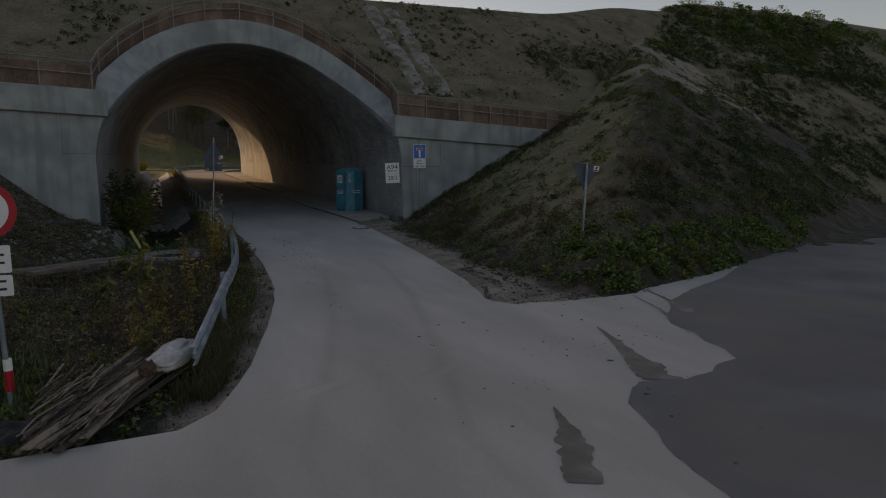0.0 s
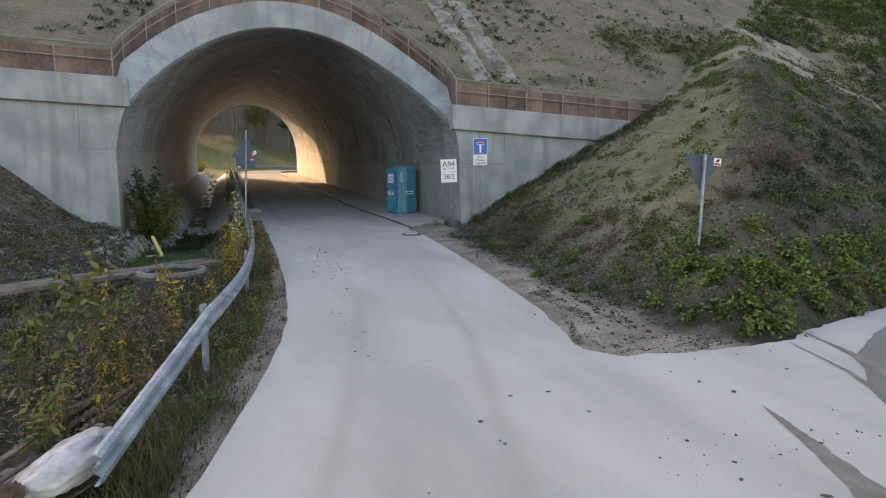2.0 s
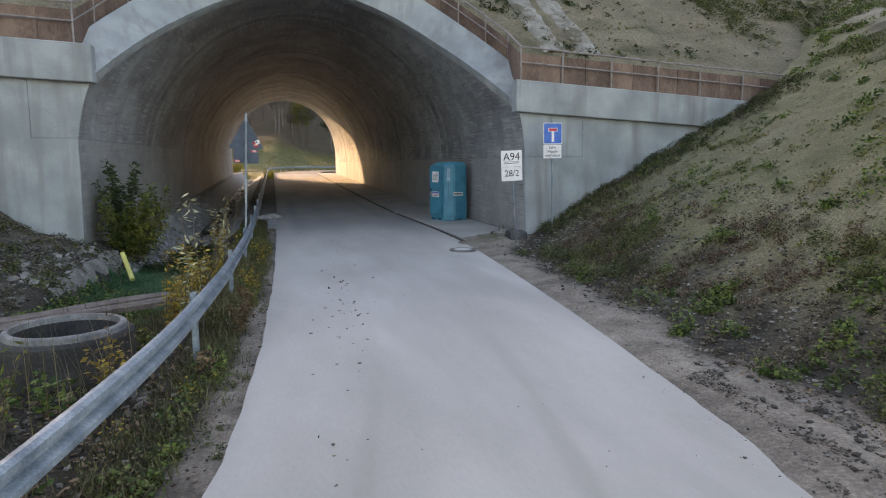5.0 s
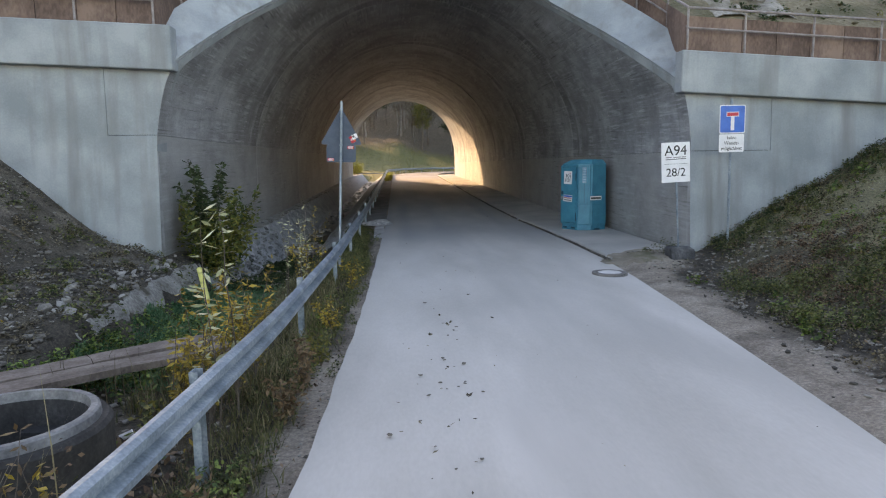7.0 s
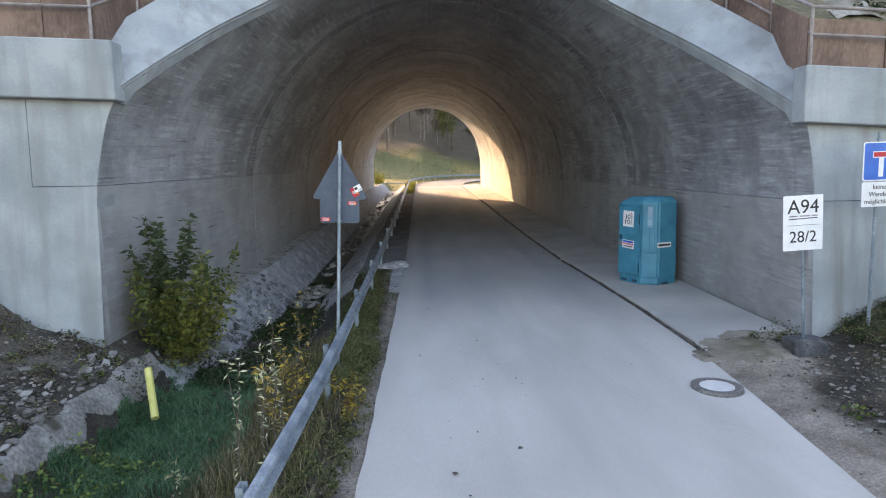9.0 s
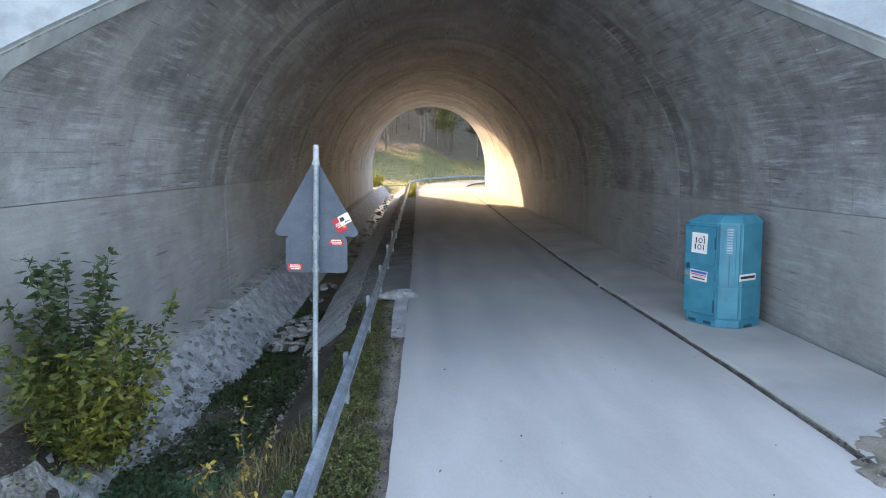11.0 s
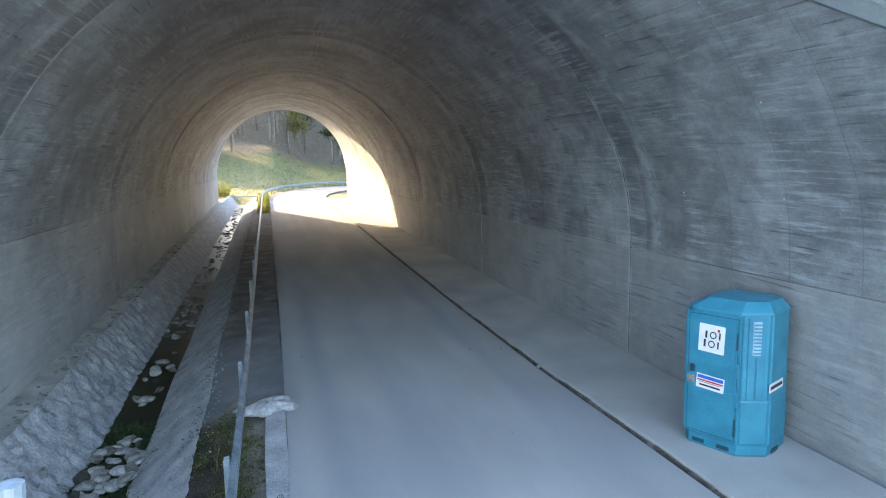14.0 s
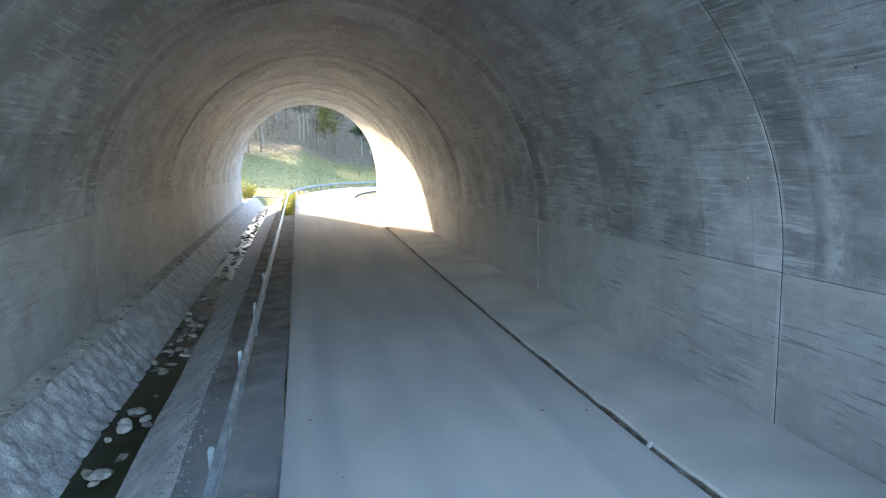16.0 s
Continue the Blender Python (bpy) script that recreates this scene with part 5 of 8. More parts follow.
# give-way sign seen from behind, on the mound
yb, yt = Vector((10.78, 13.96, -0.3)), Vector((11.09, 14.23, 2.31))
ys_ = pole_thing("give_way_sign", yb, yt, "grey back of a triangular give-way sign on a leaning pole", "road sign")
mt = Matrix.Translation(Vector((11.02, 14.24, 1.5))) @ pose(0, 0, 0, -5, 6, -10)
plate("sign_plate", triangle(0.92, 0.04, False), 0, 0.006, "sign_back", ys_, "grey metal triangle", mt)
note = plate("sticker", rounded(0.17, 0.16, 0.008, 2), -0.006, 0.003, "white", ys_, "white sticker with a red foot", mt @ pose(0.33, 0, 0.69))
plate("print_patch", [(-0.055, 0.0), (0.01, -0.01), (0.05, 0.03), (0.04, 0.065), (-0.02, 0.05)], -0.008, 0.002, "black", note, "", mt @ pose(0.33, 0, 0.69))
plate("print_patch", [(-0.075, -0.07), (0.075, -0.07), (0.075, -0.025), (-0.075, -0.025)], -0.008, 0.002, "red", note, "", mt @ pose(0.33, 0, 0.69))
clamp(yb.lerp(yt, 0.92), ys_)
clamp(yb.lerp(yt, 0.78), ys_)

# site board with number
ab, at_ = Vector((10.12, 27.1, -0.35)), Vector((9.92, 27.05, 2.3))
site = pole_thing("site_board", ab, at_, "white site board on a thin pole with a black foot", "sign", 0.022)
ma = Matrix.Translation((9.92, 26.99, 1.93)) @ pose(0, 0, 0, 0, -2.5, 2)
plate("board", rounded(0.69, 0.92, 0.02), 0, 0.008, "white", site, "white board", ma)
text_part("A94", 0.33, ma @ pose(0, -0.003, 0.26, 90, 0, 0), "black", site)
plate("print_line", [(-0.25, 0.06), (0.25, 0.07), (0.25, 0.085), (-0.25, 0.075)], -0.002, 0.002, "black", site, "", ma)
for x0, x1 in ((-0.24, -0.1), (-0.06, 0.12), (0.15, 0.25)):
    plate("print_line", [(x0, 0.105), (x1, 0.105), (x1, 0.125), (x0, 0.125)], -0.002, 0.002, "rail_paint", site, "", ma)
plate("print_line", [(-0.29, -0.04), (0.29, -0.04), (0.29, -0.034), (-0.29, -0.034)], -0.002, 0.002, "black", site, "", ma)
text_part("28/2", 0.27, ma @ pose(0, -0.003, -0.24, 90, 0, 0), "black", site)
bm = boxbm(9.85, 10.42, 26.9, 27.3, -0.42, -0.06, bevel=0.05)
bmesh.ops.subdivide_edges(bm, edges=bm.edges[:], cuts=3, use_grid_fill=True)
for v in bm.verts:
    v.co += 0.05 * noise.noise_vector(v.co * 4.0)
part("foot", bm, "foot_rubber", site, "rumpled black rubber foot")

# dead-end sign
db, dt = Vector((11.53, 27.48, -0.3)), Vector((11.41, 27.36, 3.42))
dead = pole_thing("dead_end_sign", db, dt, "blue dead-end road sign with a white text plate on a pole", "road sign")
md = Matrix.Translation((11.41, 27.29, 2.93)) @ pose(0, 0, 0, 0, -1, 4)
plate("sign_plate", rounded(0.66, 0.66, 0.04), 0, 0.006, "white", dead, "white edge", md)
plate("sign_face", rounded(0.62, 0.62, 0.035), -0.003, 0.003, "blue_sign", dead, "blue face", md)
plate("symbol_stem", [(-0.045, -0.26), (0.045, -0.26), (0.045, 0.1), (-0.045, 0.1)], -0.006, 0.003, "white", dead, "", md)
plate("symbol_rim", [(-0.16, 0.06), (0.16, 0.06), (0.16, 0.17), (-0.16, 0.17)], -0.0075, 0.003, "white", dead, "", md)
plate("symbol_bar", [(-0.145, 0.075), (0.145, 0.075), (0.145, 0.155), (-0.145, 0.155)], -0.0095, 0.003, "red", dead, "", md)
mp2 = md @ pose(-0.01, 0, -0.56)
plate("extra_plate", rounded(0.64, 0.42, 0.03), 0, 0.006, "white", dead, "white plate", mp2)
for k, wd in enumerate(("keine", "Wende-", "möglichkeit")):
    text_part(wd, 0.115, mp2 @ pose(0, -0.003, 0.125 - 0.125 * k, 90, 0, 0), "black", dead)
clamp(db.lerp(dt, 0.97), dead)
clamp(db.lerp(dt, 0.74), dead)

# round prohibition sign at the junction
rb, rt = Vector((-1.84, 9.12, -0.9)), Vector((-1.9, 9.1, 1.98))
rnd = pole_thing("prohibition_sign", rb, rt, "round white road sign with a red rim and white plates below", "road sign")
mr = Matrix.Translation((-1.93, 9.05, 1.68)) @ pose(0, 0, 0, 0, 0, -8)
circ = [(0.36 * math.cos(a), 0.36 * math.sin(a)) for a in np.linspace(0, 2 * math.pi, 33)[:-1]]
plate("sign_plate", circ, 0, 0.006, "red", rnd, "red rim", mr)
plate("sign_face", [(x * 0.76, z * 0.76) for x, z in circ], -0.003, 0.003, "white", rnd, "white face", mr)
for k, h in ((0, 0.34), (1, 0.26)):
    mm = mr @ pose(0, 0, -0.6 - 0.33 * k)
    plate("extra_plate", rounded(0.5, h, 0.02), 0, 0.006, "white", rnd, "white plate", mm)
    for j in range(2):
        plate("print_bar", [(-0.18, 0.04 - 0.1 * j), (0.18, 0.04 - 0.1 * j), (0.18, 0.07 - 0.1 * j), (-0.18, 0.07 - 0.1 * j)], -0.002, 0.002, "black", rnd, "", mm)
part("reflector", tubebm([(-1.84, 9.12, -0.62), (-1.84, 9.12, -0.35)], 0.05, 10), "red", rnd, "red and white band")
part("reflector", tubebm([(-1.84, 9.12, -0.35), (-1.84, 9.12, -0.2)], 0.05, 10), "white", rnd, "white band")


def lathe(prof, n=40):
    bm = bmesh.new()
    rr = []
    for k in range(n):
        a = 2 * math.pi * k / n
        rr.append([bm.verts.new((r * math.cos(a), r * math.sin(a), z)) for r, z in prof])
    for k in range(n):
        a, b = rr[k], rr[(k + 1) % n]
        for j in range(len(prof)):
            bm.faces.new((a[j], b[j], b[(j + 1) % len(prof)], a[(j + 1) % len(prof)]))
    return bm


# ---------------------------------------------------------------- portable toilet
def toilet():
    t = empty("portable_toilet", label="blue plastic portable toilet with its door closed", category="portable toilet")
    W, D, H = 1.1, 1.1, 2.2
    out = [(-W / 2, -D / 2 + 0.1), (-W / 2 + 0.1, -D / 2), (W / 2 - 0.3, -D / 2), (W / 2, -D / 2 + 0.3), (W / 2, D / 2 - 0.2), (W / 2 - 0.2, D / 2), (-W / 2 + 0.1, D / 2), (-W / 2, D / 2 - 0.1)]
    bm = bmesh.new()
    low = [[bm.verts.new((x * s, y * s, z)) for x, y in out] for s, z in ((0.975, 0.0), (0.985, 0.02), (0.985, 0.15), (1.0, 0.175))]
    for a, b in zip(low, low[1:]):
        for k in range(len(out)):
            bm.faces.new((a[k], a[(k + 1) % len(out)], b[(k + 1) % len(out)], b[k]))
    bm.faces.new(low[0][::-1])
    base = part("base", bm, "toilet", t)
    for x in (-0.3, 0.06):
        part("skid_slot", boxbm(x - 0.09, x + 0.09, -D / 2 - 0.002, -D / 2 + 0.02, 0.035, 0.095, bevel=0.006), "toilet_dark", base, "dark skid opening")
    part("skid_slot", boxbm(W / 2 - 0.012, W / 2 + 0.002, -0.1, 0.12, 0.0, 0.06), "toilet_dark", base, "dark skid opening")
    bm = bmesh.new()
    lo = [bm.verts.new((x, y, 0.17)) for x, y in out]
    hi = [bm.verts.new((x * 0.985, y * 0.985, 2.06)) for x, y in out]
    n = len(out)
    for k in range(n):
        bm.faces.new((lo[k], lo[(k + 1) % n], hi[(k + 1) % n], hi[k]))
    bm.faces.new(lo[::-1])
    bm.faces.new(hi)
    bmesh.ops.bevel(bm, geom=[e for e in bm.edges if abs(e.verts[0].co.z - e.verts[1].co.z) > 1], offset=0.04, segments=3, affect="EDGES")
    part("body", bm, "toilet", t)
    bm = bmesh.new()
    lv = [[(x * s + dx, y * s + dx, z) for x, y in out] for s, z, dx in ((0.985, 2.03, 0), (0.992, 2.045, 0), (0.975, 2.065, 0), (0.8, 2.15, 0.03), (0.73, 2.19, 0.04), (0.3, 2.21, 0.05))]
    rings = [[bm.verts.new(v) for v in l] for l in lv]
    for a, b in zip(rings, rings[1:]):
        for k in range(n):
            bm.faces.new((a[k], a[(k + 1) % n], b[(k + 1) % n], b[k]))
    bm.faces.new(rings[-1])
    bm.faces.new(rings[0][::-1])
    part("roof", bm, "toilet_roof", t, "lighter domed roof")
    # lower belt, standing a little proud of the walls
    bm = bmesh.new()
    belt = [[bm.verts.new((x * s, y * s, z)) for x, y in out] for s, z in ((1.0, 0.17), (1.012, 0.19), (1.012, 0.79), (0.99, 0.82))]
    for a, b in zip(belt, belt[1:]):
        for k in range(n):
            bm.faces.new((a[k], a[(k + 1) % n], b[(k + 1) % n], b[k]))
    bmesh.ops.bevel(bm, geom=[e for e in bm.edges if abs(e.verts[0].co.z - e.verts[1].co.z) > 0.4], offset=0.04, segments=3, affect="EDGES")
    part("lower_belt", bm, "toilet", t)
    y = -D / 2
    part("door_frame", boxbm(-0.5, 0.255, y - 0.02, y + 0.02, 0.19, 2.0, bevel=0.008), "toilet", t)
    part("door_gap", boxbm(-0.472, 0.232, y - 0.024, y + 0.0, 0.215, 1.975), "toilet_dark", t, "dark gap round the door")
    door = part("door", boxbm(-0.464, 0.224, y - 0.035, y + 0.02, 0.225, 1.967, bevel=0.008), "toilet", t)
    for x0, x1, z0, z1 in ((-0.42, 0.19, 1.25, 1.93), (-0.42, 0.19, 0.27, 0.9)):
        part("door_panel", boxbm(x0, x1, y - 0.043, y - 0.03, z0, z1, bevel=0.006), "toilet", door)
    part("corner_post", boxbm(-0.55, -0.505, y + 0.02, y + 0.1, 0.2, 2.02, bevel=0.012), "toilet", t)
    part("chamfer_panel", boxbm(-0.115, 0.115, -0.012, 0.03, 0.82, 1.99, bevel=0.01, m=pose(W / 2 - 0.15, -D / 2 + 0.15, 0, 0, 0, 45)), "toilet", t)
    part("chamfer_groove", boxbm(-0.013, 0.013, -0.016, 0.03, 0.84, 1.44, m=pose(W / 2 - 0.15, -D / 2 + 0.15, 0, 0, 0, 45)), "toilet_groove", t)
    for z, zz in ((0.42, 0.13), (1.66, 0.12)):
        part("hinge", boxbm(0.214, 0.238, y - 0.05, y - 0.02, z - zz, z + zz, bevel=0.006), "toilet_dark", door)
    for z in (0.82, 1.24):
        part("hinge", boxbm(0.21, 0.25, y - 0.047, y - 0.02, z - 0.1, z + 0.1, bevel=0.006), "toilet", door)
    part("latch_plate", boxbm(-0.47, -0.36, y - 0.06, y - 0.03, 0.94, 1.05, bevel=0.01), "iron", door, "scuffed metal latch")
    part("handle", boxbm(-0.435, -0.355, y - 0.055, y - 0.03, 1.1, 1.22, bevel=0.01), "toilet_dark", door, "dark hand recess")
    part("coin_lock", tubebm([(-0.41, y - 0.055, 0.99), (-0.41, y - 0.085, 0.99)], 0.022, 10), "steel", door)
    # advertising panel: plain shapes
    at_sign = pose(-0.13, 0, 1.64, 0, 2, 0) @ Matrix.Diagonal((0.8, 1, 0.88, 1))
    sg = plate("door_sign", rounded(0.46, 0.46, 0.012), y - 0.05, 0.004, "white", door, "square white sign", at_sign)
    for row, dx in ((0.06, 0.02), (-0.09, 0.0)):
        for x0, x1 in ((-0.135, -0.1), (0.11, 0.135)):
            plate("emblem_block", [(x0 + dx, row - 0.06), (x1 + dx, row - 0.06), (x1 + dx, row + 0.06), (x0 + dx, row + 0.06)], y - 0.053, 0.003, "black", sg, "", at_sign)
        ring_bm = lathe([(0.042, -0.0015), (0.06, -0.0015), (0.06, 0.0015), (0.042, 0.0015)], 20)
        bmesh.ops.transform(ring_bm, matrix=at_sign @ pose(dx + 0.005, y - 0.0515, row, 90, 0, 0), verts=ring_bm.verts)
        part("emblem_ring", ring_bm, "black", sg)
    part("emblem_dot", tubebm([(-0.03, y - 0.05, 1.77), (-0.03, y - 0.054, 1.77)], 0.02, 8), "red", sg)
    at_note = pose(-0.13, 0, 0.99, 0, 3, 0)
    st = plate("notice", rounded(0.4, 0.21, 0.008), y - 0.05, 0.004, "white", door, "small white notice", at_note)
    for z, mat, hh, ww in ((0.065, "blue_sign", 0.024, 0.185), (0.015, "red", 0.01, 0.185), (-0.012, "red", 0.004, 0.16), (-0.055, "black", 0.012, 0.15)):
        plate("print_bar", [(-ww, z - hh), (ww, z - hh), (ww, z + hh), (-ww, z + hh)], y - 0.053, 0.003, mat, st, "", at_note)
    part("window", boxbm(-0.058, 0.058, -0.026, 0.03, 1.47, 1.95, bevel=0.01, m=pose(W / 2 - 0.15, -D / 2 + 0.15, 0, 0, 0, 45)), "vent", t, "pale translucent vent strip")
    for k in range(9):
        part("vent_slat", boxbm(-0.05, 0.05, -0.032, -0.02, 1.495 + 0.05 * k, 1.515 + 0.05 * k, m=pose(W / 2 - 0.15, -D / 2 + 0.15, 0, 0, 0, 45)), "toilet", t)
    part("rib", boxbm(-W / 2 - 0.03, -W / 2 + 0.01, -0.35, 0.35, 0.3, 1.95, bevel=0.015), "toilet", t)
    nb = plate("side_notice", rounded(0.46, 0.13, 0.006), 0, 0.004, "white", t, "small white strip", pose(0, 0, 0))
    nb.matrix_basis = pose(W / 2 + 0.004, -0.06, 1.0, 0, 0, 90)
    plate("print_bar", [(-0.2, -0.025), (0.2, -0.025), (0.2, 0.025), (-0.2, 0.025)], -0.003, 0.002, "black", nb)
    return t


toi = toilet()
toi.matrix_basis = pose(9.87, 33.7, float(road_z(33.7)) + 0.125, 0, 0, -65) @ Matrix.Diagonal((1.08, 1.08, 1.07, 1))


# ---------------------------------------------------------------- things on the ground
# concrete well ring
ring = empty("well_ring", label="grey concrete manhole ring standing open among weeds", category="concrete ring")
part("ring_wall", lathe([(0.6, -0.25), (0.78, -0.25), (0.78, 0.45), (0.75, 0.49), (0.6, 0.49)]), "shaded_old_concrete", ring)
part("rim", lathe([(0.61, 0.49), (0.7, 0.49), (0.69, 0.555), (0.67, 0.57), (0.62, 0.57)]), "rim", ring, "paler stepped rim")
ring.matrix_basis = pose(0.27, 17.98, -0.69)

# added black disc: the darkness of the deep ring, put in as colour
part("depth_shade", tubebm([(0, 0, -0.25), (0, 0, -0.14)], 0.602, 32), "rubber", ring, "dark disc standing in for the shade deep in the ring")
part("step_iron", boxbm(-0.16, 0.16, 0.44, 0.6, 0.22, 0.25), "rubber", ring, "dark step iron inside the ring")
stick = part("stick", tubebm([(-5.0, 25.2, float(ground_z(-5.0, 25.2)) + 0.04), (-4.3, 25.5, float(ground_z(-4.3, 25.5)) + 0.06), (-3.9, 25.6, float(ground_z(-3.9, 25.6)) + 0.04)], [0.02, 0.03, 0.015], 6), "bark", None)
tagged(stick, "dark stick lying on the bank by the wall", "stick")
# manhole cover in the road
mh = empty("manhole_cover", label="round concrete-filled manhole cover set in the road", category="manhole cover")
z = float(road_z(26.2)) + 0.05
part("cover", tubebm([(8.0, 25.85, z - 0.05), (8.0, 25.85, z + 0.012)], 0.25, 32), "pale_concrete", mh, "pale concrete disc")
bm = bmesh.new()
rr = []
for k in range(36):
    a = 2 * math.pi * k / 36
    rr.append([bm.verts.new((8.0 + r * math.cos(a), 25.85 + r * math.sin(a), z + dz)) for r, dz in ((0.26, -0.05), (0.26, 0.016), (0.37, 0.014), (0.38, -0.05))])
for k in range(36):
    a, b = rr[k], rr[(k + 1) % 36]
    for j in range(3):
        bm.faces.new((a[j], b[j], b[j + 1], a[j + 1]))
part("frame", bm, "dark_iron", mh, "dark cast-iron frame")

# planks over the ditch
def plank(a, b, w, th, mat="plank", name="plank"):
    a, b = Vector(a), Vector(b)
    d = (b - a)
    n = Vector((-d.y, d.x, 0)).normalized() * w / 2
    bm = bmesh.new()
    N = 8
    prev = None
    for k in range(N + 1):
        p = a.lerp(b, k / N) + Vector((0, 0, min(0.012, 0.08 * w) * math.sin(k * 1.7 + a.x * 5)))
        cur = [bm.verts.new(v) for v in (p - n, p + n, p + n + Vector((0, 0, th)), p - n + Vector((0, 0, th)))]
        if prev:
            for j in range(4):
                bm.faces.new((prev[j], prev[(j + 1) % 4], cur[(j + 1) % 4], cur[j]))
        else:
            bm.faces.new(cur[::-1])
        prev = cur
    bm.faces.new(prev)
    return part(name, bm, mat, None)


for k, (a, b) in enumerate((((-3.2, 17.45, -0.32), (0.95, 21.55, -0.5)), ((-2.86, 17.12, -0.33), (1.18, 21.14, -0.5)))):
    ob = plank(a, b, 0.38, 0.08)
    tagged(ob, "weathered grey-brown plank lying across the ditch", "plank", "planks over the ditch")

for k in range(6):
    a = Vector((-0.18 - 0.1 * k, 11.15 + 0.3 * (k % 2), 0))
    b = Vector((0.36 - 0.1 * k, 13.0 - 0.35 * (k % 3), 0))
    a.z, b.z = float(ground_z(a.x, a.y)) + 0.04, float(ground_z(b.x, b.y)) + 0.05
    tagged(plank(a, b, 0.085, 0.025, "red_wood"), "reddish-brown board lying behind the barrier", "board", "boards behind the barrier")

# heap of splintered boards at the barrier's start
random.seed(3)
for k in range(38):
    a = Vector((-1.15 + random.uniform(-0.3, 0.35), 7.45 + random.uniform(-0.4, 0.3), -0.75 + 0.022 * (k % 7)))
    b = a + Vector((1.0 + random.uniform(-0.1, 0.2), 2.6 + random.uniform(-0.6, 0.4), random.uniform(-0.02, 0.06)))
    ob = plank(a, b, random.uniform(0.03, 0.11), random.uniform(0.012, 0.03), "wood")
    tagged(ob, "splintered weathered board in a heap beside the road", "board", "heap of boards")
for k in range(46):
    a = Vector((-1.2 + random.uniform(-0.3, 0.45), 7.5 + random.uniform(-0.3, 1.6), -0.6 + random.uniform(0, 0.05)))
    b = a + Vector((random.uniform(0.05, 0.4), random.uniform(0.3, 0.95), random.uniform(-0.02, 0.07)))
    ob = plank(a, b, random.uniform(0.012, 0.03), random.uniform(0.006, 0.014), "wood")
    tagged(ob, "broken splinter of pale wood on the heap of boards", "splinter", "splinters on the heap")


def crumpled(name, cx, cy, z, sx, sy, sz, mat, label, category, seed=0, rot=0.0):
    """A sheet of film lying in sharp folds over the ground."""
    bm = bmesh.new()
    n = 36
    grid = []
    for i in range(n + 1):
        row = []
        for j in range(n + 1):
            u, v = 2 * i / n - 1, 2 * j / n - 1
            q = Vector((u * 1.7 + seed, v * 2.3, 0))
            fold = abs(noise.noise(q * 0.8)) * 0.7 + abs(noise.noise(q * 1.9)) * 0.12 + abs(noise.noise(q * 4)) * 0.05
            rim = 1 - max(abs(u), abs(v)) ** 4
            edge = 1 + 0.25 * noise.noise(Vector((math.atan2(v, u) * 2, seed, 2)))
            row.append(bm.verts.new((u * sx * edge, v * sy * edge, sz * rim * (0.35 + fold) - 0.03)))
        grid.append(row)
    for i in range(n):
        for j in range(n):
            bm.faces.new((grid[i][j], grid[i + 1][j], grid[i + 1][j + 1], grid[i][j + 1]))
    bmesh.ops.transform(bm, matrix=pose(cx, cy, z, 0, 0, rot), verts=bm.verts)
    ob = part(name, bm, mat, None, smooth=True)
    return tagged(ob, label, category)


bm = bmesh.new()
bmesh.ops.create_uvsphere(bm, u_segments=40, v_segments=24, radius=1)
for v in bm.verts:
    c = v.co.copy()
    f = 1 + 0.22 * noise.noise(c * 1.3 + Vector((4, 0, 0))) - 0.3 * abs(noise.noise(Vector((c.x * 3.5, c.y * 1.4, c.z * 3.5)))) + 0.06 * noise.noise(c * 7)
    v.co = Vector((c.x * 0.27, c.y * 0.6, max(c.z, -0.6) * 0.17)) * f
bmesh.ops.transform(bm, matrix=pose(0.05, 9.5, -0.53, 6, 0, -34), verts=bm.verts)
tagged(part("plastic_bag", bm, "plastic_film", None, smooth=True), "plump white plastic sack lying at the barrier's end", "plastic sack")
bm = bmesh.new()
for cx, cy, rx, ry, rz in ((2.44, 37.42, 0.42, 0.24, 0.13), (2.76, 37.5, 0.36, 0.24, 0.2), (2.98, 37.46, 0.26, 0.2, 0.12)):
    one = bmesh.ops.create_uvsphere(bm, u_segments=28, v_segments=16, radius=1)["verts"]
    for v in one:
        c = v.co.copy()
        f = 1 + 0.35 * noise.noise(c * 1.4 + Vector((cx * 9, 0, 0))) - 0.4 * abs(noise.noise(c * 2.8 + Vector((0, cx * 5, 0)))) + 0.05 * noise.noise(c * 8)
        v.co = Vector((cx + c.x * rx * f, cy + c.y * ry * f, -0.24 + max(c.z, -0.35) * rz * f))
tagged(part("plastic_sheet", bm, "film", None, smooth=True), "crumpled translucent plastic sheet beneath the barrier", "plastic sheet")

bm = bmesh.new()
bmesh.ops.create_uvsphere(bm, u_segments=20, v_segments=12, radius=1)
for v in bm.verts:
    c = v.co.copy()
    v.co = Vector((c.x * 0.11, c.y * 0.13, max(c.z, -0.7) * 0.12)) * (1 + 0.35 * noise.noise(c * 2.3) + 0.15 * noise.noise(c * 6))
bmesh.ops.transform(bm, matrix=pose(-0.26, 8.98, -0.52), verts=bm.verts)
tagged(part("rusty_lump", bm, "rusty", None), "rust-brown lump of scrap lying on the heap of boards", "scrap")
crumpled("dark_tarp", -1.62, 8.2, -0.83, 0.34, 0.3, 0.2, "rubber", "crumpled black tarpaulin beside the heap of boards", "tarpaulin", 9, 20)

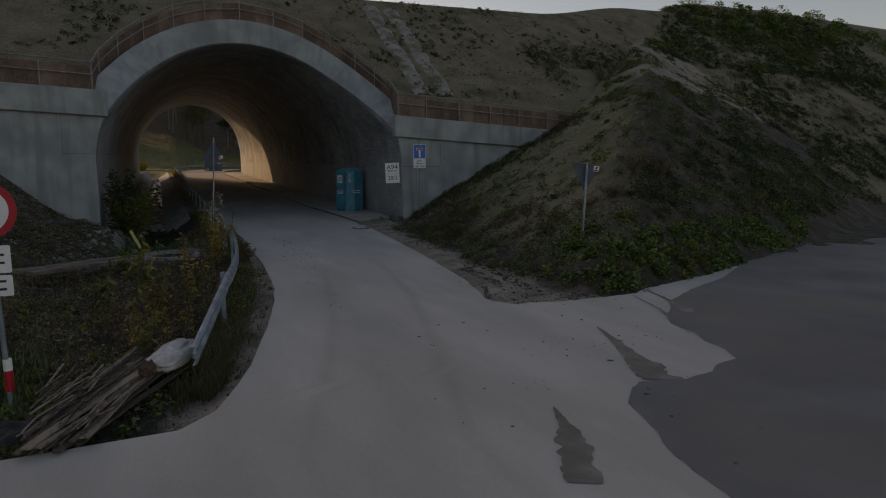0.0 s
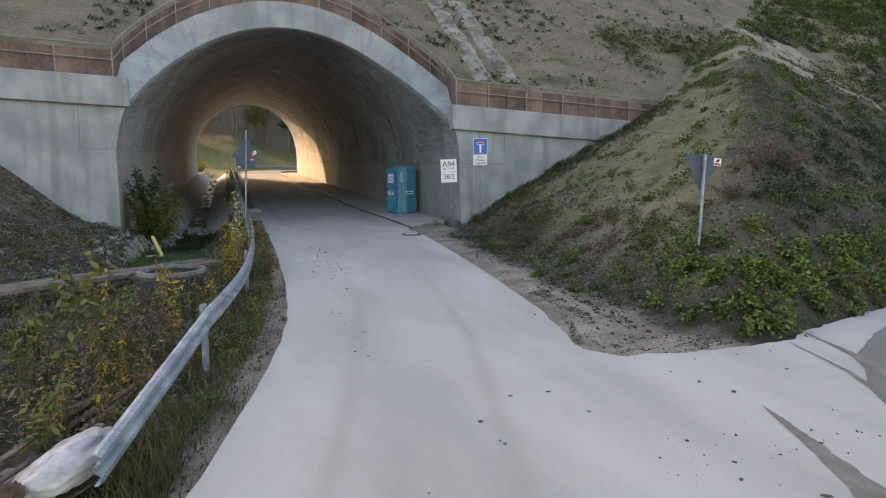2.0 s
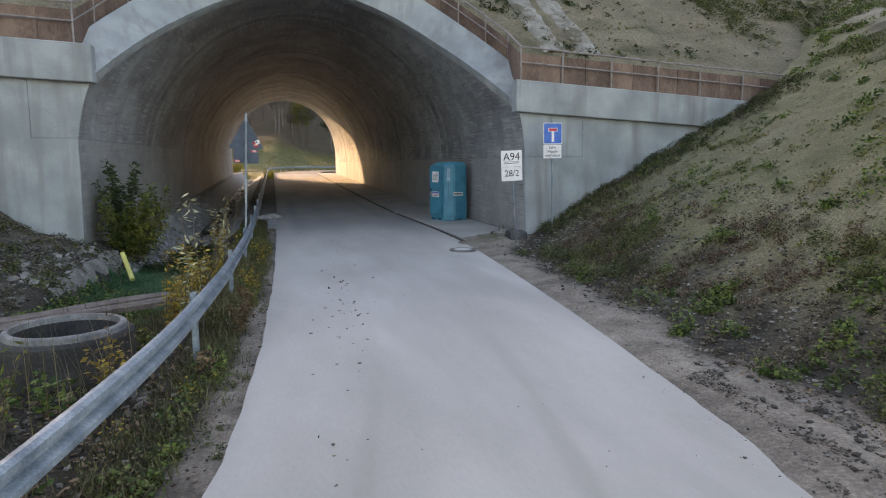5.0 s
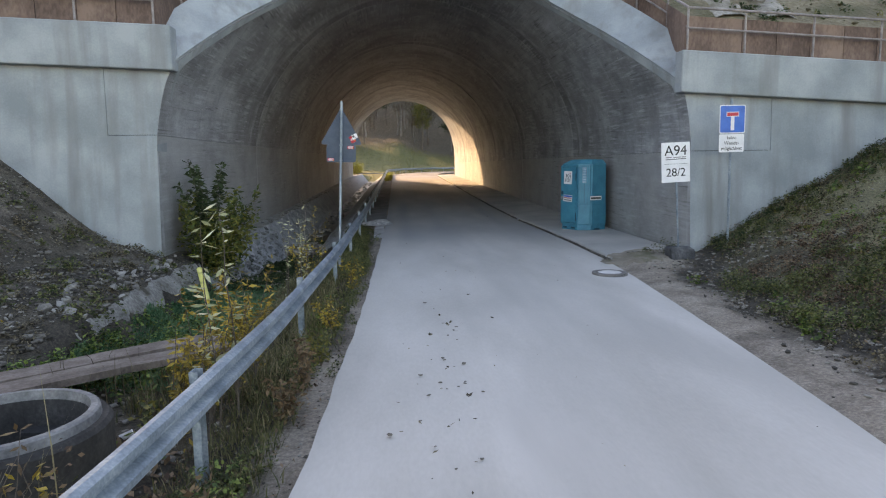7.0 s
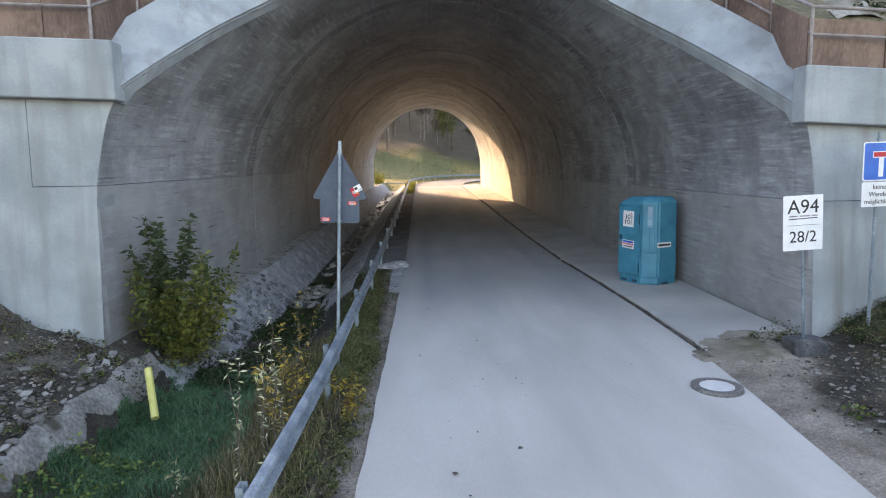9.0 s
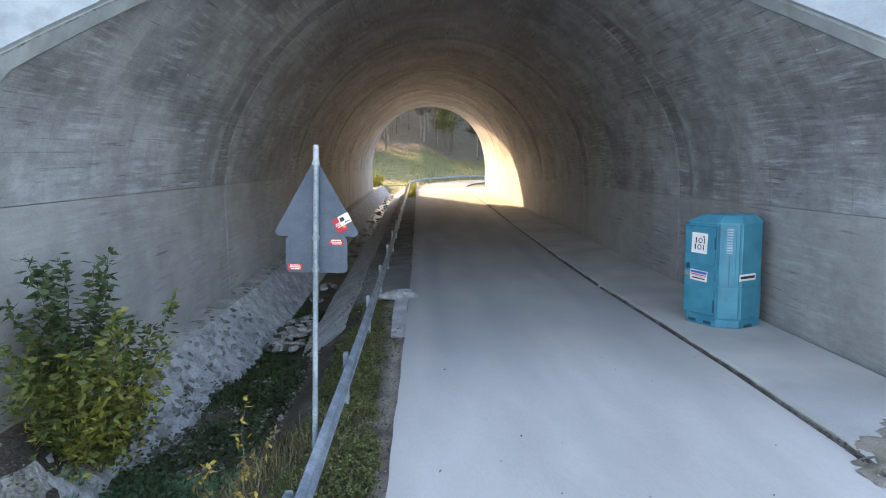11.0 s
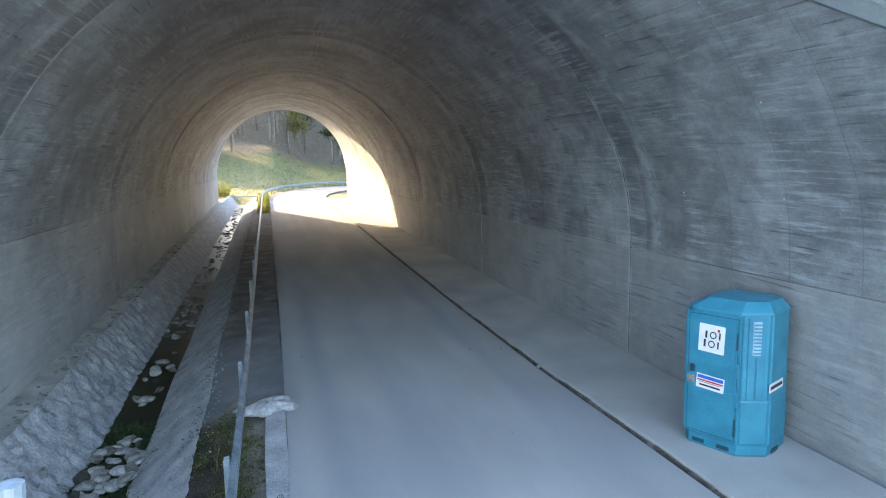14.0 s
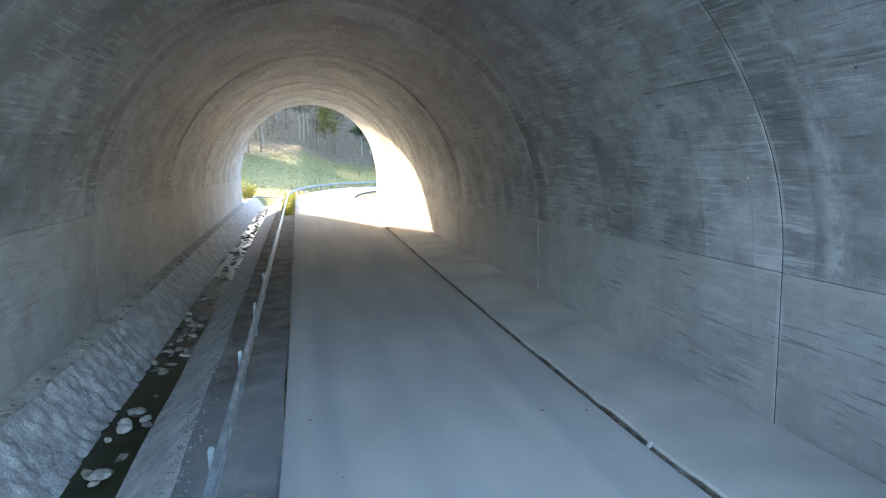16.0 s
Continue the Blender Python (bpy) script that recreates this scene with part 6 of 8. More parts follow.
cup = empty("plastic_cup", pose(0.75, 19.0, float(ground_z(0.75, 19.0)) + 0.045, 0, 82, 30), label="small white plastic cup lying in the weeds", category="cup")
part("cup_wall", tubebm([(0, 0, -0.06), (0, 0, 0.06)], [0.03, 0.042], 14), "plastic_film", cup)
part("rim", tubebm([(0, 0, 0.058), (0, 0, 0.066)], 0.046, 14), "white", cup)
yp = empty("marker_post", label="short yellow plastic marker post leaning in the ditch", category="marker post")
part("post", tubebm([(-0.72, 26.55, -0.95), (-1.05, 27.16, -0.33)], 0.06, 12), "yellow", yp)


# ---------------------------------------------------------------- lumps, leaves, blades
def lumps(centres, sizes, seed=0, flat=0.6):
    """Vertices and faces of rough stones, one for each centre."""
    g = np.random.default_rng(seed)
    base = np.array([(1, 0, 0), (0, 1, 0), (-1, 0, 0), (0, -1, 0), (0.6, 0.6, 0.7), (-0.6, 0.6, 0.7), (-0.6, -0.6, 0.7), (0.6, -0.6, 0.7), (0, 0, -0.8)], float)
    faces = [(0, 1, 4), (1, 2, 5), (2, 3, 6), (3, 0, 7), (0, 4, 7), (1, 5, 4), (2, 6, 5), (3, 7, 6), (4, 5, 6, 7), (0, 8, 1), (1, 8, 2), (2, 8, 3), (3, 8, 0)]
    V, F = [], []
    for c, s in zip(centres, sizes):
        q = base * (1 + g.uniform(-0.3, 0.3, (9, 1)))
        a = g.uniform(0, 6.28)
        ca, sa = math.cos(a), math.sin(a)
        q = np.stack([q[:, 0] * ca - q[:, 1] * sa * 0.75, q[:, 0] * sa + q[:, 1] * ca * 0.75, q[:, 2] * flat], 1) * s
        n = len(V)
        V += [tuple(v) for v in q + np.array(c)]
        F += [tuple(i + n for i in f) for f in faces]
    return V, F


def leaves(centres, length, width, seed=0, droop=0.3, up=0.5):
    """Pointed leaf quads, folded along the rib."""
    g = np.random.default_rng(seed)
    C = np.asarray(centres, float)
    n = len(C)
    d = g.normal(size=(n, 3))
    d[:, 2] = d[:, 2] * 0.5 - droop
    d /= np.linalg.norm(d, axis=1)[:, None] + 1e-9
    u = g.normal(size=(n, 3)) * 0.6
    u[:, 2] += up
    s = np.cross(d, u)
    s /= np.linalg.norm(s, axis=1)[:, None] + 1e-9
    L = (length * g.uniform(0.6, 1.3, n))[:, None]
    W = (width * g.uniform(0.6, 1.3, n))[:, None]
    v = np.stack([C, C + d * L * 0.5 + s * W * 0.5, C + d * L, C + d * L * 0.5 - s * W * 0.5], 1).reshape(-1, 3)
    f = np.arange(4 * n).reshape(n, 4)
    return v, f


def blades(xy, zfun, height, width, seed=0, bend=0.4):
    g = np.random.default_rng(seed)
    n = len(xy)
    z = zfun(xy[:, 0], xy[:, 1]) - 0.01
    h = height * g.uniform(0.4, 1.3, n)
    a = g.uniform(0, 6.28, n)
    dx, dy = np.cos(a), np.sin(a)
    b = bend * h * g.uniform(0.2, 1.4, n)
    w = width * g.uniform(0.6, 1.4, n) / 2
    p0 = np.stack([xy[:, 0], xy[:, 1], z], 1)
    sx = np.stack([-dy * w, dx * w, 0 * w], 1)
    mid = p0 + np.stack([dx * b * 0.35, dy * b * 0.35, h * 0.6], 1)
    tip = p0 + np.stack([dx * b, dy * b, h], 1)
    V = np.stack([p0 - sx, p0 + sx, mid + sx * 0.7, mid - sx * 0.7, tip], 1).reshape(-1, 3)
    k = np.arange(n) * 5
    F = [(i, i + 1, i + 2, i + 3) for i in k] + [(i + 3, i + 2, i + 4) for i in k]
    return V, F


def patchy(x, y, scale=1.0, seed=0):
    f = 0.55 * lattice(x * scale, y * scale, seed + 5) + 0.3 * lattice(x * 2.7 * scale, y * 2.7 * scale, seed + 9) + 0.15 * lattice(x * 6.3 * scale, y * 6.3 * scale, seed + 13)
    return np.clip(0.5 + 1.7 * (f - 0.5), 0, 1)


def scatter(n, x0, x1, y0, y1, keep, seed=0):
    g = np.random.default_rng(seed)
    x, y = g.uniform(x0, x1, n), g.uniform(y0, y1, n)
    k = keep(x, y, g.uniform(0, 1, n))
    return np.stack([x[k], y[k]], 1)


def stuff(name, V, F, mat, label, category):
    return tagged(new(name, mesh_of(name, V, F, mat)), label, category, kind="stuff")


# ---------------------------------------------------------------- ditch through the tunnel
def slope_strip(name, xa, za, xb, zb, y0, y1, mat, label, rough=0.03, n=7, hump=0.0, on=None):
    """A lined slope along the ditch; hump: how far its stones bulge through the mortar; on: the surface it lies on."""
    V, F = [], []
    fine = 0.075 if hump else 0.16
    ys = np.arange(y0, y1, fine) if y1 - y0 < 30 else np.concatenate([np.arange(y0, 48, fine), np.arange(48, y1, 0.5)])
    run = math.hypot(xb - xa, zb - za)
    for y in ys:
        r = float(road_z(y))
        for k in range(n + 1):
            t = k / n
            d = rough * (noise.noise(Vector((y * 3.1, t * run * 3.5, 1))) + 0.6 * noise.noise(Vector((y * 8, t * run * 8, 4))))
            if hump:
                far, _ = noise.voronoi(Vector((y * 3.2, t * run * 4.2, 0.5)))
                d += hump * (min(far[1] - far[0], 0.45) - 0.2) * (0.5 + noise.noise(Vector((y * 0.7, t * 2, 8))))
            x = xa + (xb - xa) * t + d + 0.02 * math.sin(y)
            base = float(on(x, y)) if on else r + za + (zb - za) * t + 0.045
            V.append((x, y, base + d - 0.14 * max(0, (y0 + 2.5 - y) / 2.5)))
    w = n + 1
    for i in range(len(ys) - 1):
        for k in range(n):
            F.append((i * w + k, i * w + k + 1, (i + 1) * w + k + 1, (i + 1) * w + k))
    return tagged(new(name, mesh_of(name, V, F, mat, True)), label, "ditch lining", kind="structure")


lining_l = slope_strip("ditch_lining", -1.5, 0.1, -0.6, -0.98, 28.2, 103, "lining", "rough mortar-covered stone slope of the drainage ditch", 0.05, 18, 0.12)
slope_strip("ditch_lining", 1.5, -0.12, 0.28, -0.98, 34.6, 103, "pale_lining", "rough pale concrete slope of the drainage ditch", 0.03, 14, 0.07)
slope_strip("ditch_ledge", -2.2, 0.12, -1.49, 0.07, 29.2, 103, "ledge", "pale mortar ledge along the wall foot", 0.02, 4)
shoulder = slope_strip("shoulder", 1.48, -0.1, 2.97, 0.0, 37.4, 92, "shoulder", "dark concrete shoulder under the barrier, dusty grey at its near end", 0.004, 12)
co = np.array([v.co[:] for v in shoulder.data.vertices])
dust = 1 - step(co[:, 1] - 1.3 * (co[:, 0] - 1.5) + 3.0 * (lattice(co[:, 0] * 1.5, co[:, 1] * 0.7, 88) - 0.5), 40.5, 44.5)
shoulder.data.attributes.new("thin", "FLOAT", "POINT").data.foreach_set("value", (0.4 * dust).astype(np.float32))
slope_strip("shoulder", 2.62, -0.03, 2.97, 0.0, 33.0, 37.38, "pale_lining", "narrow worn concrete strip at the road edge", 0.004, 3)
rows = [[(-0.75, y, float(road_z(y)) - 0.93), (0.45, y, float(road_z(y)) - 0.93)] for y in np.arange(31.0, 103, 1.5)]
strip("water", rows, "water", "thin dark water in the drainage ditch", "water", 0.02)
g = np.random.default_rng(11)
me_round = []
for k in range(6):
    bm = bmesh.new()
    bmesh.ops.create_icosphere(bm, subdivisions=2, radius=1)
    for v in bm.verts:
        v.co *= 1 + 0.4 * noise.noise(v.co * 0.9 + Vector((k * 5.3, 1, 0)))
    for f in bm.faces:
        f.smooth = True
    me = bpy.data.meshes.new("stone")
    bm.to_mesh(me)
    bm.free()
    me.materials.append(M["river_stone"])
    me_round.append(me)
me_stones = []
for k in range(6):
    bm = bmesh.new()
    bmesh.ops.create_icosphere(bm, subdivisions=1, radius=1)
    for v in bm.verts:
        v.co *= 1 + 0.55 * noise.noise(v.co * 1.3 + Vector((k * 7.1, 0, 0)))
    me = bpy.data.meshes.new("stone")
    bm.to_mesh(me)
    bm.free()
    me.materials.append(M["stone"])
    me_stones.append(me)
me_dark = [m_.copy() for m_ in me_stones]
for m_ in me_dark:
    m_.materials[0] = M["dark_stone"]
me_wet = [m_.copy() for m_ in me_stones]
for m_ in me_wet:
    m_.materials[0] = M["wet_stone"]
for k in range(240):
    y = 29.2 + 8 * g.uniform() ** 1.25
    t = g.uniform(0.04, 0.95)
    ob = mpart("stone", me_dark[k % 6], lining_l)
    s_ = g.uniform(0.05, 0.1)
    ob.matrix_basis = pose(-1.5 + 0.9 * t + 0.012, y, float(road_z(y)) + 0.1 - 1.08 * t + 0.045, 0, 55, 360 * g.uniform()) @ Matrix.Diagonal((s_, s_ * 1.35, s_ * 0.35, 1))
# sandy slope of the ditch before the tunnel, with lumps along its edge
slope_strip("ditch_lining", -1.66, 0, -1.2, 0, 21.0, 28.3, "sandy_lining", "pale sandy mortar slope of the ditch before the tunnel", 0.045, 10, 0.1, lambda x, y: ground_z(x, y) + 0.035 - 0.1 * step(np.abs((x + 1.43) / 0.23) + 1.1 * (lattice(x * 3.0, y * 2.2, 77) - 0.5), 0.45, 1.0))
for k in range(60):
    y = g.uniform(21.0, 28.4)
    x = -1.95 + 0.16 * g.normal() - 0.05 * math.sin(y)
    s_ = 0.03 + 0.08 * g.uniform() ** 2.5
    ob = mpart("rubble", me_stones[k % 6])
    ob.matrix_basis = pose(x, y, float(ground_z(x, y)) + 0.03, 30 * g.normal(), 30 * g.normal(), 360 * g.uniform()) @ Matrix.Diagonal((s_, s_ * 1.5, s_ * 0.7, 1))
    tagged(ob, "grey broken stone at the ditch edge", "rubble", "rubble at the ditch edge")
for k in range(290):
    near = k < 90
    y = (35.6 + 3.4 * g.uniform() if k < 78 else g.uniform(39, 46)) if near else 46 + 50 * g.uniform() ** 1.2
    s_ = 0.06 + 0.11 * g.uniform() ** 1.3 if near else g.uniform(0.05, 0.15)
    ob = mpart("stone", (me_wet if k % 3 == 0 else me_round if near else me_stones)[k % 6])
    ob.matrix_basis = pose(g.uniform(-0.55, 0.25), y, float(road_z(y)) - (0.85 if near else 0.9), 12 * g.normal(), 12 * g.normal(), 360 * g.uniform()) @ Matrix.Diagonal((s_, s_ * 1.25, s_ * 0.5, 1))
    tagged(ob, "wet stone lying in the ditch water", "stone", "stones in the ditch")


def pebble_field(n, x0, x1, y0, y1, keep, lo, hi, seed, mat, label, zfun=ground_z):
    P = scatter(n, x0, x1, y0, y1, keep, seed)
    gg = np.random.default_rng(seed + 1)
    z = zfun(P[:, 0], P[:, 1])
    s = lo + (hi - lo) * gg.uniform(0, 1, len(P)) ** 3
    V, F = lumps(np.column_stack([P, z + s * 0.15]), s, seed)
    stuff("gravel", V, F, mat, label, "gravel")


pebble_field(14000, 6.4, 12.5, 11.5, 28.1, lambda x, y, u: (x > edge_r(y) + 0.03) & (x < mound_foot(y) + 1.8) & (u < (0.04 + 0.96 * step(x - edge_r(y), 0.4, 1.0)) * (0.2 + 0.8 * patchy(x, y))), 0.007, 0.055, 21, "grit", "scattered stones and clods along the verge")
pebble_field(4200, -5.0, -1.5, 20.5, 28.0, lambda x, y, u: u < 2.2 * patchy(x, y, 0.8, 91) - 0.7, 0.015, 0.1, 233, "dark_rubble", "broken clods and stones on the bank beside the wall")
pebble_field(12000, -6.5, -1.7, 20.5, 28.0, lambda x, y, u: u < 1.5 * patchy(x, y, 1.2, 1) - 0.2, 0.008, 0.05, 23, "grit", "stony rubble on the bank beside the wall")
pebble_field(11000, -6, 1.8, 7.5, 20.5, lambda x, y, u: (x < rail_x(y)) & (u < patchy(x, y, 0.9, 2)), 0.01, 0.06, 25, "grit", "stones among weeds beside the road")
pebble_field(5000, 0.4, 3.0, 8, 37, lambda x, y, u: (x > rail_x(y) - 0.3) & (x < edge_l(y) - 0.02), 0.005, 0.03, 27, "grit", "grit at the road edge")
pebble_field(700, -1.98, -1.5, 29.0, 60, lambda x, y, u: u < patchy(x, y, 1.3, 4), 0.015, 0.09, 29, "stone", "rubble along the wall foot", lambda x, y: road_z(y) + 0.12)
pebble_field(7000, -1.3, 1.0, 28.0, 35, lambda x, y, u: u < 1.3 - step(y, 32.5, 34.5), 0.008, 0.06, 35, "grit", "gravel on the ditch bed at the tunnel mouth")
pebble_field(9000, 1.15, 1.75, 36, 62, lambda x, y, u: u < np.exp(-((x - 1.42) / 0.24) ** 2) * 1.5 * patchy(x, y, 1.3, 45) * (1 - 0.8 * step(y, 41, 47)), 0.006, 0.028, 39, "gravel_pale", "gravel along the edge of the dark shoulder", lambda x, y: road_z(y) - 0.055 + 0.06 * np.clip((x - 1.48) / 1.4, -0.3, 1) - 0.7 * np.clip(1.48 - x, 0, 1))
pebble_field(3500, 0.3, 1.6, 35, 60, lambda x, y, u: u < patchy(x, y, 1.3, 44), 0.006, 0.022, 37, "stone", "grit on the ditch slope", lambda x, y: road_z(y) - 0.06 + (np.clip(1.5 - x, 0, 1.22) / 1.22) * -0.86)
pebble_field(7000, 10, 24, 13, 28, lambda x, y, u: (y > side_edge(x) + 1) & (u < patchy(x, y, 0.7, 5)), 0.008, 0.05, 31, "bank_clod", "clods and stones on the mound")
pebble_field(5000, -18, 24, 29.6, 40, lambda x, y, u: (y > 29.6 + 5.6 * np.sqrt(np.clip(1 - ((x - CX) / 8.2) ** 2, 0, 1))) & (u < patchy(x, y, 0.5, 15)), 0.02, 0.1, 33, "bank_clod", "clods on the embankment", lambda x, y: np.minimum(4.9 + (y - 28.6) / 1.38, crest_z(x)) + 0.02)

kerb_run = np.vectorize(kerb_x)
pebble_field(9000, 8.0, 9.2, 27.4, 60, lambda x, y, u: (np.abs(x - kerb_run(y) + 0.03) < 0.03 + 0.06 * patchy(x, y, 2.0, 451)) & (u < 0.3 + 0.8 * patchy(x, y, 1.6, 452)), 0.006, 0.03, 453, "clod_dark", "dark crumbs of mortar and dirt in the kerb joint", lambda x, y: road_z(y) + 0.055)
apron = lambda x, y: (x > edge_r(y) + 0.05) & (y > side_edge(x) + 0.05) & (x < mound_foot(y) + 0.3)
for k, (dx, thick) in enumerate(((0.3, 0.07), (0.75, 0.16), (1.5, 0.2))):
    pebble_field(26000, 6.4, 10.2, 10.6, 15.5, lambda x, y, u: apron(x, y) & (np.abs(np.minimum(x - edge_r(y), (y - side_edge(x)) * 1.3) - dx + 0.7 * (lattice(x * 0.9, y * 0.9, 70 + k) - 0.5)) < thick) & (u < 2.4 * patchy(x, y, 0.9, 71 + k) - 1.0), 0.006, 0.026, 221 + k, "clod_dark", "dark churned ridge of earth in the dirt verge")
pebble_field(2600, 6.0, 10.5, 10.2, 16, lambda x, y, u: (np.minimum(edge_r(y) - x, 1.0) < 0.3) & (y > side_edge(x) - 0.35) & (x < edge_r(y) + 0.4 + 9 * (y < 11.4)) & (u < 0.6 * patchy(x, y, 2.0, 81)), 0.005, 0.02, 227, "grit", "crumbs of dirt along the ragged road edge", lambda x, y: road_z(y) + 0.05)
pebble_field(16000, 8.6, 15, 13, 28, lambda x, y, u: (x > edge_r(y) + 0.75) & (x < mound_foot(y) + 3.6) & (u < 1.9 * patchy(x, y, 0.8, 93) - 0.5), 0.008, 0.05, 235, "rubble", "grey stones and clods on the mound's flank")
# clods and leaves dropped on the road
me_clods = []
for k in range(6):
    V, F = lumps([(0, 0, 0)], [1.0], 60 + k, 0.6)
    me_clods.append(mesh_of("clod", V, F, "clod"))
g = np.random.default_rng(17)
P = []
for k in range(38):
    y = g.uniform(16.6, 22.4) if k % 2 else g.uniform(8, 27)
    x = 3.75 + 0.08 * (y - 18) + g.normal() * (0.18 if k % 3 else 1.4)
    if edge_l(y) + 0.1 < x < edge_r(y) - 0.1:
        P.append((x, y))
for k in range(26):
    P.append((g.uniform(3, 9), g.uniform(4, 11)))
for k in range(18):
    y = g.uniform(28, 60)
    P.append((g.uniform(3.4, 10.2), y))
for x, y in P:
    ob = mpart("clod", me_clods[int(g.integers(6))])
    s_ = g.uniform(0.012, 0.035)
    lift = 0.05 if x < 8.7 or y < 27 else 0.125
    ob.matrix_basis = pose(x, y, float(road_z(y)) + lift + s_ * 0.1, 0, 0, 360 * g.uniform()) @ Matrix.Diagonal((s_, s_ * 1.4, s_ * 0.5, 1))
    tagged(ob, "small dry clod of earth on the road", "clod", "clods on the road")
can = empty("crushed_can", label="crushed pale can lying in the kerb joint", category="can")
part("can_body", tubebm([(8.35, 37.96, -0.2), (8.47, 38.04, -0.18)], [0.03, 0.042], 10), "film", can)

# ---------------------------------------------------------------- grass and weeds
on_left = lambda x, y, u: (x > rail_x(y) - 0.45) & (x < edge_l(y) - sand_w(y) - 0.25 * patchy(x, y, 2)) & (u < 0.25 + 0.9 * patchy(x, y, 1.1, 3))
P = scatter(80000, 0.0, 3.0, 8.2, 37.5, on_left, 1)
V, F = blades(P, ground_z, 0.085, 0.011, 2, 0.9)
stuff("grass", V, F, "grass", "short rough grass along the barrier", "grass")
P = scatter(20000, 0.0, 3.0, 8.2, 37.0, lambda x, y, u: on_left(x, y, u) & (x < edge_l(y) - 0.3), 5)
V, F = blades(P, ground_z, 0.16, 0.01, 6, 0.8)
stuff("grass", V, F, "straw", "dry straw-coloured grass under the barrier", "grass")
P = scatter(11000, -9, 1.6, 6.8, 21, lambda x, y, u: (x < rail_x(y)) & (y > 7.4) & (u < 1.25 * patchy(x, y, 0.55, 1) - 0.1), 7)
V, F = blades(P, ground_z, 0.2, 0.016, 8, 0.7)
stuff("grass", V, F, "grass", "patchy grass on the rough ground", "grass")
P = scatter(420, -1.25, 0.3, 20.2, 25.5, lambda x, y, u: u < 1.5 * patchy(x, y, 0.9, 431) - 0.1 - 0.5 * step(y, 23, 25) - 0.4 * step(x, -0.5, 0.1), 431)
V, F = leaves(np.column_stack([np.repeat(P, 30, 0) + np.random.default_rng(432).normal(0, 0.09, (30 * len(P), 2)), np.repeat(ground_z(P[:, 0], P[:, 1]), 30) + np.random.default_rng(433).uniform(0.02, 0.2, 30 * len(P))]), 0.07, 0.045, 434, 0.1, 1.0)
stuff("weeds", V, F, "leaf_nettle", "bright green leafy weeds in the ditch", "weeds")
P = scatter(110000, -1.3, 1.0, 20.2, 29.3, lambda x, y, u: (x > -1.2 + 0.08 * np.sin(3 * y) + 0.08 * np.sin(7 * y)) & (x < 0.75 + 0.15 * np.sin(2 * y)) & (u < 0.1 + 1.3 * patchy(x, y, 1.0, 2)), 9)
V, F = blades(P, ground_z, 0.11, 0.013, 10, 0.9)
stuff("grass", V, F, "grass_lush", "lush blue-green grass filling the ditch", "grass")
P = scatter(60000, -1.0, 0.7, 31.5, 40.0, lambda x, y, u: u < (2.4 * patchy(x, y, 0.9, 3) - 0.45) * np.clip(1.6 * np.sin(np.pi * (y - 31.5) / 8.5), 0, 1), 12)
V, F = blades(P, lambda x, y: np.maximum(ground_z(x, y) + 0.02, road_z(y) - 0.95), 0.07, 0.03, 13, 1.4)
stuff("moss", V, F, "moss", "dark green moss and water plants in the ditch", "moss")
P = scatter(900, -1.2, 0.9, 28.4, 33.5, lambda x, y, u: u < 2.0 * patchy(x, y, 1.1, 8) - 0.6, 14)
V, F = leaves(np.column_stack([np.repeat(P, 14, 0) + np.random.default_rng(9).normal(0, 0.08, (14 * len(P), 2)), np.repeat(ground_z(P[:, 0], P[:, 1]), 14) + np.random.default_rng(8).uniform(0.03, 0.16, 14 * len(P))]), 0.07, 0.05, 18, 0.1, 1.0)
stuff("weeds", V, F, "leaf_dark", "dark weeds on the gravel of the ditch mouth", "weeds")


P = scatter(46000, -7, 0.4, 7.6, 14, lambda x, y, u: (x < rail_x(y) - 0.1) & (u < 2.6 * patchy(x, y, 0.6, 41) - 0.9 - 0.5 * step(x, -1.6, -0.4)), 215)
V, F = blades(P, ground_z, 0.09, 0.024, 216, 1.1)
stuff("grass", V, F, "grass_green", "short green grass on the rough ground", "grass")
P = scatter(2600, 0.0, 0.9, 8.5, 11.6, lambda x, y, u: (x > rail_x(y) - 0.25) & (x < edge_l(y) - 0.35) & (u < 2.0 * patchy(x, y, 1.4, 218) - 0.2), 217)
V, F = blades(P, ground_z, 0.26, 0.013, 218, 0.8)
stuff("grass", V, F, "grass", "tufts of long grass beside the plastic sack", "grass")
P = scatter(9000, -7, -1.6, 7.6, 13, lambda x, y, u: u < 2.0 * patchy(x, y, 0.5, 41) - 0.7, 15)
V, F = blades(P, ground_z, 0.24, 0.018, 16, 0.7)
stuff("grass", V, F, "leaf", "green grass tufts on the rough ground", "grass")


for sd, mat, n_, hh, lab in ((23, "grass", 12000, 0.17, "tufts of green grass at the barrier's foot"), (25, "straw", 3500, 0.2, "tufts of dry grass at the barrier's foot")):
    P = scatter(n_, -0.6, 2.4, 8.6, 20, lambda x, y, u: (np.abs(x - rail_x(y) - 0.12) < 0.36) & (u < 2.2 * patchy(x, y, 1.4, sd) - 0.45), sd)
    V, F = blades(P, ground_z, hh, 0.011, sd + 1, 0.9)
    stuff("grass", V, F, mat, lab, "grass")
bank_r = lambda x, y, u: (x < rail_x(y) + 0.1) & (u < 0.2 + patchy(x, y, 1.2, 51))
P = scatter(6500, 0.45, 2.2, 19.5, 29.5, bank_r, 17)
V, F = blades(P, ground_z, 0.24, 0.011, 19, 0.8)
stuff("grass", V, F, "straw", "dry straw-coloured grass on the ditch bank", "grass")
P = scatter(9000, 0.45, 2.2, 19.5, 29.5, bank_r, 20)
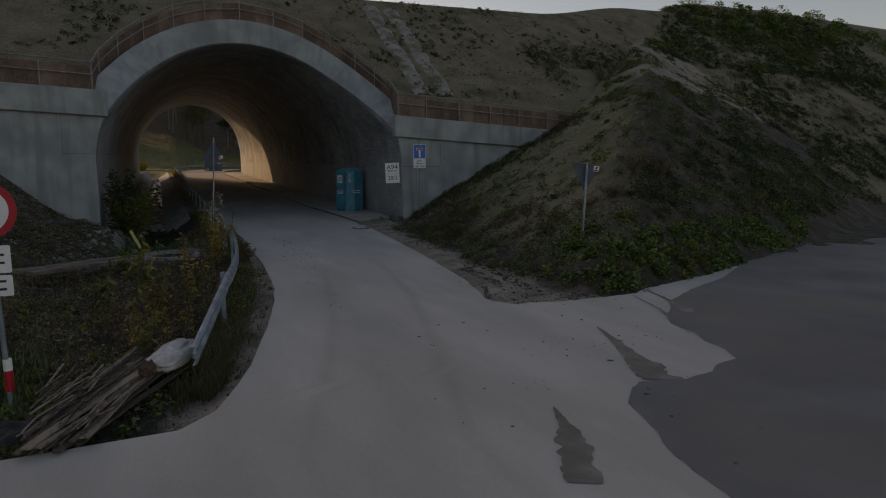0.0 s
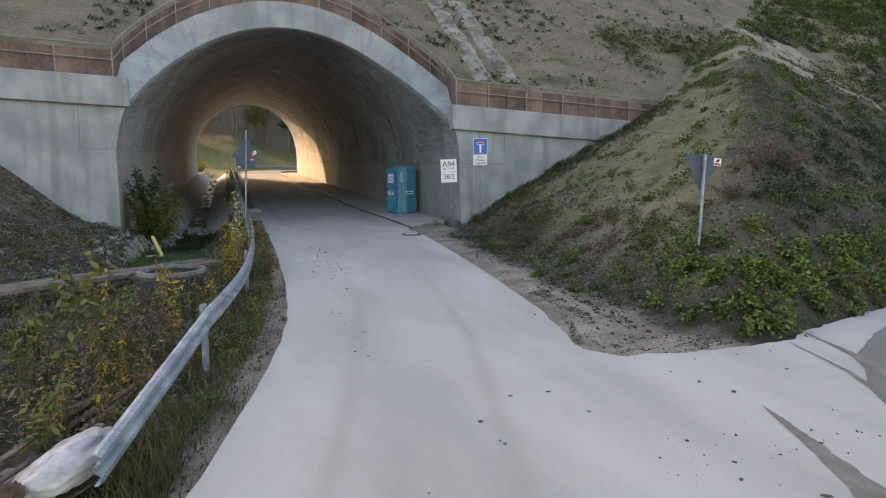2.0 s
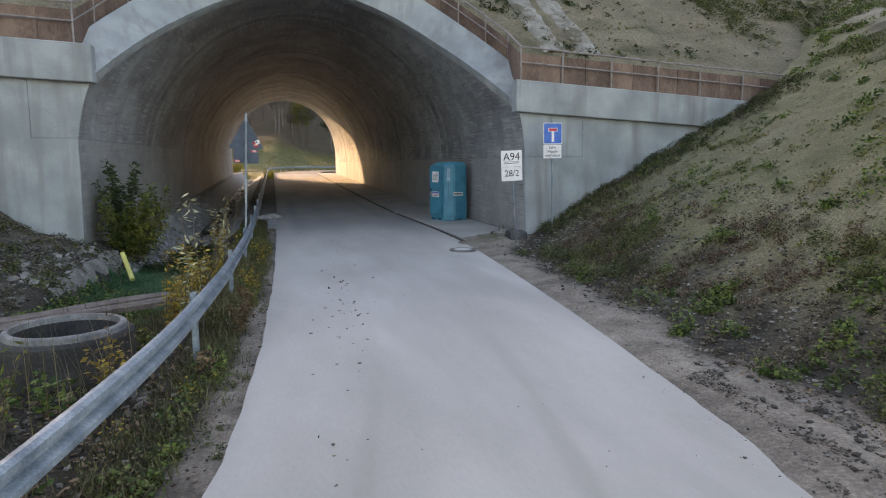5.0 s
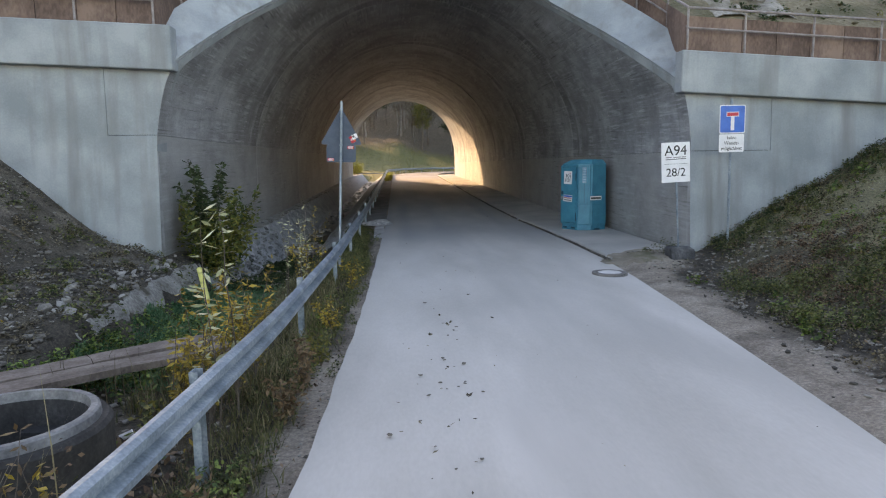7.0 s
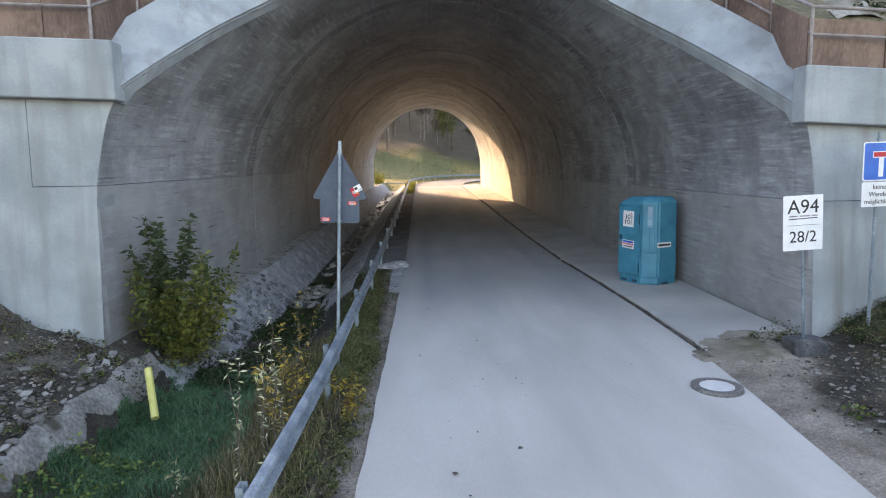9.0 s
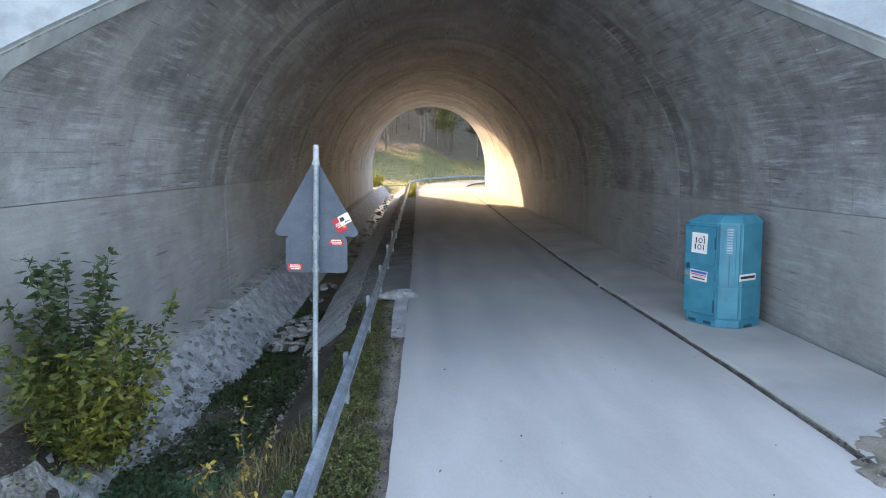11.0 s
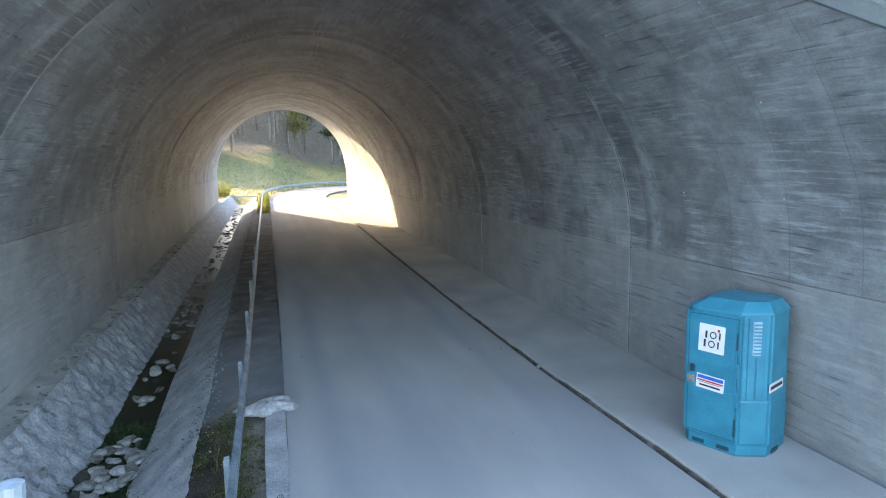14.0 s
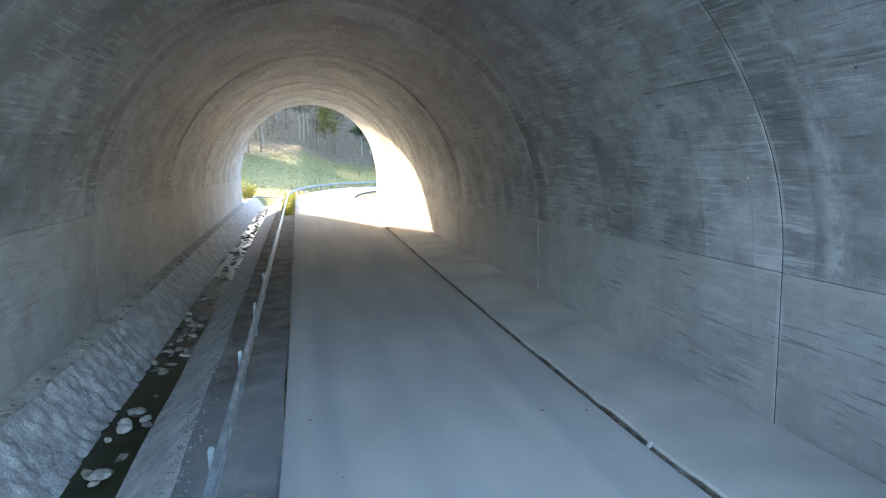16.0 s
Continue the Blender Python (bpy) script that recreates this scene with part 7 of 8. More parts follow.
V, F = blades(P, ground_z, 0.2, 0.014, 22, 0.8)
stuff("grass", V, F, "grass", "rough green grass on the ditch bank", "grass")


foot = lambda x, y: np.minimum(x - mound_foot(y), y - side_edge(x))


def clumps(P, radius, per, size, mat, label, category, seed, zfun=ground_z, tall=0.8):
    """Rounded tufts of leaves at the points P, joined as stuff."""
    g = np.random.default_rng(seed)
    r = radius * g.uniform(0.4, 1.3, len(P))
    z = zfun(P[:, 0], P[:, 1])
    k = np.repeat(np.arange(len(P)), per)
    n = len(k)
    a, u = g.uniform(0, 6.28, n), g.uniform(0, 1, n) ** 0.6
    h = g.uniform(0, 1, n)
    rr = r[k] * u * np.sqrt(1 - 0.8 * h ** 2)
    C = np.stack([P[k, 0] + rr * np.cos(a), P[k, 1] + rr * np.sin(a), z[k] + r[k] * tall * h], 1)
    C[:, 2] += zfun(C[:, 0], C[:, 1]) - z[k]
    V, F = leaves(C, size, size * 0.7, seed, 0.05, 1.0)
    stuff("weeds", V, F, mat, label, category)


belt = lambda x, y: (foot(x, y) > 0.05) & (y < 11.2 + 0.45 * (x - 8) + 2.6)
P = scatter(2000, 8.4, 24, 11.0, 20, lambda x, y, u: belt(x, y) & (foot(x, y) < 1.6 + 0.9 * (x < 12.5)) & (u < 2.5 * patchy(x, y, 0.9, 2) - 0.8), 41)
clumps(P, 0.27, 64, 0.1, "leaf_nettle", "dense green nettles and brambles at the mound's foot", "weeds", 42, tall=1.0)
P = scatter(900, 8.4, 24, 11.2, 20, lambda x, y, u: belt(x, y) & (foot(x, y) < 2.8) & (u < 2.2 * patchy(x, y, 0.9, 5) - 0.85), 43)
clumps(P, 0.24, 60, 0.075, "leaf_olive", "yellowing bramble leaves at the mound's foot", "weeds", 44, tall=1.1)
flank = lambda x, y: (x > edge_r(y) + 1.0) & (y < 27.8)
P = scatter(2400, 8.4, 16, 13.2, 27.8, lambda x, y, u: flank(x, y) & (x - mound_foot(y) < 2.4) & (u < 3.0 * patchy(x, y, 0.8, 7) - 1.6 - 0.5 * step(y, 24.5, 26.5)), 45)
clumps(P, 0.26, 80, 0.05, "leaf_verge", "soft green weed tufts on the mound's flank", "weeds", 46, tall=1.2)
P = scatter(1500, 8.4, 16, 13.2, 27.8, lambda x, y, u: flank(x, y) & (y < 25) & (x - mound_foot(y) < 1.9) & (u < 3.0 * patchy(x, y, 1.0, 57) - 1.55), 145)
clumps(P, 0.2, 50, 0.07, "leaf", "bright green herbs on the mound's flank", "weeds", 146, tall=1.0)
P = scatter(1800, 8.4, 17, 13.2, 27.8, lambda x, y, u: flank(x, y) & (x - mound_foot(y) < 3.2) & (u < 2.6 * patchy(x, y, 0.9, 3) - 1.3), 47)
clumps(P, 0.22, 50, 0.045, "withered", "withered brown weeds on the mound's flank", "weeds", 48, tall=1.0)
P = scatter(2600, 11, 22, 15, 27.6, lambda x, y, u: (foot(x, y) > 1.0) & (u < 2.6 * patchy(x, y, 0.7, 4) - 1.5), 49)
clumps(P, 0.1, 16, 0.05, "leaf_olive", "sparse low tufts on the mound", "weeds", 50)
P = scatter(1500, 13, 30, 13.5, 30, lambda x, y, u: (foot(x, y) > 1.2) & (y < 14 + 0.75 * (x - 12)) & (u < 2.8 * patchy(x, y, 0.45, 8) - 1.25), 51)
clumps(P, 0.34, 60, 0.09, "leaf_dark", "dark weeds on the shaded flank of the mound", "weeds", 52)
P = scatter(700, 13, 30, 13.5, 34, lambda x, y, u: (foot(x, y) > 2) & (u < 2.6 * patchy(x, y, 0.5, 11) - 1.2), 53)
clumps(P, 0.35, 70, 0.1, "leaf", "bright green weeds along the mound's ridge", "weeds", 54)
P = scatter(700, 11.5, 17, 16, 27.6, lambda x, y, u: (foot(x, y) > 1.5) & (u < 2.6 * patchy(x, y, 0.9, 421) - 1.2), 421)
clumps(P, 0.2, 40, 0.055, "leaf_olive", "yellow-green low plants on the mound's open face", "weeds", 422, tall=0.6)
P = scatter(900, 10.5, 18, 17, 27.8, lambda x, y, u: (foot(x, y) > 1.2) & (y > 22) & (u < 2.4 * patchy(x, y, 0.8, 423) - 1.0), 423)
clumps(P, 0.17, 36, 0.055, "leaf", "green low plants on the mound near the wall", "weeds", 424, tall=0.7)
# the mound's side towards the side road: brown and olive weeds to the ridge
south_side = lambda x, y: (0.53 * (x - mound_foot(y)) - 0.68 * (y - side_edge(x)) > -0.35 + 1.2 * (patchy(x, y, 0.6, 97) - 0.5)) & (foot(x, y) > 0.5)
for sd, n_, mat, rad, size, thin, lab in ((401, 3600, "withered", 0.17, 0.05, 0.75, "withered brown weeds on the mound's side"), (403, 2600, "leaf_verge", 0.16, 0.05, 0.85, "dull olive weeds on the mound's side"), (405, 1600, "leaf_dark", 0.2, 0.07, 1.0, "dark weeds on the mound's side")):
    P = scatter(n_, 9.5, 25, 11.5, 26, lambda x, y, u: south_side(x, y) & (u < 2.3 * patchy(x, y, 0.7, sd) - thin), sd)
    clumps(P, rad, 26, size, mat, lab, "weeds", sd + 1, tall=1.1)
P = scatter(1500, 11, 25, 12, 26, lambda x, y, u: south_side(x, y) & (u < 2.0 * patchy(x, y, 0.8, 407) - 0.5), 407)
V, F = blades(P, ground_z, 0.55, 0.01, 408, 0.4)
stuff("dead_stalks", V, F, "leaf_rust", "thin dead brown stalks on the mound's side", "stalks")
# dark fringe of weeds where the mound meets the wing wall
for sd, n_, mat, lab in ((411, 1500, "leaf_verge", "olive weeds along the foot of the wing wall"), (413, 1100, "leaf_dark", "dark weeds along the foot of the wing wall"), (415, 900, "withered", "brown weeds along the foot of the wing wall")):
    P = scatter(n_, 10.5, 21, 25.2, 28.1, lambda x, y, u: (x > mound_foot(y) + 0.2) & (u < 0.25 + 0.9 * step(y, 26.0, 27.7) * patchy(x, y, 1.0, sd) * 1.6 - 0.25), sd)
    clumps(P, 0.15, 26, 0.05, mat, lab, "weeds", sd + 1, tall=1.2)
P = scatter(2200, 8.6, 13, 17, 27, lambda x, y, u: flank(x, y) & (x - mound_foot(y) > -0.2) & (x - mound_foot(y) < 2.6) & (u < 2.2 * patchy(x, y, 1.0, 417) - 0.75), 417)
clumps(P, 0.13, 24, 0.045, "leaf_rust", "low reddish-brown weeds on the mound's flank", "weeds", 418, tall=1.0)
# rough ground on the left
P = scatter(330, -9, 1.4, 7.6, 21, lambda x, y, u: (x < rail_x(y) - 0.15) & (u < 2.2 * patchy(x, y, 0.7, 4) - 0.55), 55)
clumps(P, 0.2, 40, 0.07, "leaf_olive", "low weeds on the rough ground", "weeds", 56, tall=1.2)
P = scatter(300, -9, 1.4, 7.6, 21, lambda x, y, u: (x < rail_x(y) - 0.15) & (u < 2.2 * patchy(x, y, 0.6, 14) - 0.75), 57)
clumps(P, 0.24, 40, 0.08, "leaf", "green herbs on the rough ground", "weeds", 58, tall=1.0)
P = scatter(900, -5.5, -1.5, 21, 28, lambda x, y, u: u < 2.4 * patchy(x, y, 0.8, 16) - 1.0, 159)
clumps(P, 0.14, 30, 0.045, "withered", "withered brown weeds among the rubble", "weeds", 160)
P = scatter(500, -7, -0.9, 21, 28, lambda x, y, u: u < 2.4 * patchy(x, y, 1.0, 6) - 1.0, 59)
clumps(P, 0.17, 36, 0.06, "leaf_verge", "weeds among the rubble", "weeds", 60)
P = scatter(2600, 0.4, 2.95, 9, 37.2, lambda x, y, u: (x > rail_x(y) - 0.2) & (x < edge_l(y) - sand_w(y) - 0.08) & (u < 2.2 * patchy(x, y, 1.3, 9) - 0.45), 61)
clumps(P, 0.12, 40, 0.04, "leaf_verge", "small leafy weeds along the barrier", "weeds", 62, tall=1.1)
P = scatter(3400, 1.3, 2.96, 26.5, 37.3, lambda x, y, u: (x < edge_l(y) - sand_w(y) - 0.3 * patchy(x, y, 1.7, 27)) & (x > 1.45 + 0.25 * patchy(x, y, 1.5, 28)) & (u < 2.0 * patchy(x, y, 1.2, 29) - 0.35), 65)
clumps(P, 0.13, 34, 0.04, "leaf_verge", "dense low weeds beside the barrier at the tunnel mouth", "weeds", 66, tall=1.3)
P = scatter(120, 0.4, 2.9, 9, 30, lambda x, y, u: (x > rail_x(y) - 1.0) & (x < edge_l(y) - 0.4) & (u < 2.2 * patchy(x, y, 1.1, 19) - 0.8), 63)
clumps(P, 0.13, 26, 0.045, "leaf_yellow", "yellowing weeds under the barrier", "weeds", 64, tall=1.3)


def flat_litter(n, x0, x1, y0, y1, keep, size, mat, label, seed):
    P = scatter(n, x0, x1, y0, y1, keep, seed)
    V, F = leaves(np.column_stack([P, ground_z(P[:, 0], P[:, 1]) + 0.03]), size, size * 0.6, seed, 0.0, 3.0)
    stuff("fallen_leaves", V, F, mat, label, "fallen leaves")


def road_litter(n, cx, sx, y0, y1, seed, size):
    gg = np.random.default_rng(seed)
    y = gg.uniform(y0, y1, n)
    x = cx + 0.07 * (y - 8) + gg.normal(0, sx, n)
    k = (x > edge_l(y) + 0.1) & (x < edge_r(y) - 0.1)
    V, F = leaves(np.column_stack([x[k], y[k], road_z(y[k]) + 0.057]), size, size * 0.7, seed, 0.0, 4.0)
    stuff("fallen_leaves", V, F, "withered", "small brown leaf scraps scattered on the road", "fallen leaves")


road_litter(26, 3.05, 0.2, 16.8, 22.6, 91, 0.06)
road_litter(40, 3.1, 0.35, 11.7, 30, 94, 0.04)
pebble_field(300, 4.2, 8.0, 5.2, 8.6, lambda x, y, u: u < 3.2 * patchy(x, y, 0.9, 61) - 1.75, 0.006, 0.02, 131, "grit", "crumbs of gravel on the dusty junction", lambda x, y: road_z(y) + 0.05)
road_litter(80, 4.6, 1.6, 11.7, 45, 93, 0.025)
near_left = lambda x, y, u: (x < edge_l(y) - 0.3) & (y > 7.4)
flat_litter(9000, -7, 2.6, 7.4, 28, lambda x, y, u: near_left(x, y, u) & (u < 0.2 + patchy(x, y, 0.9, 31)), 0.07, "withered", "brown fallen leaves on the rough ground", 71)
flat_litter(1300, -6, 2.6, 7.4, 26, lambda x, y, u: near_left(x, y, u) & (x < rail_x(y) - 0.3) & (u < 1.4 * patchy(x, y, 0.8, 33) - 0.3), 0.06, "leaf_yellow", "yellow fallen leaves beside the barrier", 73)
flat_litter(5000, 0.0, 3.0, 9.0, 30, lambda x, y, u: (x > rail_x(y) - 0.5) & (x < edge_l(y) - 0.1) & (u < 0.1 + patchy(x, y, 1.3, 133)), 0.06, "leaf_rust", "dry brown leaves in the grass under the barrier", 173)
flat_litter(5000, 8, 15, 12.5, 28, lambda x, y, u: flank(x, y) & (u < 1.6 * patchy(x, y, 0.9, 35) - 0.4), 0.06, "leaf_brown", "brown fallen leaves on the mound's foot", 75)
flat_litter(9000, -5, 1.6, 8.2, 19, lambda x, y, u: (x < rail_x(y) - 0.1) & (u < 0.2 + patchy(x, y, 1.1, 131)), 0.1, "leaf_rust", "reddish-brown dead leaves and bark scraps behind the barrier", 171)
pebble_field(2600, -6, 1.4, 8.5, 21, lambda x, y, u: (x < rail_x(y) - 0.15) & (u < 2.2 * patchy(x, y, 0.7, 83) - 0.7), 0.015, 0.085, 229, "stone", "pale broken stones among dead leaves")
# weeds creeping over the sandy edge
P = scatter(3600, -0.4, 3.0, 8.6, 37, lambda x, y, u: (x > edge_l(y) - sand_w(y) - 0.25) & (x < edge_l(y) - 0.06) & (u < 2.4 * patchy(x, y, 1.6, 39) - 0.5 - 0.75 * (x - edge_l(y) + sand_w(y) + 0.1) / (sand_w(y) + 0.1)), 121)
clumps(P, 0.08, 26, 0.03, "leaf_verge", "low weeds creeping over the sandy road edge", "weeds", 122, tall=0.8)
P = scatter(12000, -0.4, 3.0, 8.6, 30, lambda x, y, u: (x > edge_l(y) - sand_w(y) - 0.5) & (x < edge_l(y) - 0.08) & (u < 2.4 * patchy(x, y, 1.3, 43) - 0.4 - 0.75 * (x - edge_l(y) + sand_w(y) + 0.1) / (sand_w(y) + 0.1)), 123)
V, F = blades(P, ground_z, 0.13, 0.011, 124, 1.0)
stuff("grass", V, F, "grass", "short grass creeping over the sandy road edge", "grass")
P = scatter(500, 0.3, 2.3, 10.5, 24, lambda x, y, u: (x > rail_x(y) + 0.02) & (x < rail_x(y) + 0.4) & (u < 2.6 * patchy(x, y, 1.1, 67) - 1.0), 125)
clumps(P, 0.16, 40, 0.05, "leaf", "fresh green herbs at the barrier's foot", "weeds", 126, tall=1.2)
# dead stalks
P = scatter(1500, -5, 1.3, 8.5, 20.5, lambda x, y, u: (x < rail_x(y)) & (u < 1.6 * patchy(x, y, 0.8, 37) - 0.5), 77)
V, F = blades(P, ground_z, 0.6, 0.012, 78, 0.5)
stuff("dead_stalks", V, F, "withered", "dead brown stalks on the rough ground", "stalks")
P = scatter(330, -1.2, 1.3, 10.4, 17.5, lambda x, y, u: (x < rail_x(y) - 0.15) & (u < 1.8 * patchy(x, y, 1.0, 437) - 0.45), 437)
V, F = blades(P, ground_z, 1.15, 0.009, 438, 0.35)
stuff("dead_stalks", V, F, "straw", "thin golden-brown stalks behind the barrier's start", "stalks")
P = scatter(130, -1.2, 1.3, 10.4, 17.5, lambda x, y, u: (x < rail_x(y) - 0.15) & (u < 1.8 * patchy(x, y, 1.0, 437) - 0.45), 439)
clumps(P, 0.22, 30, 0.05, "leaf_rust", "reddish-brown dry weeds behind the barrier's start", "weeds", 440, tall=3.0)


def bank_z(x, y):
    return np.minimum(4.9 + (y - 28.6) / 1.38, crest_z(x)) + 0.05


over_arch = lambda x, y: y > 29.6 + 5.6 * np.sqrt(np.clip(1 - ((x - CX) / 8.2) ** 2, 0, 1))
P = scatter(2600, -18, 34, 29.6, 41, lambda x, y, u: over_arch(x, y) & (u < 2.6 * patchy(x, y, 0.5, 3) - 1.35), 81)
clumps(P, 0.22, 30, 0.09, "leaf_dark", "dark weed tufts on the embankment", "weeds", 82, bank_z, 0.5)
P = scatter(3000, -18, 34, 29.6, 41, lambda x, y, u: over_arch(x, y) & (u < 2.6 * patchy(x, y, 0.9, 23) - 1.2), 83)
clumps(P, 0.1, 14, 0.06, "leaf_olive", "sparse dry tufts on the embankment", "weeds", 84, bank_z, 0.5)
high = lambda x, y: np.maximum(bank_z(x, y), ground_z(x, y))
P = scatter(5200, 21, 62, 25, 46, lambda x, y, u: (y > 34.2 + 1.6 * patchy(x, y, 0.3, 66)) & (x > 26.5 + 1.1 * (y - 30)) & (u < 2.0 * patchy(x, y, 0.4, 6) - 0.5), 85)
clumps(P, 0.4, 40, 0.13, "leaf", "green grass and herbs covering the upper slope", "weeds", 86, high, 0.6)
P = scatter(1500, 21, 62, 25, 46, lambda x, y, u: (y > 34.2 + 1.6 * patchy(x, y, 0.3, 66)) & (x > 26.5 + 1.1 * (y - 30)) & (u < 2.0 * patchy(x, y, 0.5, 16) - 0.8), 87)
clumps(P, 0.5, 40, 0.13, "leaf_olive", "yellowing herbs on the upper slope", "weeds", 88, high, 0.8)


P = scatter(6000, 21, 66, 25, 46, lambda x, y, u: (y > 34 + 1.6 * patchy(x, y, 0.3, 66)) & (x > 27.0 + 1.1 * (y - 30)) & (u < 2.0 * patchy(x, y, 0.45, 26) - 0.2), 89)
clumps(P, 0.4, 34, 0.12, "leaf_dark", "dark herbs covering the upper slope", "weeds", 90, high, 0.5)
P = scatter(700, 20, 40, 24, 35, lambda x, y, u: (np.abs(x - 23 - 1.25 * (y - 28)) < 2.2) & (u < 2.4 * patchy(x, y, 0.6, 46) - 1.0), 189)
clumps(P, 0.32, 50, 0.1, "leaf", "green weeds along the hollow behind the mound", "weeds", 190, high, 0.6)
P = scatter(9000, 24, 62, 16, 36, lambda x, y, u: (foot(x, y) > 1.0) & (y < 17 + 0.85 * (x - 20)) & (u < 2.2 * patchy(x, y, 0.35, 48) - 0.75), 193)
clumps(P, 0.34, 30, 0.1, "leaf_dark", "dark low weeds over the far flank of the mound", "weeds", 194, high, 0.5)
P = scatter(11000, 22, 60, 16, 36, lambda x, y, u: (foot(x, y) > 1.0) & (u < 2.4 * patchy(x, y, 0.4, 47) - 0.9), 191)
clumps(P, 0.3, 30, 0.08, "leaf_verge", "dull olive herbs on the dark flank of the mound", "weeds", 192, high, 0.5)
P = scatter(90, 47, 76, 41, 47.5, lambda x, y, u: u < 1.6 * patchy(x, y, 0.3, 36), 95)
clumps(P, 0.85, 170, 0.2, "leaf", "bright green bushes along the crest", "bushes", 96, high, 1.1)


# ---------------------------------------------------------------- shrubs and saplings
def sapling(name, base, height, spread, stems, n_leaf, leaf, mat, label, category, seed, up=0.0, bark="bark", curl=1.5, puff=0.22, slim=0.42, droop=0.15):
    """Several bending stems with leaves set along them."""
    g = np.random.default_rng(seed)
    t = empty(name, pose(*base), label=label, category=category)
    C = []
    for s in range(stems):
        bm = bmesh.new()
        a = g.uniform(0, 6.28)
        tip = np.array([math.cos(a) * spread * g.uniform(0.2, 1), math.sin(a) * spread * g.uniform(0.2, 1), height * g.uniform(0.65, 1.0)])
        pts = []
        for k in range(7):
            u = k / 6
            pts.append((tip[0] * u ** curl + 0.03 * g.normal() * (k > 0), tip[1] * u ** curl + 0.03 * g.normal() * (k > 0), tip[2] * u))
        tube(bm, pts, [0.009 * (1 - 0.8 * k / 6) * max(1, height / 2.2) for k in range(7)], 5)
        part("stem", bm, bark, t)
        P = np.array(pts)
        for j in range(n_leaf // stems):
            u = g.uniform(0.15 + up, 1)
            i = min(int(u * 6), 5)
            p = P[i] + (P[i + 1] - P[i]) * (u * 6 - i)
            r = spread * puff * g.uniform(0, 1) * (1.15 - u)
            b = g.uniform(0, 6.28)
            C.append(p + np.array([math.cos(b) * r, math.sin(b) * r, 0.04 * g.normal()]))
    V, F = leaves(C, leaf, leaf * slim, seed, droop, 0.8)
    mpart("foliage", mesh_of("foliage", V, F, mat), t)
    return t


def at(x, y, dz=0.0):
    return (x, y, float(ground_z(x, y)) + dz)


# bush at the tunnel mouth
sapling("bush", (-1.1, 28.9, -0.75), 2.2, 1.25, 28, 4600, 0.14, "leaf_bush", "bushy shrub with green and yellow leaves at the tunnel mouth", "shrub", 61, curl=0.75, puff=0.35)
sapling("bush", (-1.4, 29.1, -0.6), 2.9, 0.85, 9, 900, 0.18, "leaf_dark", "tall dark leafy shoots at the tunnel mouth", "shrub", 62, 0.25)
sapling("bush", (-1.0, 28.8, -0.8), 1.3, 1.15, 14, 1100, 0.1, "leaf_sunny", "yellow-green autumn shrub at the tunnel mouth", "shrub", 63, curl=0.8, puff=0.4)
# saplings along the barrier
g = np.random.default_rng(71)
spots = [(1.5, 19.2, 1.3, "leaf_yellow"), (1.7, 20.3, 1.2, "leaf_yellow"), (1.65, 19.7, 1.35, "leaf_yellow"), (1.4, 18.6, 1.0, "leaf_yellow"), (2.3, 18.9, 0.45, "leaf_brown"), (2.35, 19.8, 0.5, "leaf_brown"), (1.62, 26.0, 1.5, "leaf_yellow"), (1.72, 24.6, 1.1, "leaf_yellow"), (2.45, 20.6, 0.4, "leaf_olive"),
         (0.9, 15.2, 0.9, "leaf_yellow"), (0.5, 14.2, 0.9, "leaf_brown"), (1.1, 16.4, 1.0, "leaf_yellow"), (0.1, 13.2, 1.0, "leaf_brown"), (-0.3, 12.3, 0.9, "leaf_yellow"), (0.35, 12.0, 0.8, "leaf_yellow"), (-0.9, 13.0, 1.1, "leaf_olive"), (0.0, 14.6, 1.1, "leaf_brown"), (0.6, 13.2, 0.8, "leaf_brown"),
         (0.0, 11.2, 0.7, "leaf_yellow"), (-1.6, 12.6, 1.1, "leaf_olive"), (0.3, 15.8, 1.0, "leaf_olive"), (0.9, 16.9, 0.9, "leaf_brown"), (-1.3, 10.2, 0.9, "leaf_olive"), (-1.0, 15.4, 0.9, "leaf_brown"), (-0.5, 10.6, 0.6, "leaf_yellow"),
         (2.38, 22.2, 0.45, "leaf_yellow"), (2.5, 25.2, 0.6, "leaf_yellow"), (1.95, 17.2, 0.4, "leaf_brown"), (-2.4, 11.2, 0.9, "leaf_olive"), (-1.8, 14.6, 1.0, "leaf_olive"), (-2.6, 13.4, 1.0, "leaf_brown"), (-3.2, 12.0, 0.9, "leaf_olive")]
for k, (x, y, h, mat) in enumerate(spots):
    if y < 16 and k % 2:
        continue
    lab = {"leaf_yellow": "young sapling with yellow autumn leaves beside the barrier", "leaf_olive": "slender weed stem with pale green leaves beside the barrier", "leaf_brown": "withered brown weed beside the barrier"}[mat]
    tagged(sapling("sapling", at(x, y), h * 1.15, 0.25 * h + 0.16, 6, 64 if y < 18 else 460 if y < 21 and x < 2 else 250, 0.095 if y < 18 else 0.085, mat, lab, "sapling", 80 + k, 0.05, slim=0.38), group="saplings along the barrier")
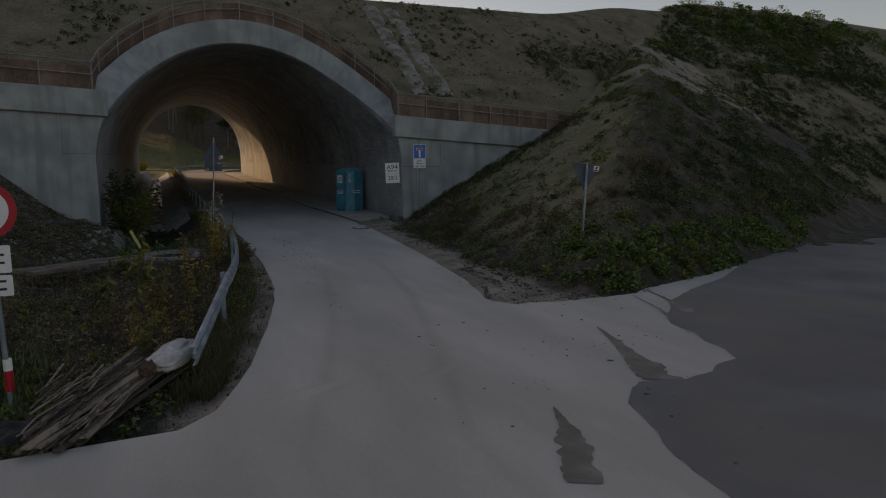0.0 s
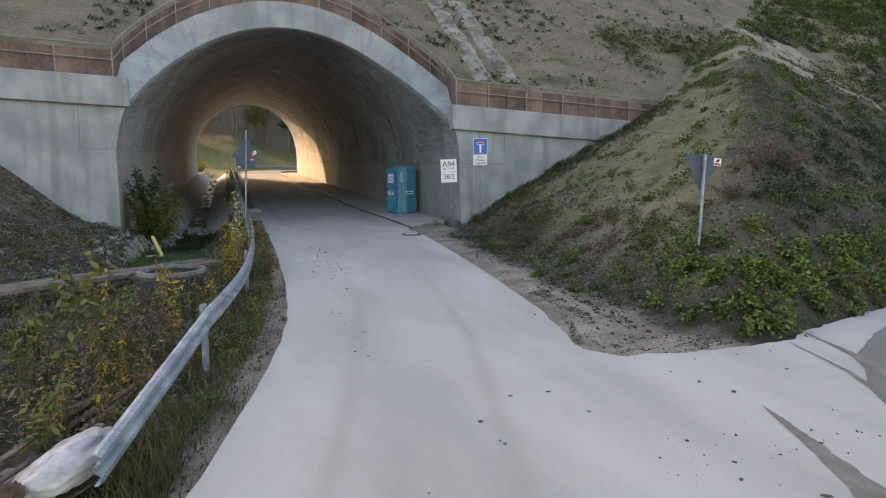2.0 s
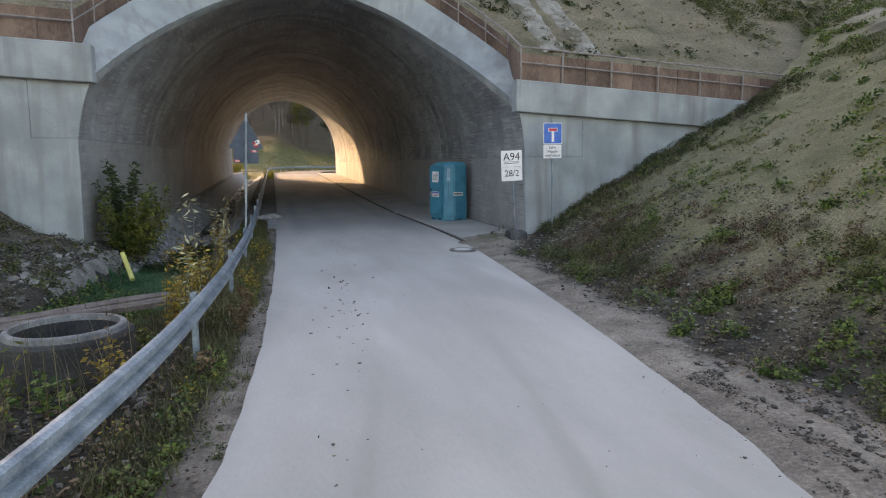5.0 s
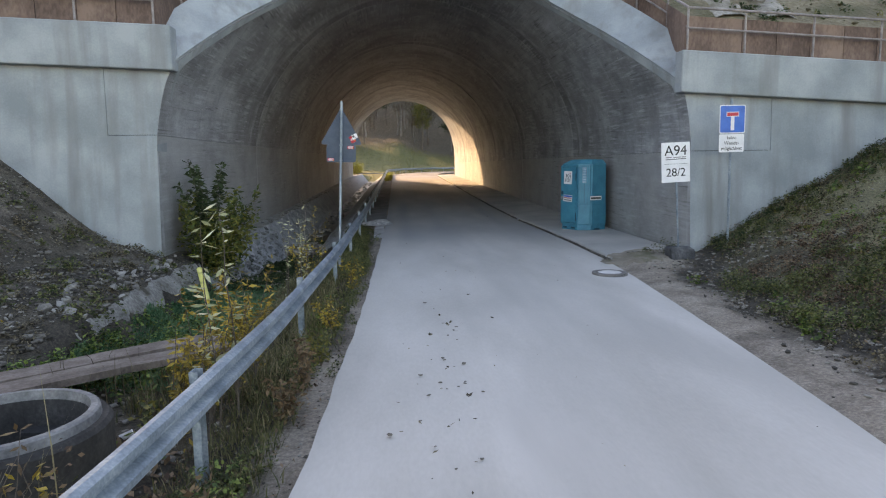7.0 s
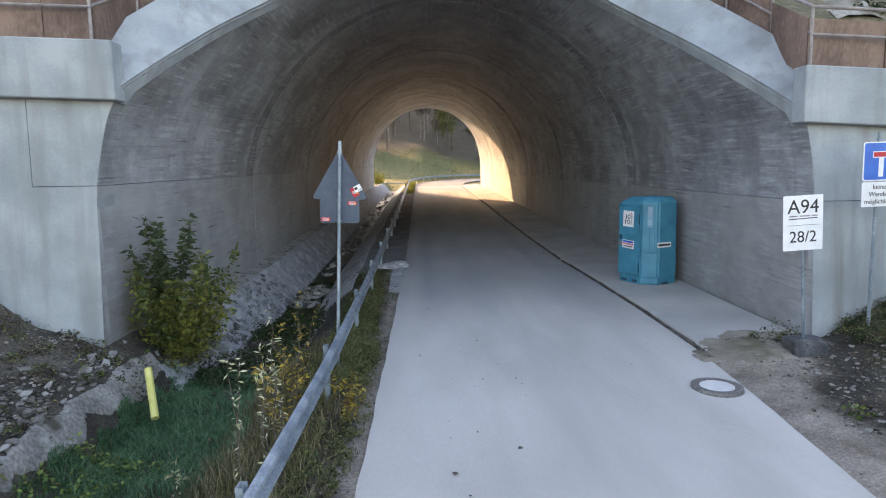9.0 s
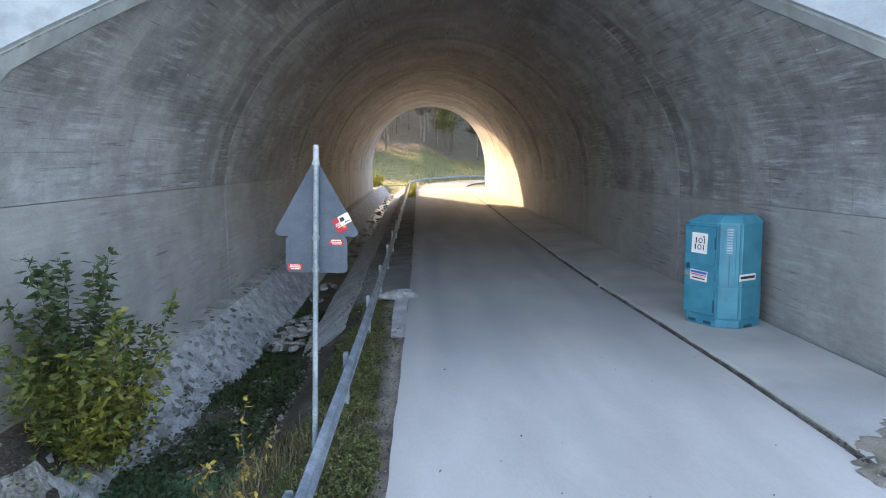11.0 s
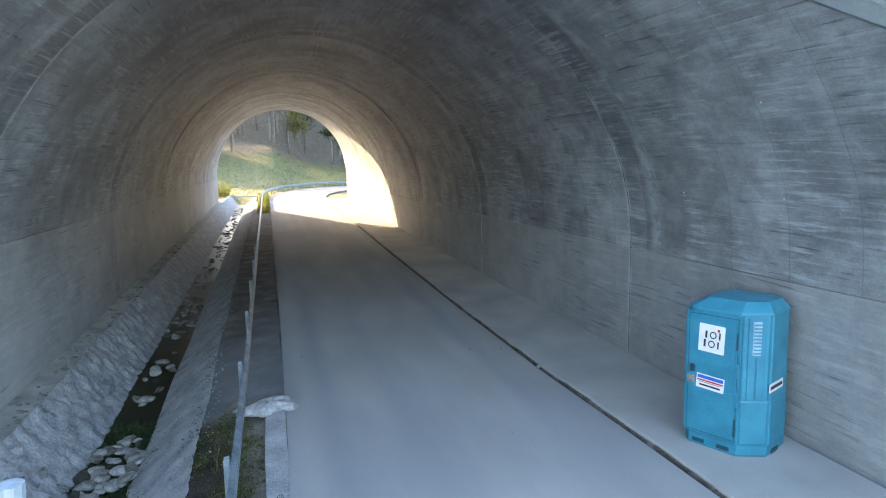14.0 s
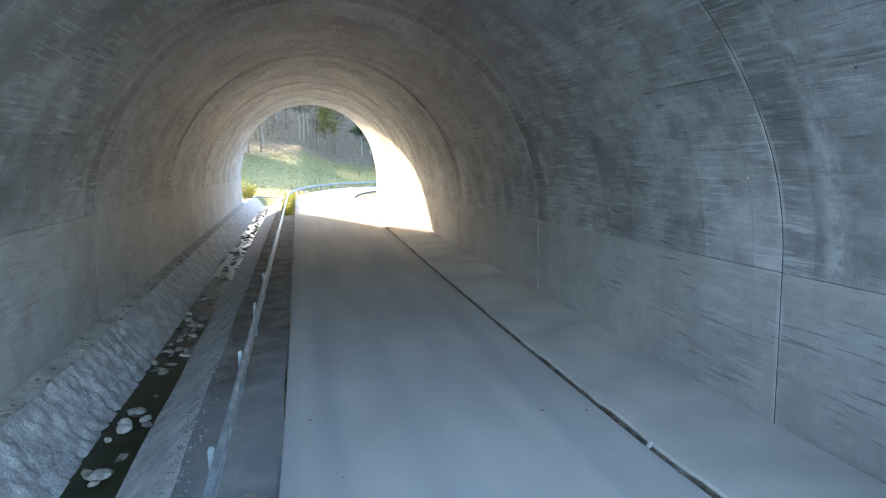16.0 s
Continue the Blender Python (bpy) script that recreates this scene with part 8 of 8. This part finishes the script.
# slender pale-leaved willow shoots
for k, (x, y, h, stems, n_leaf) in enumerate(((1.66, 18.95, 2.5, 1, 34), (1.76, 19.3, 3.0, 1, 38), (1.6, 18.8, 1.6, 1, 26), (1.62, 23.2, 2.0, 2, 60), (1.78, 23.5, 2.3, 2, 64), (1.9, 23.9, 2.1, 1, 34), (1.75, 24.5, 1.7, 2, 44), (0.75, 23.6, 1.0, 2, 40), (1.1, 22.4, 0.7, 2, 26))):
    tagged(sapling("sapling", at(x, y), h, 0.18, stems, n_leaf, 0.15 if y < 20 else 0.09, "leaf_pale", "slender shoot with narrow pale leaves beside the barrier", "sapling", 160 + k, 0.1, slim=0.24), group="pale shoots along the barrier")
# tall drooping weeds behind the barrier's start
for k, (x, y, h, mat) in enumerate(((-0.13, 12.5, 1.85, "leaf_olive"), (-0.25, 12.9, 1.6, "leaf_yellow"), (0.31, 13.9, 1.9, "leaf_brown"), (0.5, 14.3, 1.7, "leaf_yellow"), (-0.89, 12.1, 1.35, "leaf_olive"), (-0.3, 10.1, 1.0, "leaf_olive"), (0.05, 13.3, 1.2, "leaf_brown"))):
    tagged(sapling("tall_weed", at(x, y), h, 0.34, 4, 120, 0.13, mat, "tall weed stalks with small drooping leaves", "weed", 260 + k, 0.2, droop=0.6, slim=0.36), group="tall weeds behind the barrier")
for k, (x, y, h, mat) in enumerate(((-0.52, 11.96, 1.8, "leaf_verge"), (-0.4, 12.87, 1.95, "leaf_olive"), (-1.0, 12.6, 1.4, "leaf_verge"))):
    tagged(sapling("tall_weed", at(x, y), h, 0.3, 3, 66, 0.19, mat, "tall weed with broad drooping olive leaves", "weed", 460 + k, 0.35, droop=0.7, slim=0.45), group="broad-leaved weeds behind the barrier")
for k, (x, y, h) in enumerate(((-0.03, 13.0, 0.75), (-0.21, 12.43, 0.6), (-0.54, 12.13, 0.65), (-0.42, 11.16, 0.5), (0.0, 12.5, 0.4), (-0.5, 13.6, 0.6), (0.5, 14.1, 0.6), (-0.2, 13.6, 0.5))):
    tagged(sapling("yellow_weed", at(x, y), h, 0.12, 3, 70, 0.13, "leaf_yellow", "upright weed with narrow bright yellow leaves", "weed", 480 + k, 0.0, droop=0.8, slim=0.2), group="yellow weeds behind the barrier")
for k, (x, y, h, leaf) in enumerate(((0.3, 12.4, 0.95, 0.15), (0.75, 13.0, 0.85, 0.14), (-0.1, 13.3, 1.0, 0.16))):
    tagged(sapling("sapling", at(x, y), h, 0.45, 7, 150, leaf * 0.6, "leaf_verge", "broad-leaved green weed behind the barrier", "sapling", 190 + k, 0.15), group="green weeds behind the barrier")
for k, (x, y, h, mat) in enumerate(((-0.35, 16.6, 0.8, "leaf_nettle"), (0.1, 16.3, 0.7, "leaf_nettle"), (0.45, 16.5, 0.6, "leaf_nettle"), (0.95, 17.0, 0.75, "leaf_yellow"), (0.75, 16.2, 0.45, "leaf_nettle"))):
    tagged(sapling("leafy_weed", at(x, y), h, 0.28, 4, 70, 0.12, mat, "leafy weed growing beside the concrete ring", "weed", 520 + k, 0.1, slim=0.5), group="weeds beside the concrete ring")
# dry plants on the mound
for k, (x, y, h) in enumerate(((14.6, 16.2, 0.8), (15.3, 16.6, 0.9), (15.9, 16.4, 0.8), (16.6, 16.9, 0.8), (13.2, 15.6, 0.5), (12.4, 15.9, 0.4))):
    tagged(sapling("dry_shrub", at(x, y), h * 0.85, 0.7, 14, 1500, 0.05, "leaf_rust", "reddish-brown withered shrub on the mound", "shrub", 120 + k), group="dry shrubs on the mound")

# ---------------------------------------------------------------- chute of stones on the embankment
chute = empty("drain_chute", label="pale stone-edged drain chute running down the embankment", category="drain chute")
n = 30
for side_x in (12.75, 14.1):
    V, F = [], []
    for k in range(n + 1):
        y = 29.9 + 8.6 * k / n
        x = side_x
        for j, dx in enumerate((-0.5, -0.25, 0.25, 0.5)):
            w_ = 0.06 * noise.noise(Vector((x * 4 + dx * 5, y * 3, 0)))
            V.append((x + dx + w_, y, float(bank_z(x, y)) + (0.09 if j in (1, 2) else -0.03) + w_ + 0.08 * noise.noise(Vector((x, y * 1.3, 7)))))
    for k in range(n):
        for j in range(3):
            F.append((k * 4 + j, k * 4 + j + 1, (k + 1) * 4 + j + 1, (k + 1) * 4 + j))
    mpart("chute_kerb", mesh_of("chute_kerb", V, F, "chute"), chute)
g = np.random.default_rng(131)
for k in range(60):
    y = g.uniform(29.9, 38.4)
    x = g.choice([12.75, 14.1]) + 0.2 * g.normal()
    s_ = g.uniform(0.06, 0.15)
    ob = mpart("stone", me_stones[k % 6], chute)
    ob.matrix_basis = pose(x, y, float(bank_z(x, y)) + 0.06, 36, 0, 360 * g.uniform()) @ Matrix.Diagonal((s_, s_ * 1.3, s_ * 0.7, 1))


# ---------------------------------------------------------------- woods beyond the tunnel
def tree(seed, height, crown, mat, bark="bark", n_leaf=1500, leaf=0.3):
    g = np.random.default_rng(seed)
    t = empty("tree", label="tall half-bare autumn tree at the wood's edge", category="tree")
    bm = bmesh.new()
    trunk = [(0.15 * math.sin(k * 1.3 + seed), 0.15 * math.cos(k * 1.1 + seed), height * k / 8 - 0.3) for k in range(9)]
    tube(bm, trunk, [0.2 * (1 - 0.09 * k) * height / 14 for k in range(9)], 7)
    part("trunk", bm, bark, t)
    bm = bmesh.new()
    C = []
    for k in range(22):
        u = g.uniform(0.35, 1)
        a = g.uniform(0, 6.28)
        i = min(int(u * 8), 7)
        p = Vector(trunk[i]).lerp(Vector(trunk[i + 1]), u * 8 - i)
        L = crown * g.uniform(0.5, 1.0) * (1.25 - 0.75 * u)
        q = p + Vector((math.cos(a) * L, math.sin(a) * L, L * g.uniform(0.2, 0.9)))
        mid = p.lerp(q, 0.5) + Vector((0, 0, 0.2))
        tube(bm, [p, mid, q], [0.06, 0.04, 0.012], 5)
        for j in range(n_leaf // 22):
            c = p.lerp(q, g.uniform(0.3, 1.05))
            C.append((c.x + 0.45 * g.normal(), c.y + 0.45 * g.normal(), c.z + 0.4 * g.normal()))
    tagged(part("limbs", bm, bark, t), kind="stuff")
    V, F = leaves(C, leaf, leaf * 0.7, seed, 0.1, 0.5)
    mpart("crown", mesh_of("crown", V, F, mat), t)
    return t


protos = [tree(201, 15, 3.2, "leaf_olive", "bark", 2400, 0.4), tree(202, 17, 2.6, "hazy_twig", "birch", 1500, 0.4), tree(203, 13, 3.6, "leaf_dark", "bark", 2400, 0.4), tree(204, 16, 2.4, "hazy_twig", "birch", 1400, 0.4), tree(205, 14, 3.4, "hazy_twig", "bark", 2400, 0.4)]
g = np.random.default_rng(301)
first = [True] * 5
for k in range(150):
    y = 168 + 95 * g.uniform()
    x = -20 + 75 * g.uniform() + 0.15 * (y - 168)
    if k >= 120:
        x, y = -45 + 27 * g.uniform(), 186 + 16 * g.uniform()
    i = int(g.integers(5))
    m = pose(x, y, float(ground_z(x, y)), 0, 0, 360 * g.uniform())
    if first[i]:
        protos[i].matrix_basis = m
        tagged(protos[i], group="trees of the far wood")
        first[i] = False
    else:
        c = copy_thing(protos[i], m)
        s_ = g.uniform(0.8, 1.25) if k < 120 else g.uniform(0.75, 0.95)
        c.scale = (s_, s_, s_)
# undergrowth at the wood's edge
P = scatter(120000, -40, 80, 140, 235, lambda x, y, u: (y > 150 + 0.25 * x) & (u < 1.2 * patchy(x, y, 0.12, 3) - 0.3 + (y - 150) / 60), 303)
gg = np.random.default_rng(305)
V, F = leaves(np.column_stack([P, ground_z(P[:, 0], P[:, 1]) + 6.0 * gg.uniform(0, 1, len(P)) ** 1.8]), 0.3, 0.12, 307, 0.1, 0.6)
stuff("undergrowth", V, F, "hazy_twig", "undergrowth at the wood's edge, its colour paled for haze", "undergrowth")
P = scatter(34000, -20, 45, 98, 175, lambda x, y, u: (u < 0.3 + patchy(x, y, 0.2, 2)) & (y > np.interp(x, [3, 4.2, 6.5, 11, 18, 30, 50], [103, 109, 118, 127, 134, 140, 145])), 309)
V, F = blades(P, ground_z, 0.3, 0.05, 311, 0.8)
stuff("grass", V, F, "leaf_olive", "rough grass on the far slope", "grass")
P = scatter(9000, 1.9, 3.0, 78, 106, lambda x, y, u: (x < 2.9) & (u < 1.4 * patchy(x, y, 0.8, 3)), 313)
V, F = blades(P, lambda x, y: road_z(y) + 0.02, 0.3, 0.03, 315, 0.6)
stuff("grass", V, F, "leaf_sunny", "sunlit yellow-green grass under the barrier's far end", "grass")
for k, (x, y, h) in enumerate(((-2.0, 95.0, 2.0), (-2.6, 96.5, 2.4), (-1.8, 97.5, 1.5))):
    tagged(sapling("bush", (x, y, float(road_z(y)) + 0.1), h, 1.1, 12, 700, 0.2, "leaf_sunny", "yellow-green shrub at the far tunnel mouth", "shrub", 330 + k, curl=0.8, puff=0.4), group="shrubs at the far mouth")
# bar across the ditch at the far mouth
bar = empty("ditch_bar", label="steel bar across the ditch at the far mouth", category="bar")
part("bar", tubebm([(-1.7, 95, 1.75), (1.7, 95, 1.7)], 0.05, 8), "steel", bar)
part("bar_post", tubebm([(1.7, 95, 0.9), (1.7, 95, 1.75)], 0.05, 8), "steel", bar)
